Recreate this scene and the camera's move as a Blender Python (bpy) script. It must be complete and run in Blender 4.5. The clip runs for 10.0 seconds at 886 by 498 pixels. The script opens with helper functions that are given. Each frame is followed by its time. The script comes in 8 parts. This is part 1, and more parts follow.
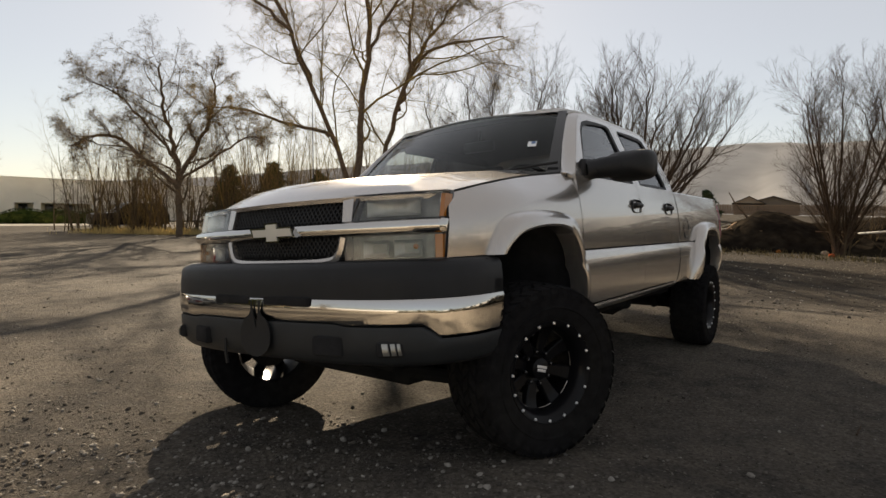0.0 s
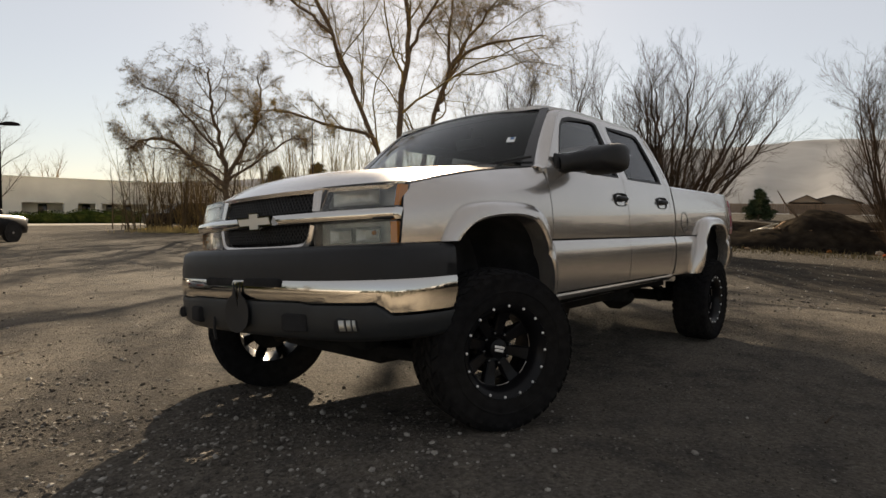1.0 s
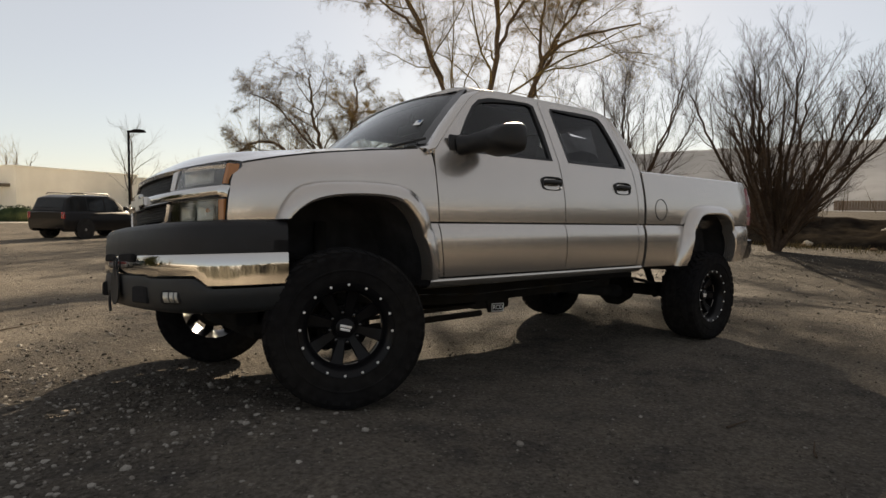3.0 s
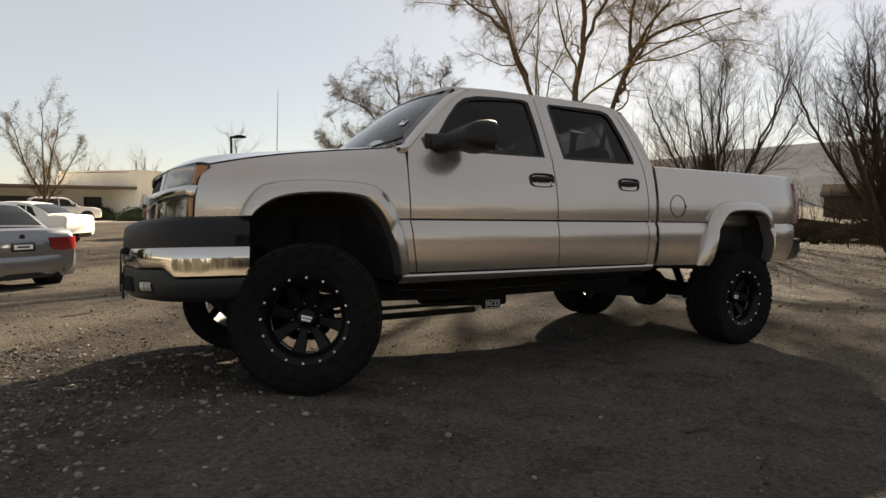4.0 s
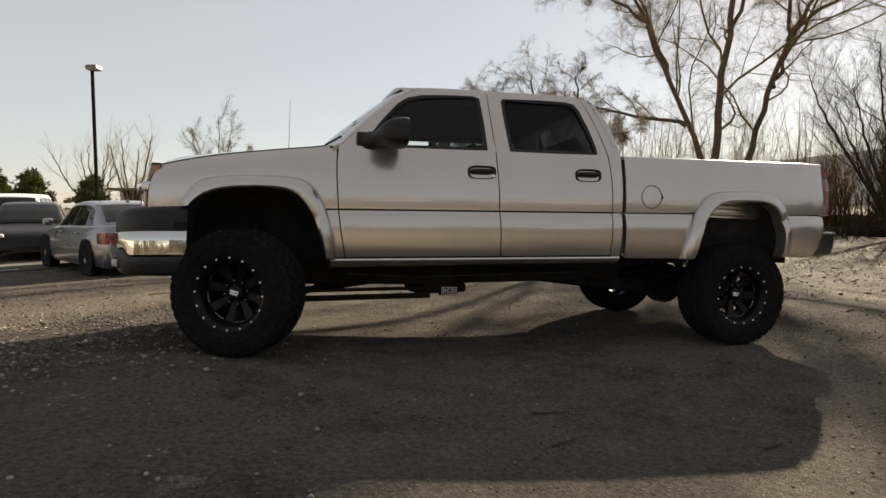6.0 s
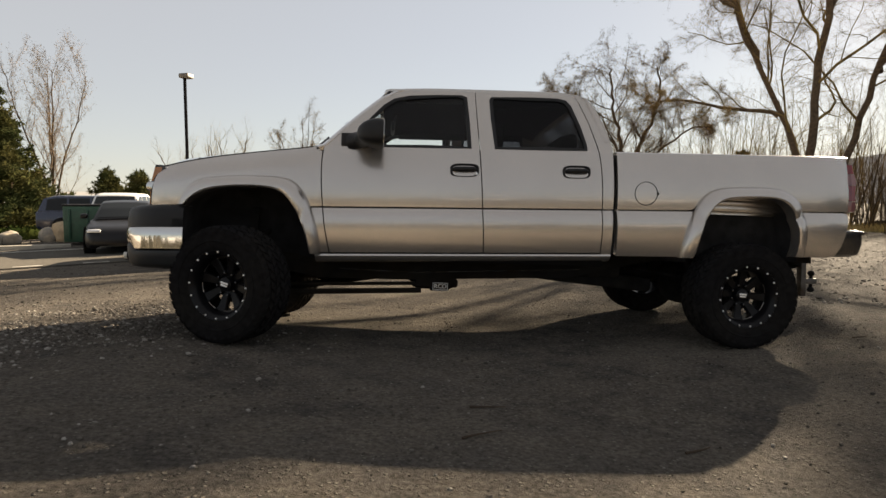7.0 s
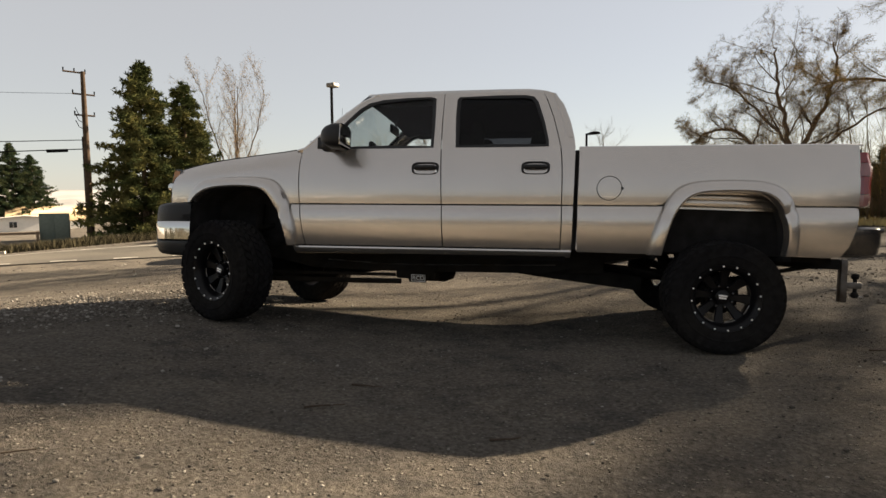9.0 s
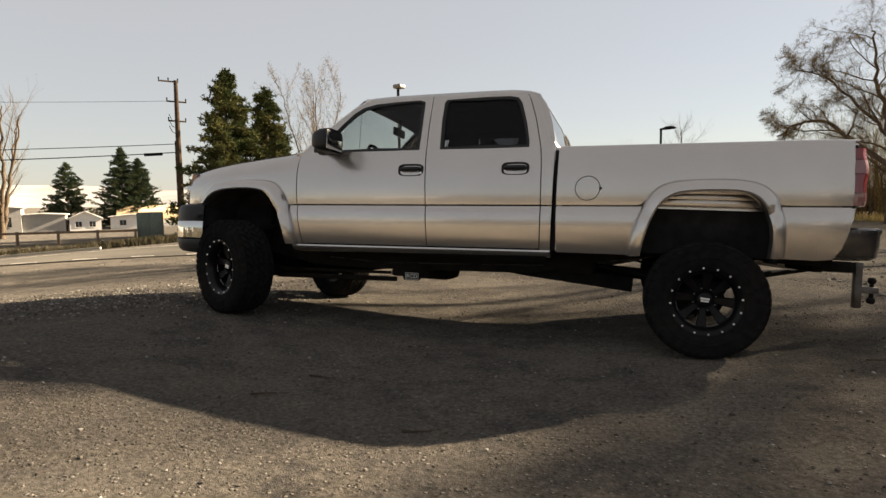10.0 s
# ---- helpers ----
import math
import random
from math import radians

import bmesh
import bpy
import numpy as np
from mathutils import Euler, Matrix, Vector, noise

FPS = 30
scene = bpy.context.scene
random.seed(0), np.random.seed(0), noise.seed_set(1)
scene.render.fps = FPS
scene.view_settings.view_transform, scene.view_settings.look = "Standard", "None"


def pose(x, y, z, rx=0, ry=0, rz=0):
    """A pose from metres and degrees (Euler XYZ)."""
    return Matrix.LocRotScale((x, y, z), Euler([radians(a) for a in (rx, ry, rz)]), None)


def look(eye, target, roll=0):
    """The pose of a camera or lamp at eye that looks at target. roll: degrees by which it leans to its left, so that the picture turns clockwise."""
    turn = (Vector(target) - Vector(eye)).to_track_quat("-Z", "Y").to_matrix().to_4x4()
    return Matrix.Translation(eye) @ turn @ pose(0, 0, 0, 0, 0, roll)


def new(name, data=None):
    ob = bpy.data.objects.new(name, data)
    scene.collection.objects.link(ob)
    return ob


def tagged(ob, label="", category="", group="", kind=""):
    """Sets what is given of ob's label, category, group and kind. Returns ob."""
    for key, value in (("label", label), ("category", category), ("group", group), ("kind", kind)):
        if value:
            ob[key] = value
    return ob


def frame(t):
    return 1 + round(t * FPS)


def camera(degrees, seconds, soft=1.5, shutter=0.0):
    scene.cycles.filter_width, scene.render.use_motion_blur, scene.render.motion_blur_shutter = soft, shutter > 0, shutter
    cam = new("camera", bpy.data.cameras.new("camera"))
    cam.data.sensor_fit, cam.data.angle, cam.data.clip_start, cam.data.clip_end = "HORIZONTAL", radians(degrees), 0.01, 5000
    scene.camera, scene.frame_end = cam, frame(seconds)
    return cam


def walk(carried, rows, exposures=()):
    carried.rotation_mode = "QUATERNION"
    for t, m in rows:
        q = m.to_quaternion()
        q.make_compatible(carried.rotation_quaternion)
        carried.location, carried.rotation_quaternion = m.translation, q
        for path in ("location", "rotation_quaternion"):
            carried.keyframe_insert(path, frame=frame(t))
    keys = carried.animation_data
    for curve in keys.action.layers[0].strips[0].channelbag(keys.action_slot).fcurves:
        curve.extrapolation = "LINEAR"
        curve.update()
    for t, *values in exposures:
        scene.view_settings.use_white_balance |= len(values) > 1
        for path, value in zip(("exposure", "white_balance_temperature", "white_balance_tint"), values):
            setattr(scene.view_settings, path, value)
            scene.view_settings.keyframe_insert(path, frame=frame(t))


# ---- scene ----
cam = camera(73.4, 10.0)
# The truck stands on a slight cross slope: LEVEL turns its own frame into the upright world.
LEVEL = pose(0, 0, 0, -1.2, 2.2, 0)
PATH = [
    (0, (-2.599, -2.298, 1.024), (-0.967, -1.143, 0.983), 1.5),
    (0.5, (-2.61, -2.509, 1.01), (-0.996, -1.328, 0.969), 1.5),
    (1, (-2.529, -2.763, 0.975), (-0.991, -1.485, 0.931), 1.6),
    (1.5, (-2.39, -3.02, 0.945), (-0.918, -1.667, 0.895), 1.6),
    (2, (-2.125, -3.238, 0.928), (-0.719, -1.818, 0.873), 1.7),
    (3.5, (-1.27, -3.967, 0.919), (-0.118, -2.333, 0.856), 2.0),
    (4, (-0.976, -4.213, 0.926), (0.019, -2.48, 0.854), 2.0),
    (4.5, (-0.641, -4.457, 0.929), (0.226, -2.656, 0.852), 2.1),
    (5, (-0.331, -4.708, 0.941), (0.442, -2.865, 0.861), 2.1),
    (5.5, (-0.026, -4.919, 0.915), (0.648, -3.037, 0.835), 2.1),
    (6, (0.326, -5.069, 0.908), (0.828, -3.135, 0.818), 2.1),
    (7.5, (1.446, -5.404, 0.954), (1.496, -3.408, 0.834), 2.1),
    (8, (1.848, -5.48, 0.969), (1.709, -3.489, 0.838), 2.0),
    (8.5, (2.233, -5.505, 0.975), (1.987, -3.525, 0.842), 2.1),
    (9, (2.604, -5.511, 0.986), (2.267, -3.545, 0.844), 2.0),
    (9.5, (2.978, -5.503, 1.018), (2.516, -3.562, 0.868), 1.9),
    (10, (3.377, -5.449, 1.031), (2.774, -3.548, 0.873), 1.8),
]
walk(cam, [(t, LEVEL @ look(eye, target, roll)) for t, eye, target, roll in PATH])

# ---- world and sun ----
TO_SUN = Vector((math.cos(radians(43.2)), math.sin(radians(43.2)), math.tan(radians(23.5)))).normalized()
world = bpy.data.worlds.new("world")
scene.world = world
world.use_nodes = True
wn = world.node_tree.nodes
sky = wn.new("ShaderNodeTexSky")
sky.sky_type = "NISHITA"
sky.sun_disc = False
sky.sun_elevation = math.asin(TO_SUN.z)
sky.sun_rotation = math.atan2(TO_SUN.x, TO_SUN.y)
sky.air_density, sky.dust_density, sky.ozone_density, sky.altitude = 1.0, 0.5, 0.6, 700
# thin high haze: pale and even over the whole sky
haze = wn.new("ShaderNodeMix")
haze.data_type = "RGBA"
haze.inputs["Factor"].default_value = 0.58
haze.inputs["B"].default_value = (7.45, 7.0, 6.5, 1)
world.node_tree.links.new(sky.outputs[0], haze.inputs["A"])
world.node_tree.links.new(haze.outputs["Result"], wn["Background"].inputs["Color"])
wn["Background"].inputs["Strength"].default_value = 0.028
sun = new("sun", bpy.data.lights.new("sun", "SUN"))
sun.data.energy, sun.data.angle, sun.data.color = 10.5, radians(0.6), (1.0, 0.81, 0.58)
sun.matrix_world = look(TO_SUN * 60, (0, 0, 0))
scene.view_settings.exposure = 1.97

# ---- materials ----
def material(name, color, rough=0.6, metal=0.0, vary=0.0, scale=8.0, bump=0.0, bump_scale=60.0, coat=0.0, second=None, second_scale=1.5, detail=6.0):
    """Principled material with two scales of colour variation and fine relief."""
    m = bpy.data.materials.new(name)
    m.use_nodes = True
    nt = m.node_tree
    p = nt.nodes["Principled BSDF"]
    p.inputs["Base Color"].default_value = (*color, 1)
    p.inputs["Roughness"].default_value = rough
    p.inputs["Metallic"].default_value = metal
    p.inputs["Coat Weight"].default_value = coat
    p.inputs["Coat Roughness"].default_value = 0.06
    if rough >= 0.8:
        p.inputs["Specular IOR Level"].default_value = 0.0
        p.inputs["Diffuse Roughness"].default_value = 0.9
    tc = nt.nodes.new("ShaderNodeTexCoord")

    def noise_tex(s, d=detail):
        n = nt.nodes.new("ShaderNodeTexNoise")
        n.inputs["Scale"].default_value, n.inputs["Detail"].default_value = s, d
        nt.links.new(tc.outputs["Object"], n.inputs["Vector"])
        return n

    if vary or second:
        a = noise_tex(scale)
        ramp = nt.nodes.new("ShaderNodeMapRange")
        ramp.inputs["From Min"].default_value, ramp.inputs["From Max"].default_value = 0.3, 0.7
        ramp.inputs["To Min"].default_value, ramp.inputs["To Max"].default_value = 1 - vary, 1 + vary
        nt.links.new(a.outputs["Fac"], ramp.inputs["Value"])
        mul = nt.nodes.new("ShaderNodeVectorMath")
        mul.operation = "SCALE"
        if second:
            b = noise_tex(second_scale, 4)
            st = nt.nodes.new("ShaderNodeMapRange")
            st.inputs["From Min"].default_value, st.inputs["From Max"].default_value = 0.42, 0.62
            nt.links.new(b.outputs["Fac"], st.inputs["Value"])
            mix = nt.nodes.new("ShaderNodeMix")
            mix.data_type = "RGBA"
            mix.inputs["A"].default_value, mix.inputs["B"].default_value = (*color, 1), (*second, 1)
            nt.links.new(st.outputs[0], mix.inputs["Factor"])
            nt.links.new(mix.outputs["Result"], mul.inputs[0])
        else:
            mul.inputs[0].default_value = color
        nt.links.new(ramp.outputs[0], mul.inputs["Scale"])
        nt.links.new(mul.outputs[0], p.inputs["Base Color"])
    if bump:
        c = noise_tex(bump_scale, 8)
        b = nt.nodes.new("ShaderNodeBump")
        b.inputs["Strength"].default_value, b.inputs["Distance"].default_value = bump, 0.01
        nt.links.new(c.outputs["Fac"], b.inputs["Height"])
        nt.links.new(b.outputs[0], p.inputs["Normal"])
    return m


def glass(name, tint, rough=0.0):
    m = bpy.data.materials.new(name)
    m.use_nodes = True
    p = m.node_tree.nodes["Principled BSDF"]
    p.inputs["Base Color"].default_value = (*tint, 1)
    p.inputs["Roughness"].default_value = rough
    p.inputs["Transmission Weight"].default_value = 1.0
    p.inputs["IOR"].default_value = 1.45
    return m


PAINT = material("pewter metallic paint", (0.445, 0.418, 0.388), 0.25, 0.82, vary=0.03, scale=2.5, coat=1.0)
PAINT.node_tree.nodes["Principled BSDF"].inputs["Coat Roughness"].default_value = 0.03
CHROME = material("chrome", (0.52, 0.51, 0.49), 0.08, 1.0, vary=0.03, scale=3)
BLACK_PLASTIC = material("black moulded plastic", (0.011, 0.0115, 0.013), 0.5, vary=0.15, bump=0.15, bump_scale=300)
GLOSS_BLACK = material("gloss black plastic", (0.012, 0.012, 0.013), 0.22, vary=0.1, coat=0.3)
RUBBER = material("tyre rubber", (0.0135, 0.0135, 0.0145), 0.82, vary=0.25, scale=20, bump=0.25, bump_scale=90, second=(0.018, 0.017, 0.016))
RIM_BLACK = material("satin black alloy", (0.006, 0.006, 0.007), 0.30, 0.0, vary=0.1)
MILLED = material("milled bare alloy", (0.82, 0.82, 0.82), 0.3, 0.45)
UNDERBODY = material("black frame paint", (0.019, 0.019, 0.019), 0.8, 0.0, vary=0.3, bump=0.3, second=(0.022, 0.019, 0.015))
HITCH_STEEL = material("dull worn steel", (0.11, 0.105, 0.10), 0.5, 0.8, vary=0.25, scale=15, second=(0.06, 0.05, 0.042), second_scale=6)
STEEL = material("bare steel", (0.30, 0.29, 0.28), 0.42, 0.9, vary=0.2, scale=15, second=(0.16, 0.13, 0.10), second_scale=6)
LINER = material("wheel well liner", (0.026, 0.026, 0.027), 0.85, vary=0.3, bump=0.3)
CABIN = material("dark grey trim cloth", (0.010, 0.0095, 0.0095), 0.85, vary=0.15, bump=0.2, bump_scale=200)
SEAT = material("grey seat cloth", (0.030, 0.028, 0.027), 0.9, vary=0.12, scale=14, bump=0.3, bump_scale=250)
SIDE_GLASS = glass("tinted glass", (0.20, 0.205, 0.22))
DOOR_GLASS = glass("clear door glass", (0.88, 0.90, 0.89))
SCREEN_GLASS = glass("windscreen glass", (0.50, 0.54, 0.53))
LAMP_GLASS = glass("lamp lens", (0.94, 0.94, 0.91), 0.06)
AMBER = material("amber lens", (0.30, 0.115, 0.018), 0.2, vary=0.12, coat=0.5)
REFLECTOR = material("hazed lamp reflector", (0.20, 0.20, 0.185), 0.40, 0.6, vary=0.4, scale=9, second=(0.12, 0.12, 0.11), second_scale=5)
BOWL = material("silvered lamp bowl", (0.30, 0.30, 0.28), 0.38, 0.8, vary=0.3, scale=12)
DAM = material("dark grey bumper plastic", (0.020, 0.022, 0.024), 0.5, vary=0.15, bump=0.1, bump_scale=250)
TAIL_RED = material("red tail lens", (0.13, 0.006, 0.010), 0.15, vary=0.1, coat=0.6)
TAIL_CLEAR = material("clear tail lens", (0.17, 0.075, 0.08), 0.15, vary=0.1, coat=0.6)
RIM_BLACK.node_tree.nodes["Principled BSDF"].inputs["Specular IOR Level"].default_value = 0.14
for m in (BLACK_PLASTIC, DAM):
    m.node_tree.nodes["Principled BSDF"].inputs["Specular IOR Level"].default_value = 0.25
for m in (SIDE_GLASS, DOOR_GLASS, SCREEN_GLASS):
    m.node_tree.nodes["Principled BSDF"].inputs["IOR"].default_value = 1.22
WHITE_PAPER = material("white paper", (0.75, 0.77, 0.78), 0.7)

# ---- mesh helpers ----
def finish(name, bm, mat, sharp=38):
    bmesh.ops.remove_doubles(bm, verts=bm.verts, dist=1e-5)
    bmesh.ops.recalc_face_normals(bm, faces=bm.faces)
    for f in bm.faces:
        f.smooth = True
    for e in bm.edges:
        if len(e.link_faces) == 2 and e.calc_face_angle(0) > radians(sharp):
            e.smooth = False
    me = bpy.data.meshes.new(name)
    bm.to_mesh(me)
    bm.free()
    me.materials.append(mat)
    return me


def part(name, bm, mat, parent=None, label="", m=None, sharp=38):
    ob = new(name, finish(name, bm, mat, sharp))
    if parent is not None:
        ob.parent = parent
    if m is not None:
        ob.matrix_basis = m
    if label:
        ob["label"] = label
    return ob


def thing(name, label, category, m=None, group="", kind=""):
    ob = tagged(new(name), label, category, group, kind)
    if m is not None:
        ob.matrix_basis = m
    return ob


def box(bm, lo, hi, bevel=0.0, m=None, segments=2):
    size = [max(b - a, 1e-4) for a, b in zip(lo, hi)]
    mid = [(a + b) / 2 for a, b in zip(lo, hi)]
    mat = Matrix.Translation(mid) @ Matrix.Diagonal((*size, 1))
    got = bmesh.ops.create_cube(bm, size=1, matrix=(m @ mat) if m else mat)
    if bevel:
        edges = list({e for v in got["verts"] for e in v.link_edges})
        bmesh.ops.bevel(bm, geom=edges, offset=min(bevel, min(size) * 0.45), segments=segments, affect="EDGES", profile=0.5)


def tube(bm, points, radii, sides=8, cap=True):
    """A round bar through points; radii one number or one for each point."""
    pts = [Vector(p) for p in points]
    if not hasattr(radii, "__len__"):
        radii = [radii] * len(pts)
    rings, up = [], None
    for i, p in enumerate(pts):
        d = (pts[min(i + 1, len(pts) - 1)] - pts[max(i - 1, 0)]).normalized()
        if up is None:
            up = d.orthogonal().normalized()
        a = (up - d * up.dot(d))
        a = a.normalized() if a.length > 1e-6 else d.orthogonal().normalized()
        up, b = a, d.cross(a)
        rings.append([bm.verts.new(p + (a * math.cos(k * math.tau / sides) + b * math.sin(k * math.tau / sides)) * radii[i]) for k in range(sides)])
    for r, s in zip(rings, rings[1:]):
        for k in range(sides):
            bm.faces.new((r[k], r[(k + 1) % sides], s[(k + 1) % sides], s[k]))
    if cap:
        bm.faces.new(rings[0][::-1])
        bm.faces.new(rings[-1])


def lathe(bm, profile, segments=48, m=None, closed=False):
    """Turns (radius, y) points round the y axis."""
    rings = []
    for r, y in profile:
        ring = []
        for k in range(segments):
            a = k * math.tau / segments
            v = Vector((r * math.cos(a), y, r * math.sin(a)))
            ring.append(bm.verts.new(m @ v if m else v))
        rings.append(ring)
    pairs = list(zip(rings, rings[1:])) + ([(rings[-1], rings[0])] if closed else [])
    for r, s in pairs:
        for k in range(segments):
            bm.faces.new((r[k], s[k], s[(k + 1) % segments], r[(k + 1) % segments]))


def chaikin(pts, rounds=2):
    pts = [Vector(p) for p in pts]
    for _ in range(rounds):
        out = [pts[0]]
        for a, b in zip(pts, pts[1:]):
            out += [a * 0.75 + b * 0.25, a * 0.25 + b * 0.75]
        pts = out + [pts[-1]]
    return [tuple(p) for p in pts]


def resample(pts, n):
    p = np.array([list(q) for q in pts], float)
    s = np.r_[0, np.cumsum(np.linalg.norm(np.diff(p, axis=0), axis=1))]
    t = np.linspace(0, s[-1], n + 1)
    return np.stack([np.interp(t, s, p[:, k]) for k in range(p.shape[1])], 1)


def coons(bottom, top, left, right, nu, nv):
    """A grid of points that fills four border lines."""
    B, T, L, R = resample(bottom, nu), resample(top, nu), resample(left, nv), resample(right, nv)
    grid = []
    for j in range(nv + 1):
        v = j / nv
        row = []
        for i in range(nu + 1):
            u = i / nu
            row.append((1 - v) * B[i] + v * T[i] + (1 - u) * L[j] + u * R[j]
                       - ((1 - u) * (1 - v) * B[0] + u * (1 - v) * B[-1] + (1 - u) * v * T[0] + u * v * T[-1]))
        grid.append(row)
    return grid


def sheet(bm, rows, thick=None, closed=False):
    """A skin over rows of 3D points; thick: a vector by which a back skin lies behind it."""
    front = [[bm.verts.new(p) for p in row] for row in rows]

    def skin(g, flip):
        for r, s in zip(g, g[1:]):
            n = len(r)
            for k in range(n if closed else n - 1):
                q = (r[k], r[(k + 1) % n], s[(k + 1) % n], s[k])
                bm.faces.new(q[::-1] if flip else q)
    skin(front, False)
    if thick is not None:
        back = [[bm.verts.new(Vector(p) + Vector(thick)) for p in row] for row in rows]
        skin(back, True)
        rim = []
        if closed:
            rim = [(front[0], back[0]), (back[-1], front[-1])]
            for a, b in rim:
                n = len(a)
                for k in range(n):
                    bm.faces.new((b[k], b[(k + 1) % n], a[(k + 1) % n], a[k]))
        else:
            loop_f = front[0] + [r[-1] for r in front[1:]] + front[-1][-2::-1] + [r[0] for r in front[-2:0:-1]]
            loop_b = back[0] + [r[-1] for r in back[1:]] + back[-1][-2::-1] + [r[0] for r in back[-2:0:-1]]
            n = len(loop_f)
            for k in range(n):
                bm.faces.new((loop_b[k], loop_b[(k + 1) % n], loop_f[(k + 1) % n], loop_f[k]))


def smooth(a, b, t):
    t = min(1.0, max(0.0, (t - a) / (b - a)))
    return t * t * (3 - 2 * t)

# ---- pickup truck: x to its rear, y to its right, z up from the tread of its left wheels ----
RAKE = 0.028
LEAN = Matrix.Translation((0, -1, 0.9)) @ pose(0, 0, 0, -3.3, 0, 0) @ Matrix.Translation((0, 1, -0.9))
truck = thing("pickup_truck", "lifted pewter metallic crew-cab pickup truck with black wheels, standing on gravel", "pickup truck", LEVEL)


def at(x, y, z):
    return (x, y, z + RAKE * x)


def body(name, bm, mat, label="", parent=None, sharp=38):
    if parent is None:
        return part(name, bm, mat, truck, label, LEAN, sharp)
    return part(name, bm, mat, parent, label, None, sharp)


UPPER = np.polyfit((0.952, 1.0, 1.06, 1.15, 1.26, 1.33, 1.40), (0.991, 0.9955, 0.998, 0.994, 0.979, 0.966, 0.951), 4)
LOWER = np.polyfit((0.58, 0.62, 0.66, 0.72, 0.80, 0.87, 0.92, 0.948), (0.945, 0.962, 0.975, 0.988, 0.998, 0.999, 0.992, 0.980), 5)


def taper(x):
    return 0.10 * min(1.3, max(0.0, -x / 0.53)) ** 2 + 0.045 * max(0.0, (x - 4.45) / 0.35) ** 2


def y_upper(x, z):
    return float(np.polyval(UPPER, min(max(z, 0.952), 1.40))) - taper(x)


def y_lower(x, z):
    return float(np.polyval(LOWER, min(max(z, 0.58), 0.948))) - taper(x)


HOOD_LINE = np.polyfit((-0.60, -0.475, -0.3, -0.071, 0.2, 0.493, 0.66), (1.215, 1.243, 1.282, 1.322, 1.358, 1.390, 1.408), 3)


def hood_line(x):
    return float(np.polyval(HOOD_LINE, min(max(x, -0.60), 0.66)))


def y_fender(x, z):
    d = hood_line(x) - z
    roll = float(np.interp(x, (-0.5, 0.1, 0.45, 0.64), (0.045, 0.10, 0.10, 0.06)))
    return y_upper(x, min(z, 1.30)) - roll * max(0.0, 1 - d / 0.15) ** 2.0


def y_house(x, z):
    return 0.951 - 0.185 * max(0.0, (z - 1.392) / 0.47) ** 1.12


def panel(bm, side, yfun, bottom, top, left, right, nu, nv, thick=0.02):
    rows = [[at(p[0], side * yfun(p[0], p[1]), p[1]) for p in row] for row in coons(bottom, top, left, right, nu, nv)]
    sheet(bm, rows, (0, -side * thick, 0))


def ring(bm, side, yfun, outer, inner, thick=0.025, drop=0.0):
    rows = [[at(p[0], side * (yfun(p[0], p[1]) - (drop if k else 0)), p[1]) for p in loop] for k, loop in enumerate((outer, inner))]
    sheet(bm, rows, (0, -side * thick, 0), closed=True)


WIN_F = [(0.795, 1.400), (0.885, 1.515), (0.975, 1.632), (1.065, 1.732), (1.14, 1.785), (1.25, 1.812), (1.45, 1.826), (1.64, 1.832), (1.685, 1.815), (1.70, 1.60), (1.708, 1.402), (1.4, 1.401), (1.05, 1.400)]
OUT_F = [(0.655, 1.394), (0.80, 1.545), (0.94, 1.678), (1.065, 1.788), (1.17, 1.848), (1.30, 1.874), (1.50, 1.886), (1.70, 1.888), (1.752, 1.888), (1.760, 1.60), (1.772, 1.394), (1.4, 1.394), (1.0, 1.394)]
WIN_R = [(1.893, 1.402), (1.872, 1.65), (1.868, 1.800), (1.885, 1.824), (2.2, 1.829), (2.40, 1.827), (2.465, 1.812), (2.50, 1.765), (2.555, 1.60), (2.592, 1.45), (2.594, 1.403), (2.3, 1.402)]
OUT_R = [(1.779, 1.394), (1.766, 1.62), (1.758, 1.84), (1.758, 1.888), (2.2, 1.889), (2.42, 1.886), (2.505, 1.872), (2.555, 1.825), (2.625, 1.63), (2.668, 1.46), (2.684, 1.394), (2.3, 1.394)]


def inset(loop, d):
    c = Vector((sum(p[0] for p in loop) / len(loop), sum(p[1] for p in loop) / len(loop)))
    return [tuple(Vector(p) + (c - Vector(p)).normalized() * d) for p in loop]


DOOR_SEAM_F = [(0.702, 0.618), (0.664, 0.80), (0.645, 0.953), (0.632, 1.12), (0.626, 1.28), (0.640, 1.394)]
SEAM_B = [(1.822, 0.628), (1.812, 0.80), (1.802, 0.953), (1.792, 1.12), (1.782, 1.28), (1.775, 1.394)]
SEAM_C = [(2.715, 0.628), (2.716, 0.80), (2.712, 0.953), (2.708, 1.12), (2.702, 1.28), (2.688, 1.394)]


def split(seam, z0, z1, dx=0.0):
    xs, zs = [p[0] for p in seam], [p[1] for p in seam]
    return [(float(np.interp(z, zs, xs)) + dx, z) for z in np.linspace(z0, z1, 6)]


def line(a, b, n=6):
    return [tuple(Vector(a).lerp(Vector(b), k / n)) for k in range(n + 1)]


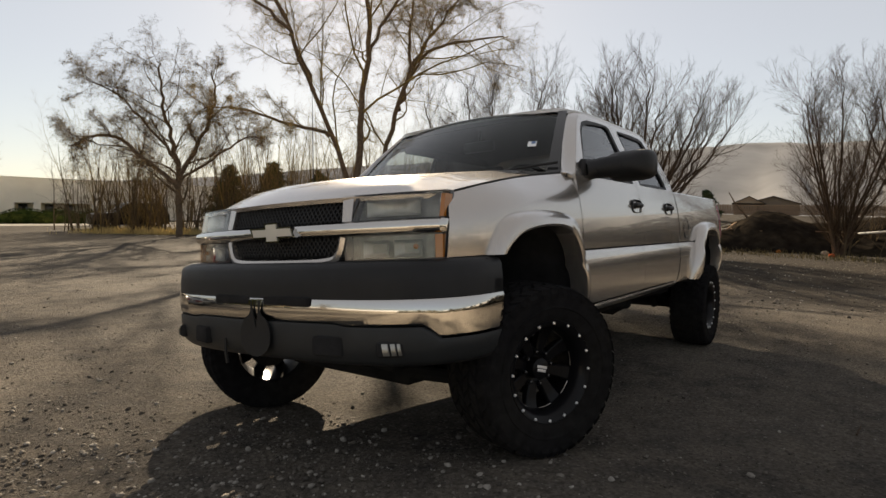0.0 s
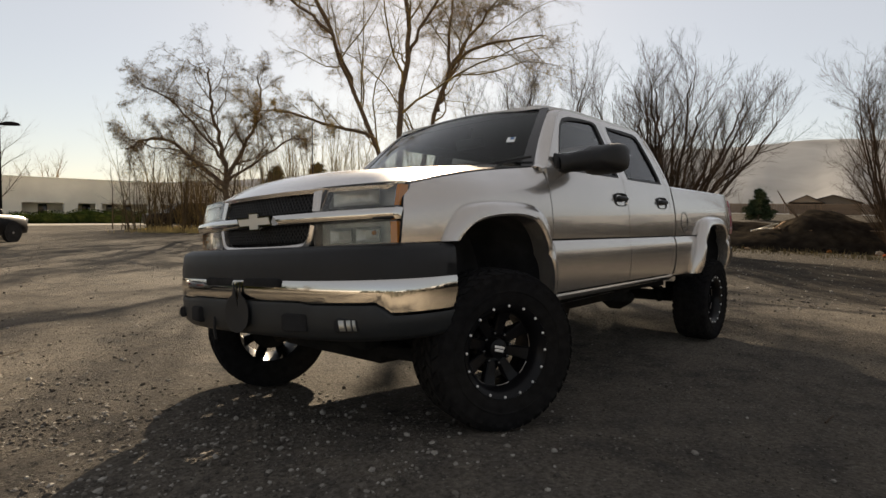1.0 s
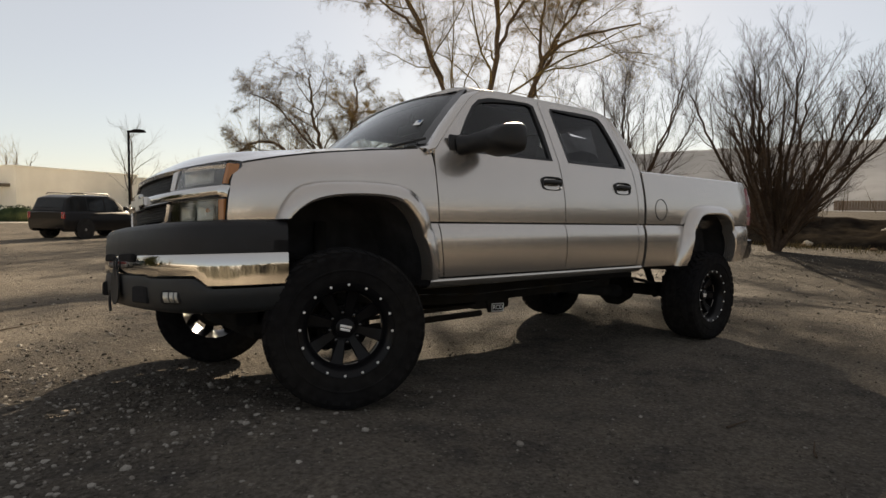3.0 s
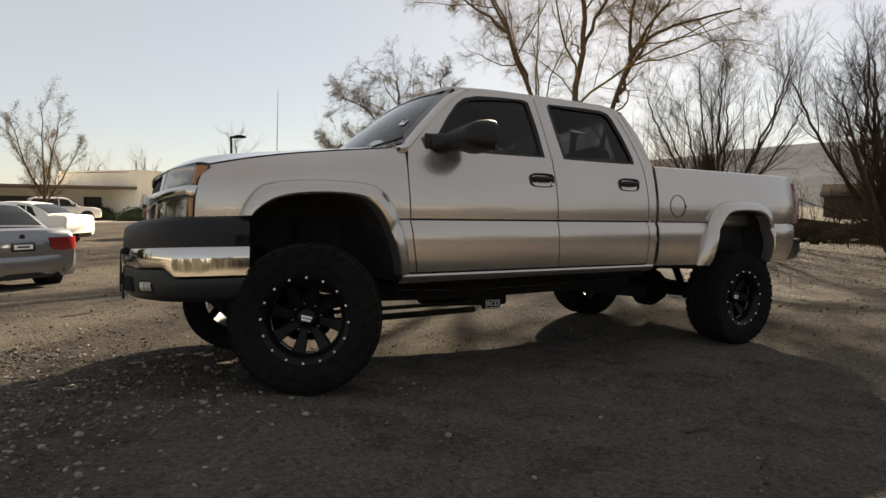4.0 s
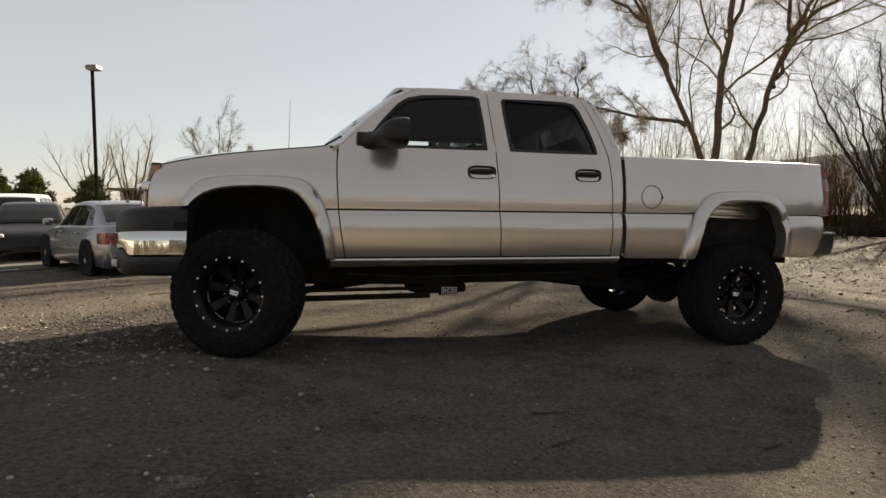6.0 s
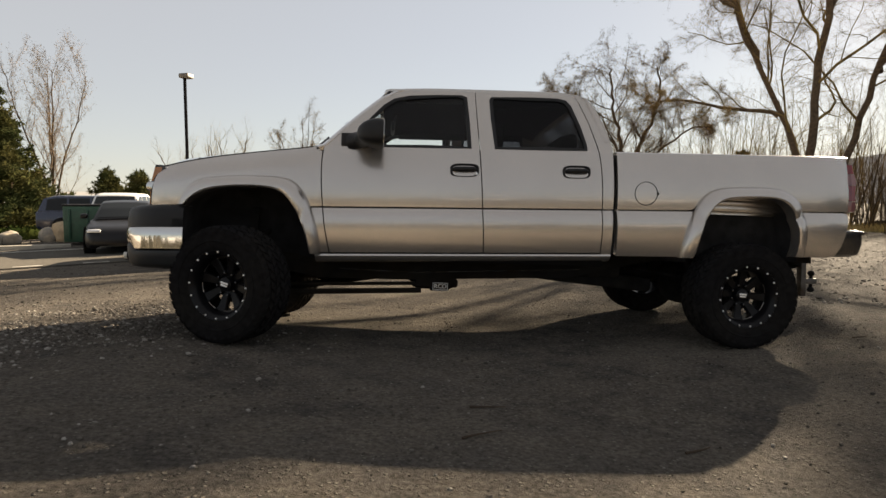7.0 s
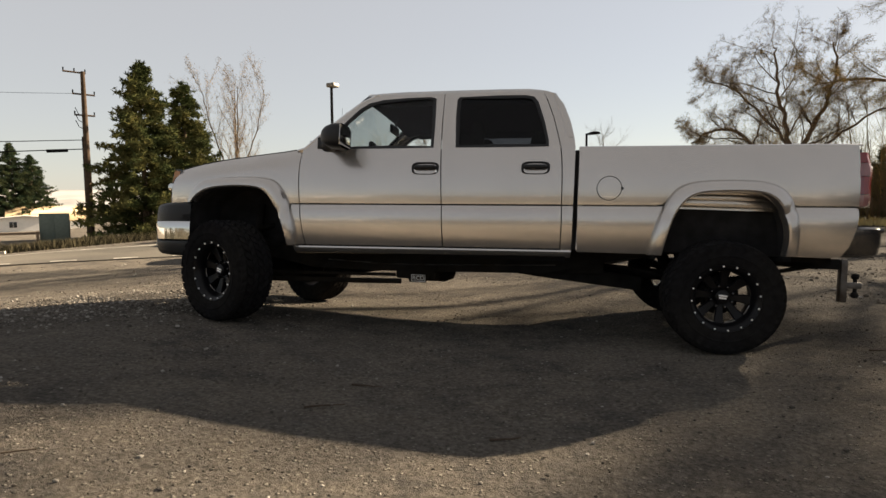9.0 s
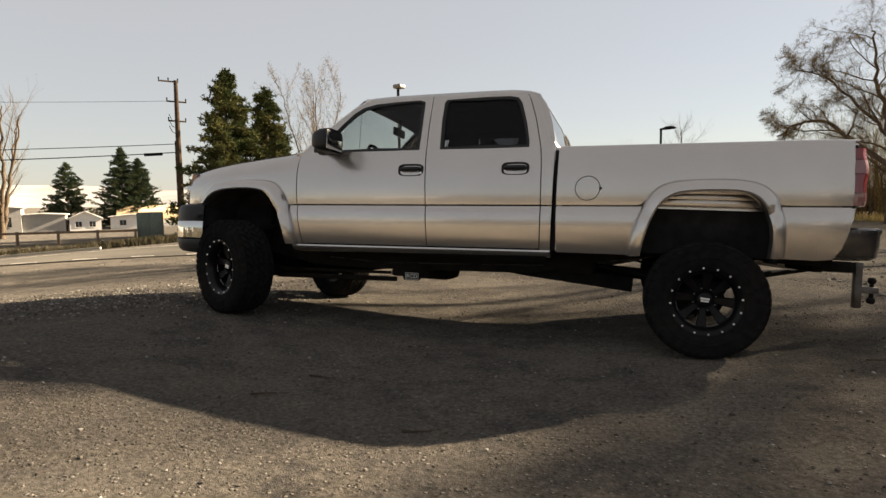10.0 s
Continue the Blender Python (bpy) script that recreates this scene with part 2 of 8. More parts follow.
def handle(parent, side, x, z):
    y = side * y_upper(x, z)
    bm = bmesh.new()
    pts = []
    for k in range(28):
        a = k * math.tau / 28
        c, s = math.cos(a), math.sin(a)
        pts.append((x + 0.108 * math.copysign(abs(c) ** 0.55, c), z + 0.050 * math.copysign(abs(s) ** 0.55, s)))
    rows = []
    for scale, out in ((1.0, 0.001), (0.97, 0.010), (0.86, 0.011), (0.80, -0.004), (0.4, -0.012), (0.02, -0.013)):
        rows.append([at(x + (p[0] - x) * scale, y + side * out, z + (p[1] - z) * scale) for p in pts])
    sheet(bm, rows, None, closed=True)
    bowl = body("handle_bowl", bm, BLACK_PLASTIC, "black door handle recess", parent)
    bm = bmesh.new()
    tube(bm, [at(x - 0.085, y + side * 0.0, z + 0.006), at(x - 0.07, y + side * 0.017, z + 0.008), at(x, y + side * 0.021, z + 0.008), at(x + 0.07, y + side * 0.017, z + 0.008), at(x + 0.085, y, z + 0.006)],
         [0.012, 0.017, 0.018, 0.017, 0.012], 10)
    body("handle", bm, BLACK_PLASTIC, "black pull handle", parent)
    if side < 0 and x < 2:
        bm = bmesh.new()
        lathe(bm, [(0.0001, y + side * 0.012), (0.009, y + side * 0.012), (0.010, y + side * 0.006)], 14, Matrix.Translation((x + 0.088, 0, z - 0.022 + RAKE * x)))
        body("lock", bm, MILLED, "bright key lock", parent)


def door(name, side, seam_a, seam_b, outer, inner, hx):
    g = 0.004
    bm = bmesh.new()
    top = [(seam_a[-1][0] + g, 1.394), (seam_b[-1][0] - g, 1.394)]
    for yfun, z0, z1, nv in ((y_lower, 0.628, 0.947, 10), (y_upper, 0.958, 1.394, 12)):
        za = z0
        left, right = split(seam_a, za, z1, g), split(seam_b, za, z1, -g)
        panel(bm, side, yfun, line(left[0], right[0]), line(left[-1], right[-1]), left, right, 14, nv)
    ring(bm, side, y_house, outer, inner)
    d = body(name, bm, PAINT, "pewter painted cab door")
    bm = bmesh.new()
    big = inset(inner, -0.006)
    ring(bm, side, lambda x, z: y_house(x, z) + 0.003, big, inset(inner, 0.022), 0.03, 0.008)
    body("window_seal", bm, BLACK_PLASTIC, "black rubber window seal", d)
    bm = bmesh.new()
    loop = inset(inner, 0.016)
    vs = [bm.verts.new(at(p[0], side * (y_house(*p) - 0.017), p[1])) for p in loop]
    f = bm.faces.new(vs)
    got = bmesh.ops.extrude_face_region(bm, geom=[f])
    for v in got["geom"]:
        if isinstance(v, bmesh.types.BMVert):
            v.co.y -= side * 0.004
    front = name == "front_door"
    pane = body("window_pane", bm, DOOR_GLASS if front else SIDE_GLASS, "clear door glass" if front else "tinted door glass", d, 20)
    pane.visible_shadow = False
    # inner trim of the door
    bm = bmesh.new()
    a, b = seam_a[2][0] + 0.05, seam_b[2][0] - 0.05
    rows = [[at(x, side * yy, z) for x in (a, (a + b) / 2, b)] for z, yy in ((0.64, 0.87), (0.95, 0.87), (1.0, 0.85), (1.2, 0.88), (1.395, 0.91))]
    sheet(bm, rows, (0, side * 0.02, 0))
    body("inner_trim", bm, CABIN, "dark inner door trim", d)
    # black backing sheet, added so the shade in the door gaps shows
    bm = bmesh.new()
    rows = [[at(x, side * (yy - 0.024), z) for x in (seam_a[2][0] - 0.06, (a + b) / 2, seam_b[2][0] + 0.06)] for z, yy in ((0.63, 0.955), (0.80, 0.975), (0.93, 0.972), (0.975, 0.970), (1.2, 0.975), (1.39, 0.945))]
    sheet(bm, rows, (0, -side * 0.004, 0))
    body("gap_backing", bm, LINER, "black sheet added behind the door gaps to darken them", d)
    handle(d, side, hx, 1.232)
    return d


def fender(side):
    bm = bmesh.new()
    g = 0.004
    arch = chaikin([(-0.325, 0.966), (-0.27, 1.05), (-0.15, 1.105), (0.1, 1.13), (0.33, 1.122), (0.44, 1.05), (0.50, 0.957)])
    # above the crease
    bottom = [(-0.562, 0.960), (-0.33, 0.964)] + arch + [(0.53, 0.957), (0.645 - g, 0.957)]
    xs = [-0.505, -0.3, -0.071, 0.1, 0.2, 0.35, 0.493, 0.63]
    top = [(x, hood_line(x) - 0.004) for x in xs]
    panel(bm, side, y_fender, bottom, top, [(-0.562, 0.960), (-0.558, 1.05), (-0.542, 1.15), (-0.505, hood_line(-0.505) - 0.004)],
          split(DOOR_SEAM_F, 0.957, 1.394, -g)[:-1] + [top[-1]], 40, 14)
    # behind the wheel
    panel(bm, side, y_lower, [(0.575, 0.628), (0.694, 0.628)], [(0.50, 0.948), (0.641, 0.948)], [(0.575, 0.628), (0.545, 0.8), (0.50, 0.948)],
          split(DOOR_SEAM_F, 0.628, 0.948, -g), 4, 8)
    body("front_fender", bm, PAINT, "pewter painted front fender")


def flare(name, side, outer, inner, yfun):
    o, i = resample(chaikin(outer), 40), resample(chaikin(inner), 40)
    rows = []
    for a, out in ((0.0, 0.0), (0.06, 0.020), (0.22, 0.050), (0.55, 0.066), (0.88, 0.070), (1.0, 0.062), (1.03, 0.04), (1.03, -0.04)):
        rows.append([at(*(p + (q - p) * a)[:1], side * (yfun(p[0], p[1]) + out), (p + (q - p) * a)[1]) for p, q in zip(o, i)])
    bm = bmesh.new()
    sheet(bm, rows, None)
    body(name, bm, PAINT, "pewter painted wheel arch flare")


FLARE_F = ([(-0.352, 0.962), (-0.33, 1.03), (-0.26, 1.128), (-0.15, 1.157), (0.1, 1.172), (0.37, 1.166), (0.47, 1.12), (0.55, 1.0), (0.60, 0.85), (0.632, 0.72), (0.642, 0.618)],
           [(-0.295, 0.962), (-0.262, 1.0), (-0.19, 1.048), (-0.08, 1.077), (0.1, 1.090), (0.28, 1.083), (0.38, 1.045), (0.46, 0.94), (0.515, 0.82), (0.55, 0.70), (0.565, 0.618)])
FLARE_R = ([(3.335, 0.593), (3.36, 0.75), (3.42, 0.93), (3.50, 1.07), (3.60, 1.124), (3.75, 1.139), (3.9, 1.142), (4.1, 1.136), (4.23, 1.09), (4.305, 1.0), (4.35, 0.86), (4.36, 0.72), (4.355, 0.60)],
           [(3.435, 0.593), (3.455, 0.72), (3.50, 0.87), (3.565, 0.98), (3.65, 1.036), (3.76, 1.050), (3.9, 1.053), (4.05, 1.050), (4.15, 1.02), (4.22, 0.94), (4.258, 0.82), (4.268, 0.72), (4.262, 0.60)])


def y_flare(x, z):
    return y_upper(x, z) if z > 0.953 else y_lower(x, z)


def bed_side(side):
    bm = bmesh.new()
    f, r = 2.828, 4.735
    zt = 1.384
    arch = [(3.42, 0.957)] + chaikin([(3.42, 0.957), (3.52, 1.06), (3.62, 1.09), (3.9, 1.10), (4.12, 1.09), (4.24, 1.04), (4.315, 0.957)])[1:-1] + [(4.315, 0.957)]
    panel(bm, side, y_upper, [(f, 0.957)] + arch + [(r, 0.957)], [(f, zt), (r, zt)], [(f, 0.957), (f, zt)], [(r, 0.957), (r, zt)], 60, 14)
    panel(bm, side, y_lower, [(f + 0.012, 0.606), (3.37, 0.600)], [(f, 0.948), (3.45, 0.948)], [(f + 0.012, 0.606), (f, 0.948)], [(3.37, 0.600), (3.45, 0.948)], 10, 9)
    panel(bm, side, y_lower, [(4.31, 0.600), (4.55, 0.594), (4.64, 0.602)], [(4.30, 0.948), (r, 0.948)], [(4.31, 0.600), (4.30, 0.948)], [(4.64, 0.602), (4.69, 0.68), (4.722, 0.79), (r, 0.87), (r, 0.948)], 12, 12)
    # rounded rail along the top
    rows = [[at(x, side * (y - (taper(x) if x > 4 else 0)), z) for x in np.linspace(f, r + 0.03, 16)] for y, z in ((0.951, 1.384), (0.944, 1.394), (0.93, 1.399), (0.87, 1.399), (0.855, 1.392), (0.852, 1.34))]
    sheet(bm, rows, None)
    rows = [[at(x, side * 0.79, z) for x in np.linspace(f, r, 8)] for z in (0.965, 1.38)]
    sheet(bm, rows, (0, side * 0.02, 0))
    b = body("bed_side", bm, PAINT, "pewter painted cargo bed side")
    if side < 0:
        bm = bmesh.new()
        for r0, r1, dy in ((0.0855, 0.0910, 0.0030),):
            rows = []
            for rr, out in ((r1, 0.0), (r1 - 0.0005, dy), (r0 + 0.0005, dy), (r0, 0.0)):
                row = []
                for k in range(56):
                    a = k * math.tau / 56
                    x, z = 3.05 + rr * math.cos(a), 1.079 + rr * math.sin(a)
                    row.append(at(x, side * (y_upper(x, z) + out), z))
                rows.append(row)
            sheet(bm, rows, None, closed=True)
        body("fuel_door_gap", bm, BLACK_PLASTIC, "dark gap round the fuel door", b)
        bm = bmesh.new()
        box(bm, at(3.132, -1.003, 1.068), at(3.152, -0.985, 1.088), 0.004)
        body("fuel_door_hinge", bm, BLACK_PLASTIC, "", b)
    return b


def tail_light(side):
    t = None
    x0, x1 = 4.712, 4.80
    for name, mat, z0, z1, label in (("tail_light", TAIL_RED, 1.262, 1.335, "red upper tail lens"), ("tail_light_reverse", TAIL_CLEAR, 1.168, 1.258, "clear reversing lens"),
                                     ("tail_light_brake", TAIL_RED, 1.042, 1.164, "red lower tail lens"), ("tail_light_base", TAIL_CLEAR, 0.958, 1.038, "clear turn lens")):
        bm = bmesh.new()
        rows = []
        for z in np.linspace(z0, z1, 5):
            d = 0.010 * math.sin(math.pi * (z - 0.95) / 0.40) + 0.006 * math.sin(math.tau * (z - 0.95) / 0.20)
            y0 = y_upper(4.735, z) - 0.003
            rows.append([at(x, side * y, z) for x, y in ((4.737, y0), (4.752, y0 + 0.012 + 0.3 * d), (4.776 + d, y0 + 0.012), (4.800 + d, y0 - 0.012), (4.818 + d, y0 - 0.06), (4.822, 0.80))])
        sheet(bm, rows, (-0.02, -side * 0.012, 0))
        o = body(name, bm, mat, label)
        t = t or o
    bm = bmesh.new()
    sheet(bm, [[at(x, side * y, z) for x, y in ((4.700, 0.925), (4.755, 0.915), (4.780, 0.86), (4.785, 0.79))] for z in (0.95, 1.15, 1.36)], (-0.02, 0, 0))
    body("tail_light_backing", bm, LINER, "black tail light backing")


def cab():
    for side in (-1, 1):
        door("front_door", side, DOOR_SEAM_F, SEAM_B, OUT_F, WIN_F, 1.662)
        door("rear_door", side, SEAM_B, SEAM_C, OUT_R, WIN_R, 2.508)
        # rear corner of the cab
        bm = bmesh.new()
        g = 0.004
        for yfun, z0, z1, nv in ((y_lower, 0.616, 0.948, 8), (y_upper, 0.957, 1.394, 8)):
            left = split(SEAM_C, z0, z1, g)
            panel(bm, side, yfun, [left[0], (2.796, z0)], [left[-1], (2.796, z1)], left, [(2.796, z0), (2.796, z1)], 4, nv)
        left = [(2.692, 1.394), (2.676, 1.46), (2.632, 1.63), (2.562, 1.825), (2.515, 1.874)]
        right = [(2.796, 1.394), (2.788, 1.46), (2.755, 1.60), (2.70, 1.745), (2.642, 1.825)]
        panel(bm, side, y_house, [left[0], right[0]], [left[-1], (2.56, 1.866), (2.605, 1.850), right[-1]], left, right, 6, 10)
        body("cab_corner", bm, PAINT, "pewter painted rear cab pillar")
        # sill under the doors
        bm = bmesh.new()
        rows = [[at(x, side * y, z) for x in np.linspace(0.60, 2.796, 12)] for z, y in ((0.620, 0.955), (0.616, 0.966), (0.604, 0.968), (0.590, 0.958), (0.570, 0.93), (0.560, 0.88))]
        sheet(bm, rows, None)
        body("sill", bm, PAINT, "pewter painted sill with a bright upper edge")
        # windscreen pillar
        bm = bmesh.new()
        rows = []
        for k, (x, z) in enumerate(((0.60, 1.385), (0.655, 1.402), (0.80, 1.550), (0.94, 1.684), (1.065, 1.794), (1.17, 1.853), (1.25, 1.873))):
            yy = y_house(x, z)
            rows.append([at(x, side * yy, z), at(x - 0.012, side * (yy - 0.02), z + 0.012), at(x - 0.03, side * (yy - 0.055), z + 0.018), at(x - 0.035, side * (yy - 0.075), z + 0.006)])
        sheet(bm, rows, (0.02, -side * 0.01, -0.02))
        body("windscreen_pillar", bm, PAINT, "pewter painted windscreen pillar")
    # roof
    bm = bmesh.new()
    rows = []
    for v in np.linspace(-1, 1, 25):
        y = v * 0.765
        e = abs(v)
        crown = 1.916 - 0.008 * e ** 2 - 0.024 * max(0.0, (e - 0.80) / 0.20) ** 2.2
        xf, xr = 1.085 - 0.055 * (1 - e ** 2) + 0.10 * max(0.0, (e - 0.8) / 0.2) ** 2, 2.60
        row = []
        for u in np.linspace(0, 1, 17):
            x = xf + (xr - xf) * u
            z = crown - 0.014 * max(0.0, 1 - u / 0.22) ** 1.8 - 0.03 * max(0.0, (u - 0.85) / 0.15) ** 2
            row.append(at(x, y, z))
        rows.append(row)
    sheet(bm, rows, (0, 0, -0.025))
    body("roof", bm, PAINT, "pewter painted cab roof")
    # back of the cab with its window
    bm = bmesh.new()
    for z0, z1, y0, y1, xa, xb in ((0.62, 1.40, 0.95, 0.95, 2.79, 2.79), (1.40, 1.47, 0.95, 0.92, 2.79, 2.775)):
        sheet(bm, [[at(xa, -y0, z0), at(xa, y0, z0)], [at(xb, -y1, z1), at(xb, y1, z1)]], (-0.03, 0, 0))
    for s in (-1, 1):
        sheet(bm, [[at(2.775, s * 0.62, 1.47), at(2.775, s * 0.93, 1.47)], [at(2.66, s * 0.58, 1.80), at(2.66, s * 0.80, 1.80)]], (-0.03, 0, 0))
    brow = []
    for v in np.linspace(-1, 1, 13):
        e = abs(v)
        brow.append(at(2.597, v * 0.762, 1.886 - 0.008 * e ** 2 - 0.024 * max(0.0, (e - 0.80) / 0.20) ** 2.2))
    sheet(bm, [[at(2.66, v * 0.79, 1.80) for v in np.linspace(-1, 1, 13)], [at(2.635, v * 0.785, 1.86 - 0.02 * abs(v)) for v in np.linspace(-1, 1, 13)], brow], (-0.02, 0, 0))
    body("cab_back", bm, PAINT, "pewter painted back wall of the cab")
    bm = bmesh.new()
    sheet(bm, [[at(2.768, -0.63, 1.465), at(2.768, 0.63, 1.465)], [at(2.655, -0.59, 1.805), at(2.655, 0.59, 1.805)]], (-0.005, 0, 0))
    body("rear_window", bm, SIDE_GLASS, "tinted rear cab window").visible_shadow = False
    # solid black filler stands in for the shade between cab and bed
    bm = bmesh.new()
    box(bm, at(2.800, -0.935, 0.62), at(2.826, 0.935, 1.37))
    body("gap_filler", bm, LINER, "black filler for the shade between cab and bed")
    # windscreen
    bm = bmesh.new()
    rows = []
    for w in np.linspace(0, 1, 9):
        row = []
        for v in np.linspace(-1, 1, 17):
            xb, zb = 0.635 - 0.20 * (1 - v * v), 1.398 + 0.012 * (1 - v * v)
            xt, zt = 1.105 - 0.060 * (1 - v * v), 1.868 + 0.040 * (1 - v * v)
            yb, yt = 0.86 * v, 0.715 * v
            row.append(at(xb + (xt - xb) * w, yb + (yt - yb) * w, zb + (zt - zb) * w + 0.018 * math.sin(math.pi * w)))
        rows.append(row)
    ws_rows = rows
    sheet(bm, rows, (0.004, 0, -0.004))
    ws = body("windscreen", bm, SCREEN_GLASS, "wide raked windscreen", None, 20)
    ws.visible_shadow = False
    bm = bmesh.new()
    edge = [Vector(p) for p in ws_rows[-1]]
    sheet(bm, [[tuple(p + Vector((-0.004, 0, 0.004))) for p in edge], [tuple(p + (Vector(q) - p) * 0.28 + Vector((-0.003, 0, 0.003))) for p, q in zip(edge, ws_rows[-2])]], (0.003, 0, -0.003))
    for col in (0, -1):
        a = [Vector(r[col]) for r in ws_rows]
        b = [Vector(r[1 if col == 0 else -2]) for r in ws_rows]
        sheet(bm, [[tuple(p + Vector((-0.004, 0, 0.004))) for p in a], [tuple(p + (q - p) * 0.62 + Vector((-0.004, 0, 0.004))) for p, q in zip(a, b)]], (0.003, 0, -0.003))
    body("windscreen_seal", bm, GLOSS_BLACK, "black windscreen edge band")
    # registration sticker inside the screen
    p, q, r = Vector(ws_rows[3][1]), Vector(ws_rows[3][2]), Vector(ws_rows[4][1])
    u, w = (q - p).normalized(), (r - p).normalized()
    bm = bmesh.new()
    o = p + u * 0.055 + w * 0.0 + Vector((-0.004, 0, 0.004))
    sheet(bm, [[tuple(o), tuple(o + u * 0.055)], [tuple(o + w * 0.055), tuple(o + u * 0.055 + w * 0.055)]], (-0.001, 0, 0.001))
    st = body("screen_sticker", bm, WHITE_PAPER, "small white sticker on the windscreen")
    bm = bmesh.new()
    o2 = o + Vector((-0.002, 0, 0.002)) + u * 0.006 + w * 0.026
    sheet(bm, [[tuple(o2), tuple(o2 + u * 0.026)], [tuple(o2 + w * 0.024), tuple(o2 + u * 0.026 + w * 0.024)]], (-0.001, 0, 0.001))
    body("sticker_print", bm, material("sticker blue", (0.07, 0.13, 0.28), 0.6), "", st)


def cab_shell():
    """Dark inner shell: floor, dash, seats, wheel and roof lining."""
    bm = bmesh.new()
    box(bm, (0.66, -0.90, 0.60), (2.76, 0.90, 0.68), 0.01)
    body("cab_floor", bm, CABIN, "dark cab floor")
    bm = bmesh.new()
    rows = [[at(x, y, z) for y in np.linspace(-0.88, 0.88, 9)] for x, z in ((0.45, 1.37), (0.62, 1.385), (0.78, 1.37), (0.93, 1.335), (1.0, 1.28), (1.0, 1.12), (0.92, 1.0), (0.80, 0.70))]
    sheet(bm, rows, (-0.03, 0, -0.02))
    box(bm, at(0.93, -0.62, 1.33), at(1.03, -0.18, 1.40), 0.03)
    body("dashboard", bm, CABIN, "dark grey dashboard")
    bm = bmesh.new()
    rows = []
    for v in np.linspace(-1, 1, 13):
        e = abs(v)
        rows.append([at(x, v * 0.765, z - 0.02 * e ** 2 - 0.035 * max(0, (e - 0.8) / 0.2) ** 2) for x, z in ((1.06, 1.845), (1.25, 1.872), (1.6, 1.886), (2.2, 1.886), (2.50, 1.868), (2.61, 1.83))])
    sheet(bm, rows, (0, 0, 0.01))
    body("headliner", bm, CABIN, "dark grey roof lining")
    for side in (-1, 1):
        bm = bmesh.new()
        sheet(bm, [[at(x, side * y, z) for x in np.linspace(1.22, 2.50, 8)] for y, z in ((0.735, 1.875), (0.748, 1.83), (0.752, 1.785), (0.748, 1.765))], (0, side * 0.008, 0))
        body("roof_trim", bm, CABIN, "dark trim along the roof edge")
    # steering wheel
    bm = bmesh.new()
    c = Vector(at(1.14, -0.40, 1.36))
    tilt = pose(0, 0, 0, 0, -28, 0)
    ringp = [c + tilt @ Vector((0, 0.19 * math.cos(a), 0.19 * math.sin(a))) for a in np.linspace(0, math.tau, 33)]
    tube(bm, ringp, 0.016, 8, False)
    for a in (0.3, math.pi - 0.3, -math.pi / 2):
        tube(bm, [c, c + tilt @ Vector((0, 0.19 * math.cos(a), 0.19 * math.sin(a)))], 0.013, 6)
    tube(bm, [c + Vector((0.01, 0, 0)), c + Vector((-0.14, 0, -0.08))], [0.06, 0.045], 12)
    body("steering_wheel", bm, CABIN, "black steering wheel")
    for x0, ys in ((1.42, (-0.42, 0.42)), (2.02, (-0.45, 0.45))):
        for y in ys:
            bm = bmesh.new()
            box(bm, at(x0 - 0.06, y - 0.26, 0.86), at(x0 + 0.46, y + 0.26, 1.03), 0.05)
            box(bm, at(-0.08, -0.25, -0.1), at(0.08, 0.25, 0.55), 0.05, Matrix.Translation(at(x0 + 0.40, y, 1.03)) @ pose(0, 0, 0, 0, 14, 0))
            box(bm, (-0.045, -0.14, 0.0), (0.055, 0.14, 0.19), 0.045, Matrix.Translation(at(x0 + 0.55, y, 1.50 if x0 < 2 else 1.42)) @ pose(0, 0, 0, 0, 10, 0))
            body("seat", bm, SEAT, "grey cloth seat with a headrest")
    bm = bmesh.new()
    box(bm, (-0.012, -0.13, -0.04), (0.02, 0.13, 0.04), 0.02, Matrix.Translation(at(1.14, 0.0, 1.72)))
    tube(bm, [at(1.15, 0, 1.73), at(1.17, 0, 1.84)], 0.012, 6)
    body("inside_mirror", bm, BLACK_PLASTIC, "black inside mirror")
    for z in (0,):
        bm = bmesh.new()
        tube(bm, [at(1.90, -0.70, 1.79), at(1.92, -0.66, 1.755), at(2.02, -0.655, 1.755), at(2.06, -0.70, 1.79)], 0.012, 8)
        body("grab_handle", bm, SEAT, "grey grab handle")


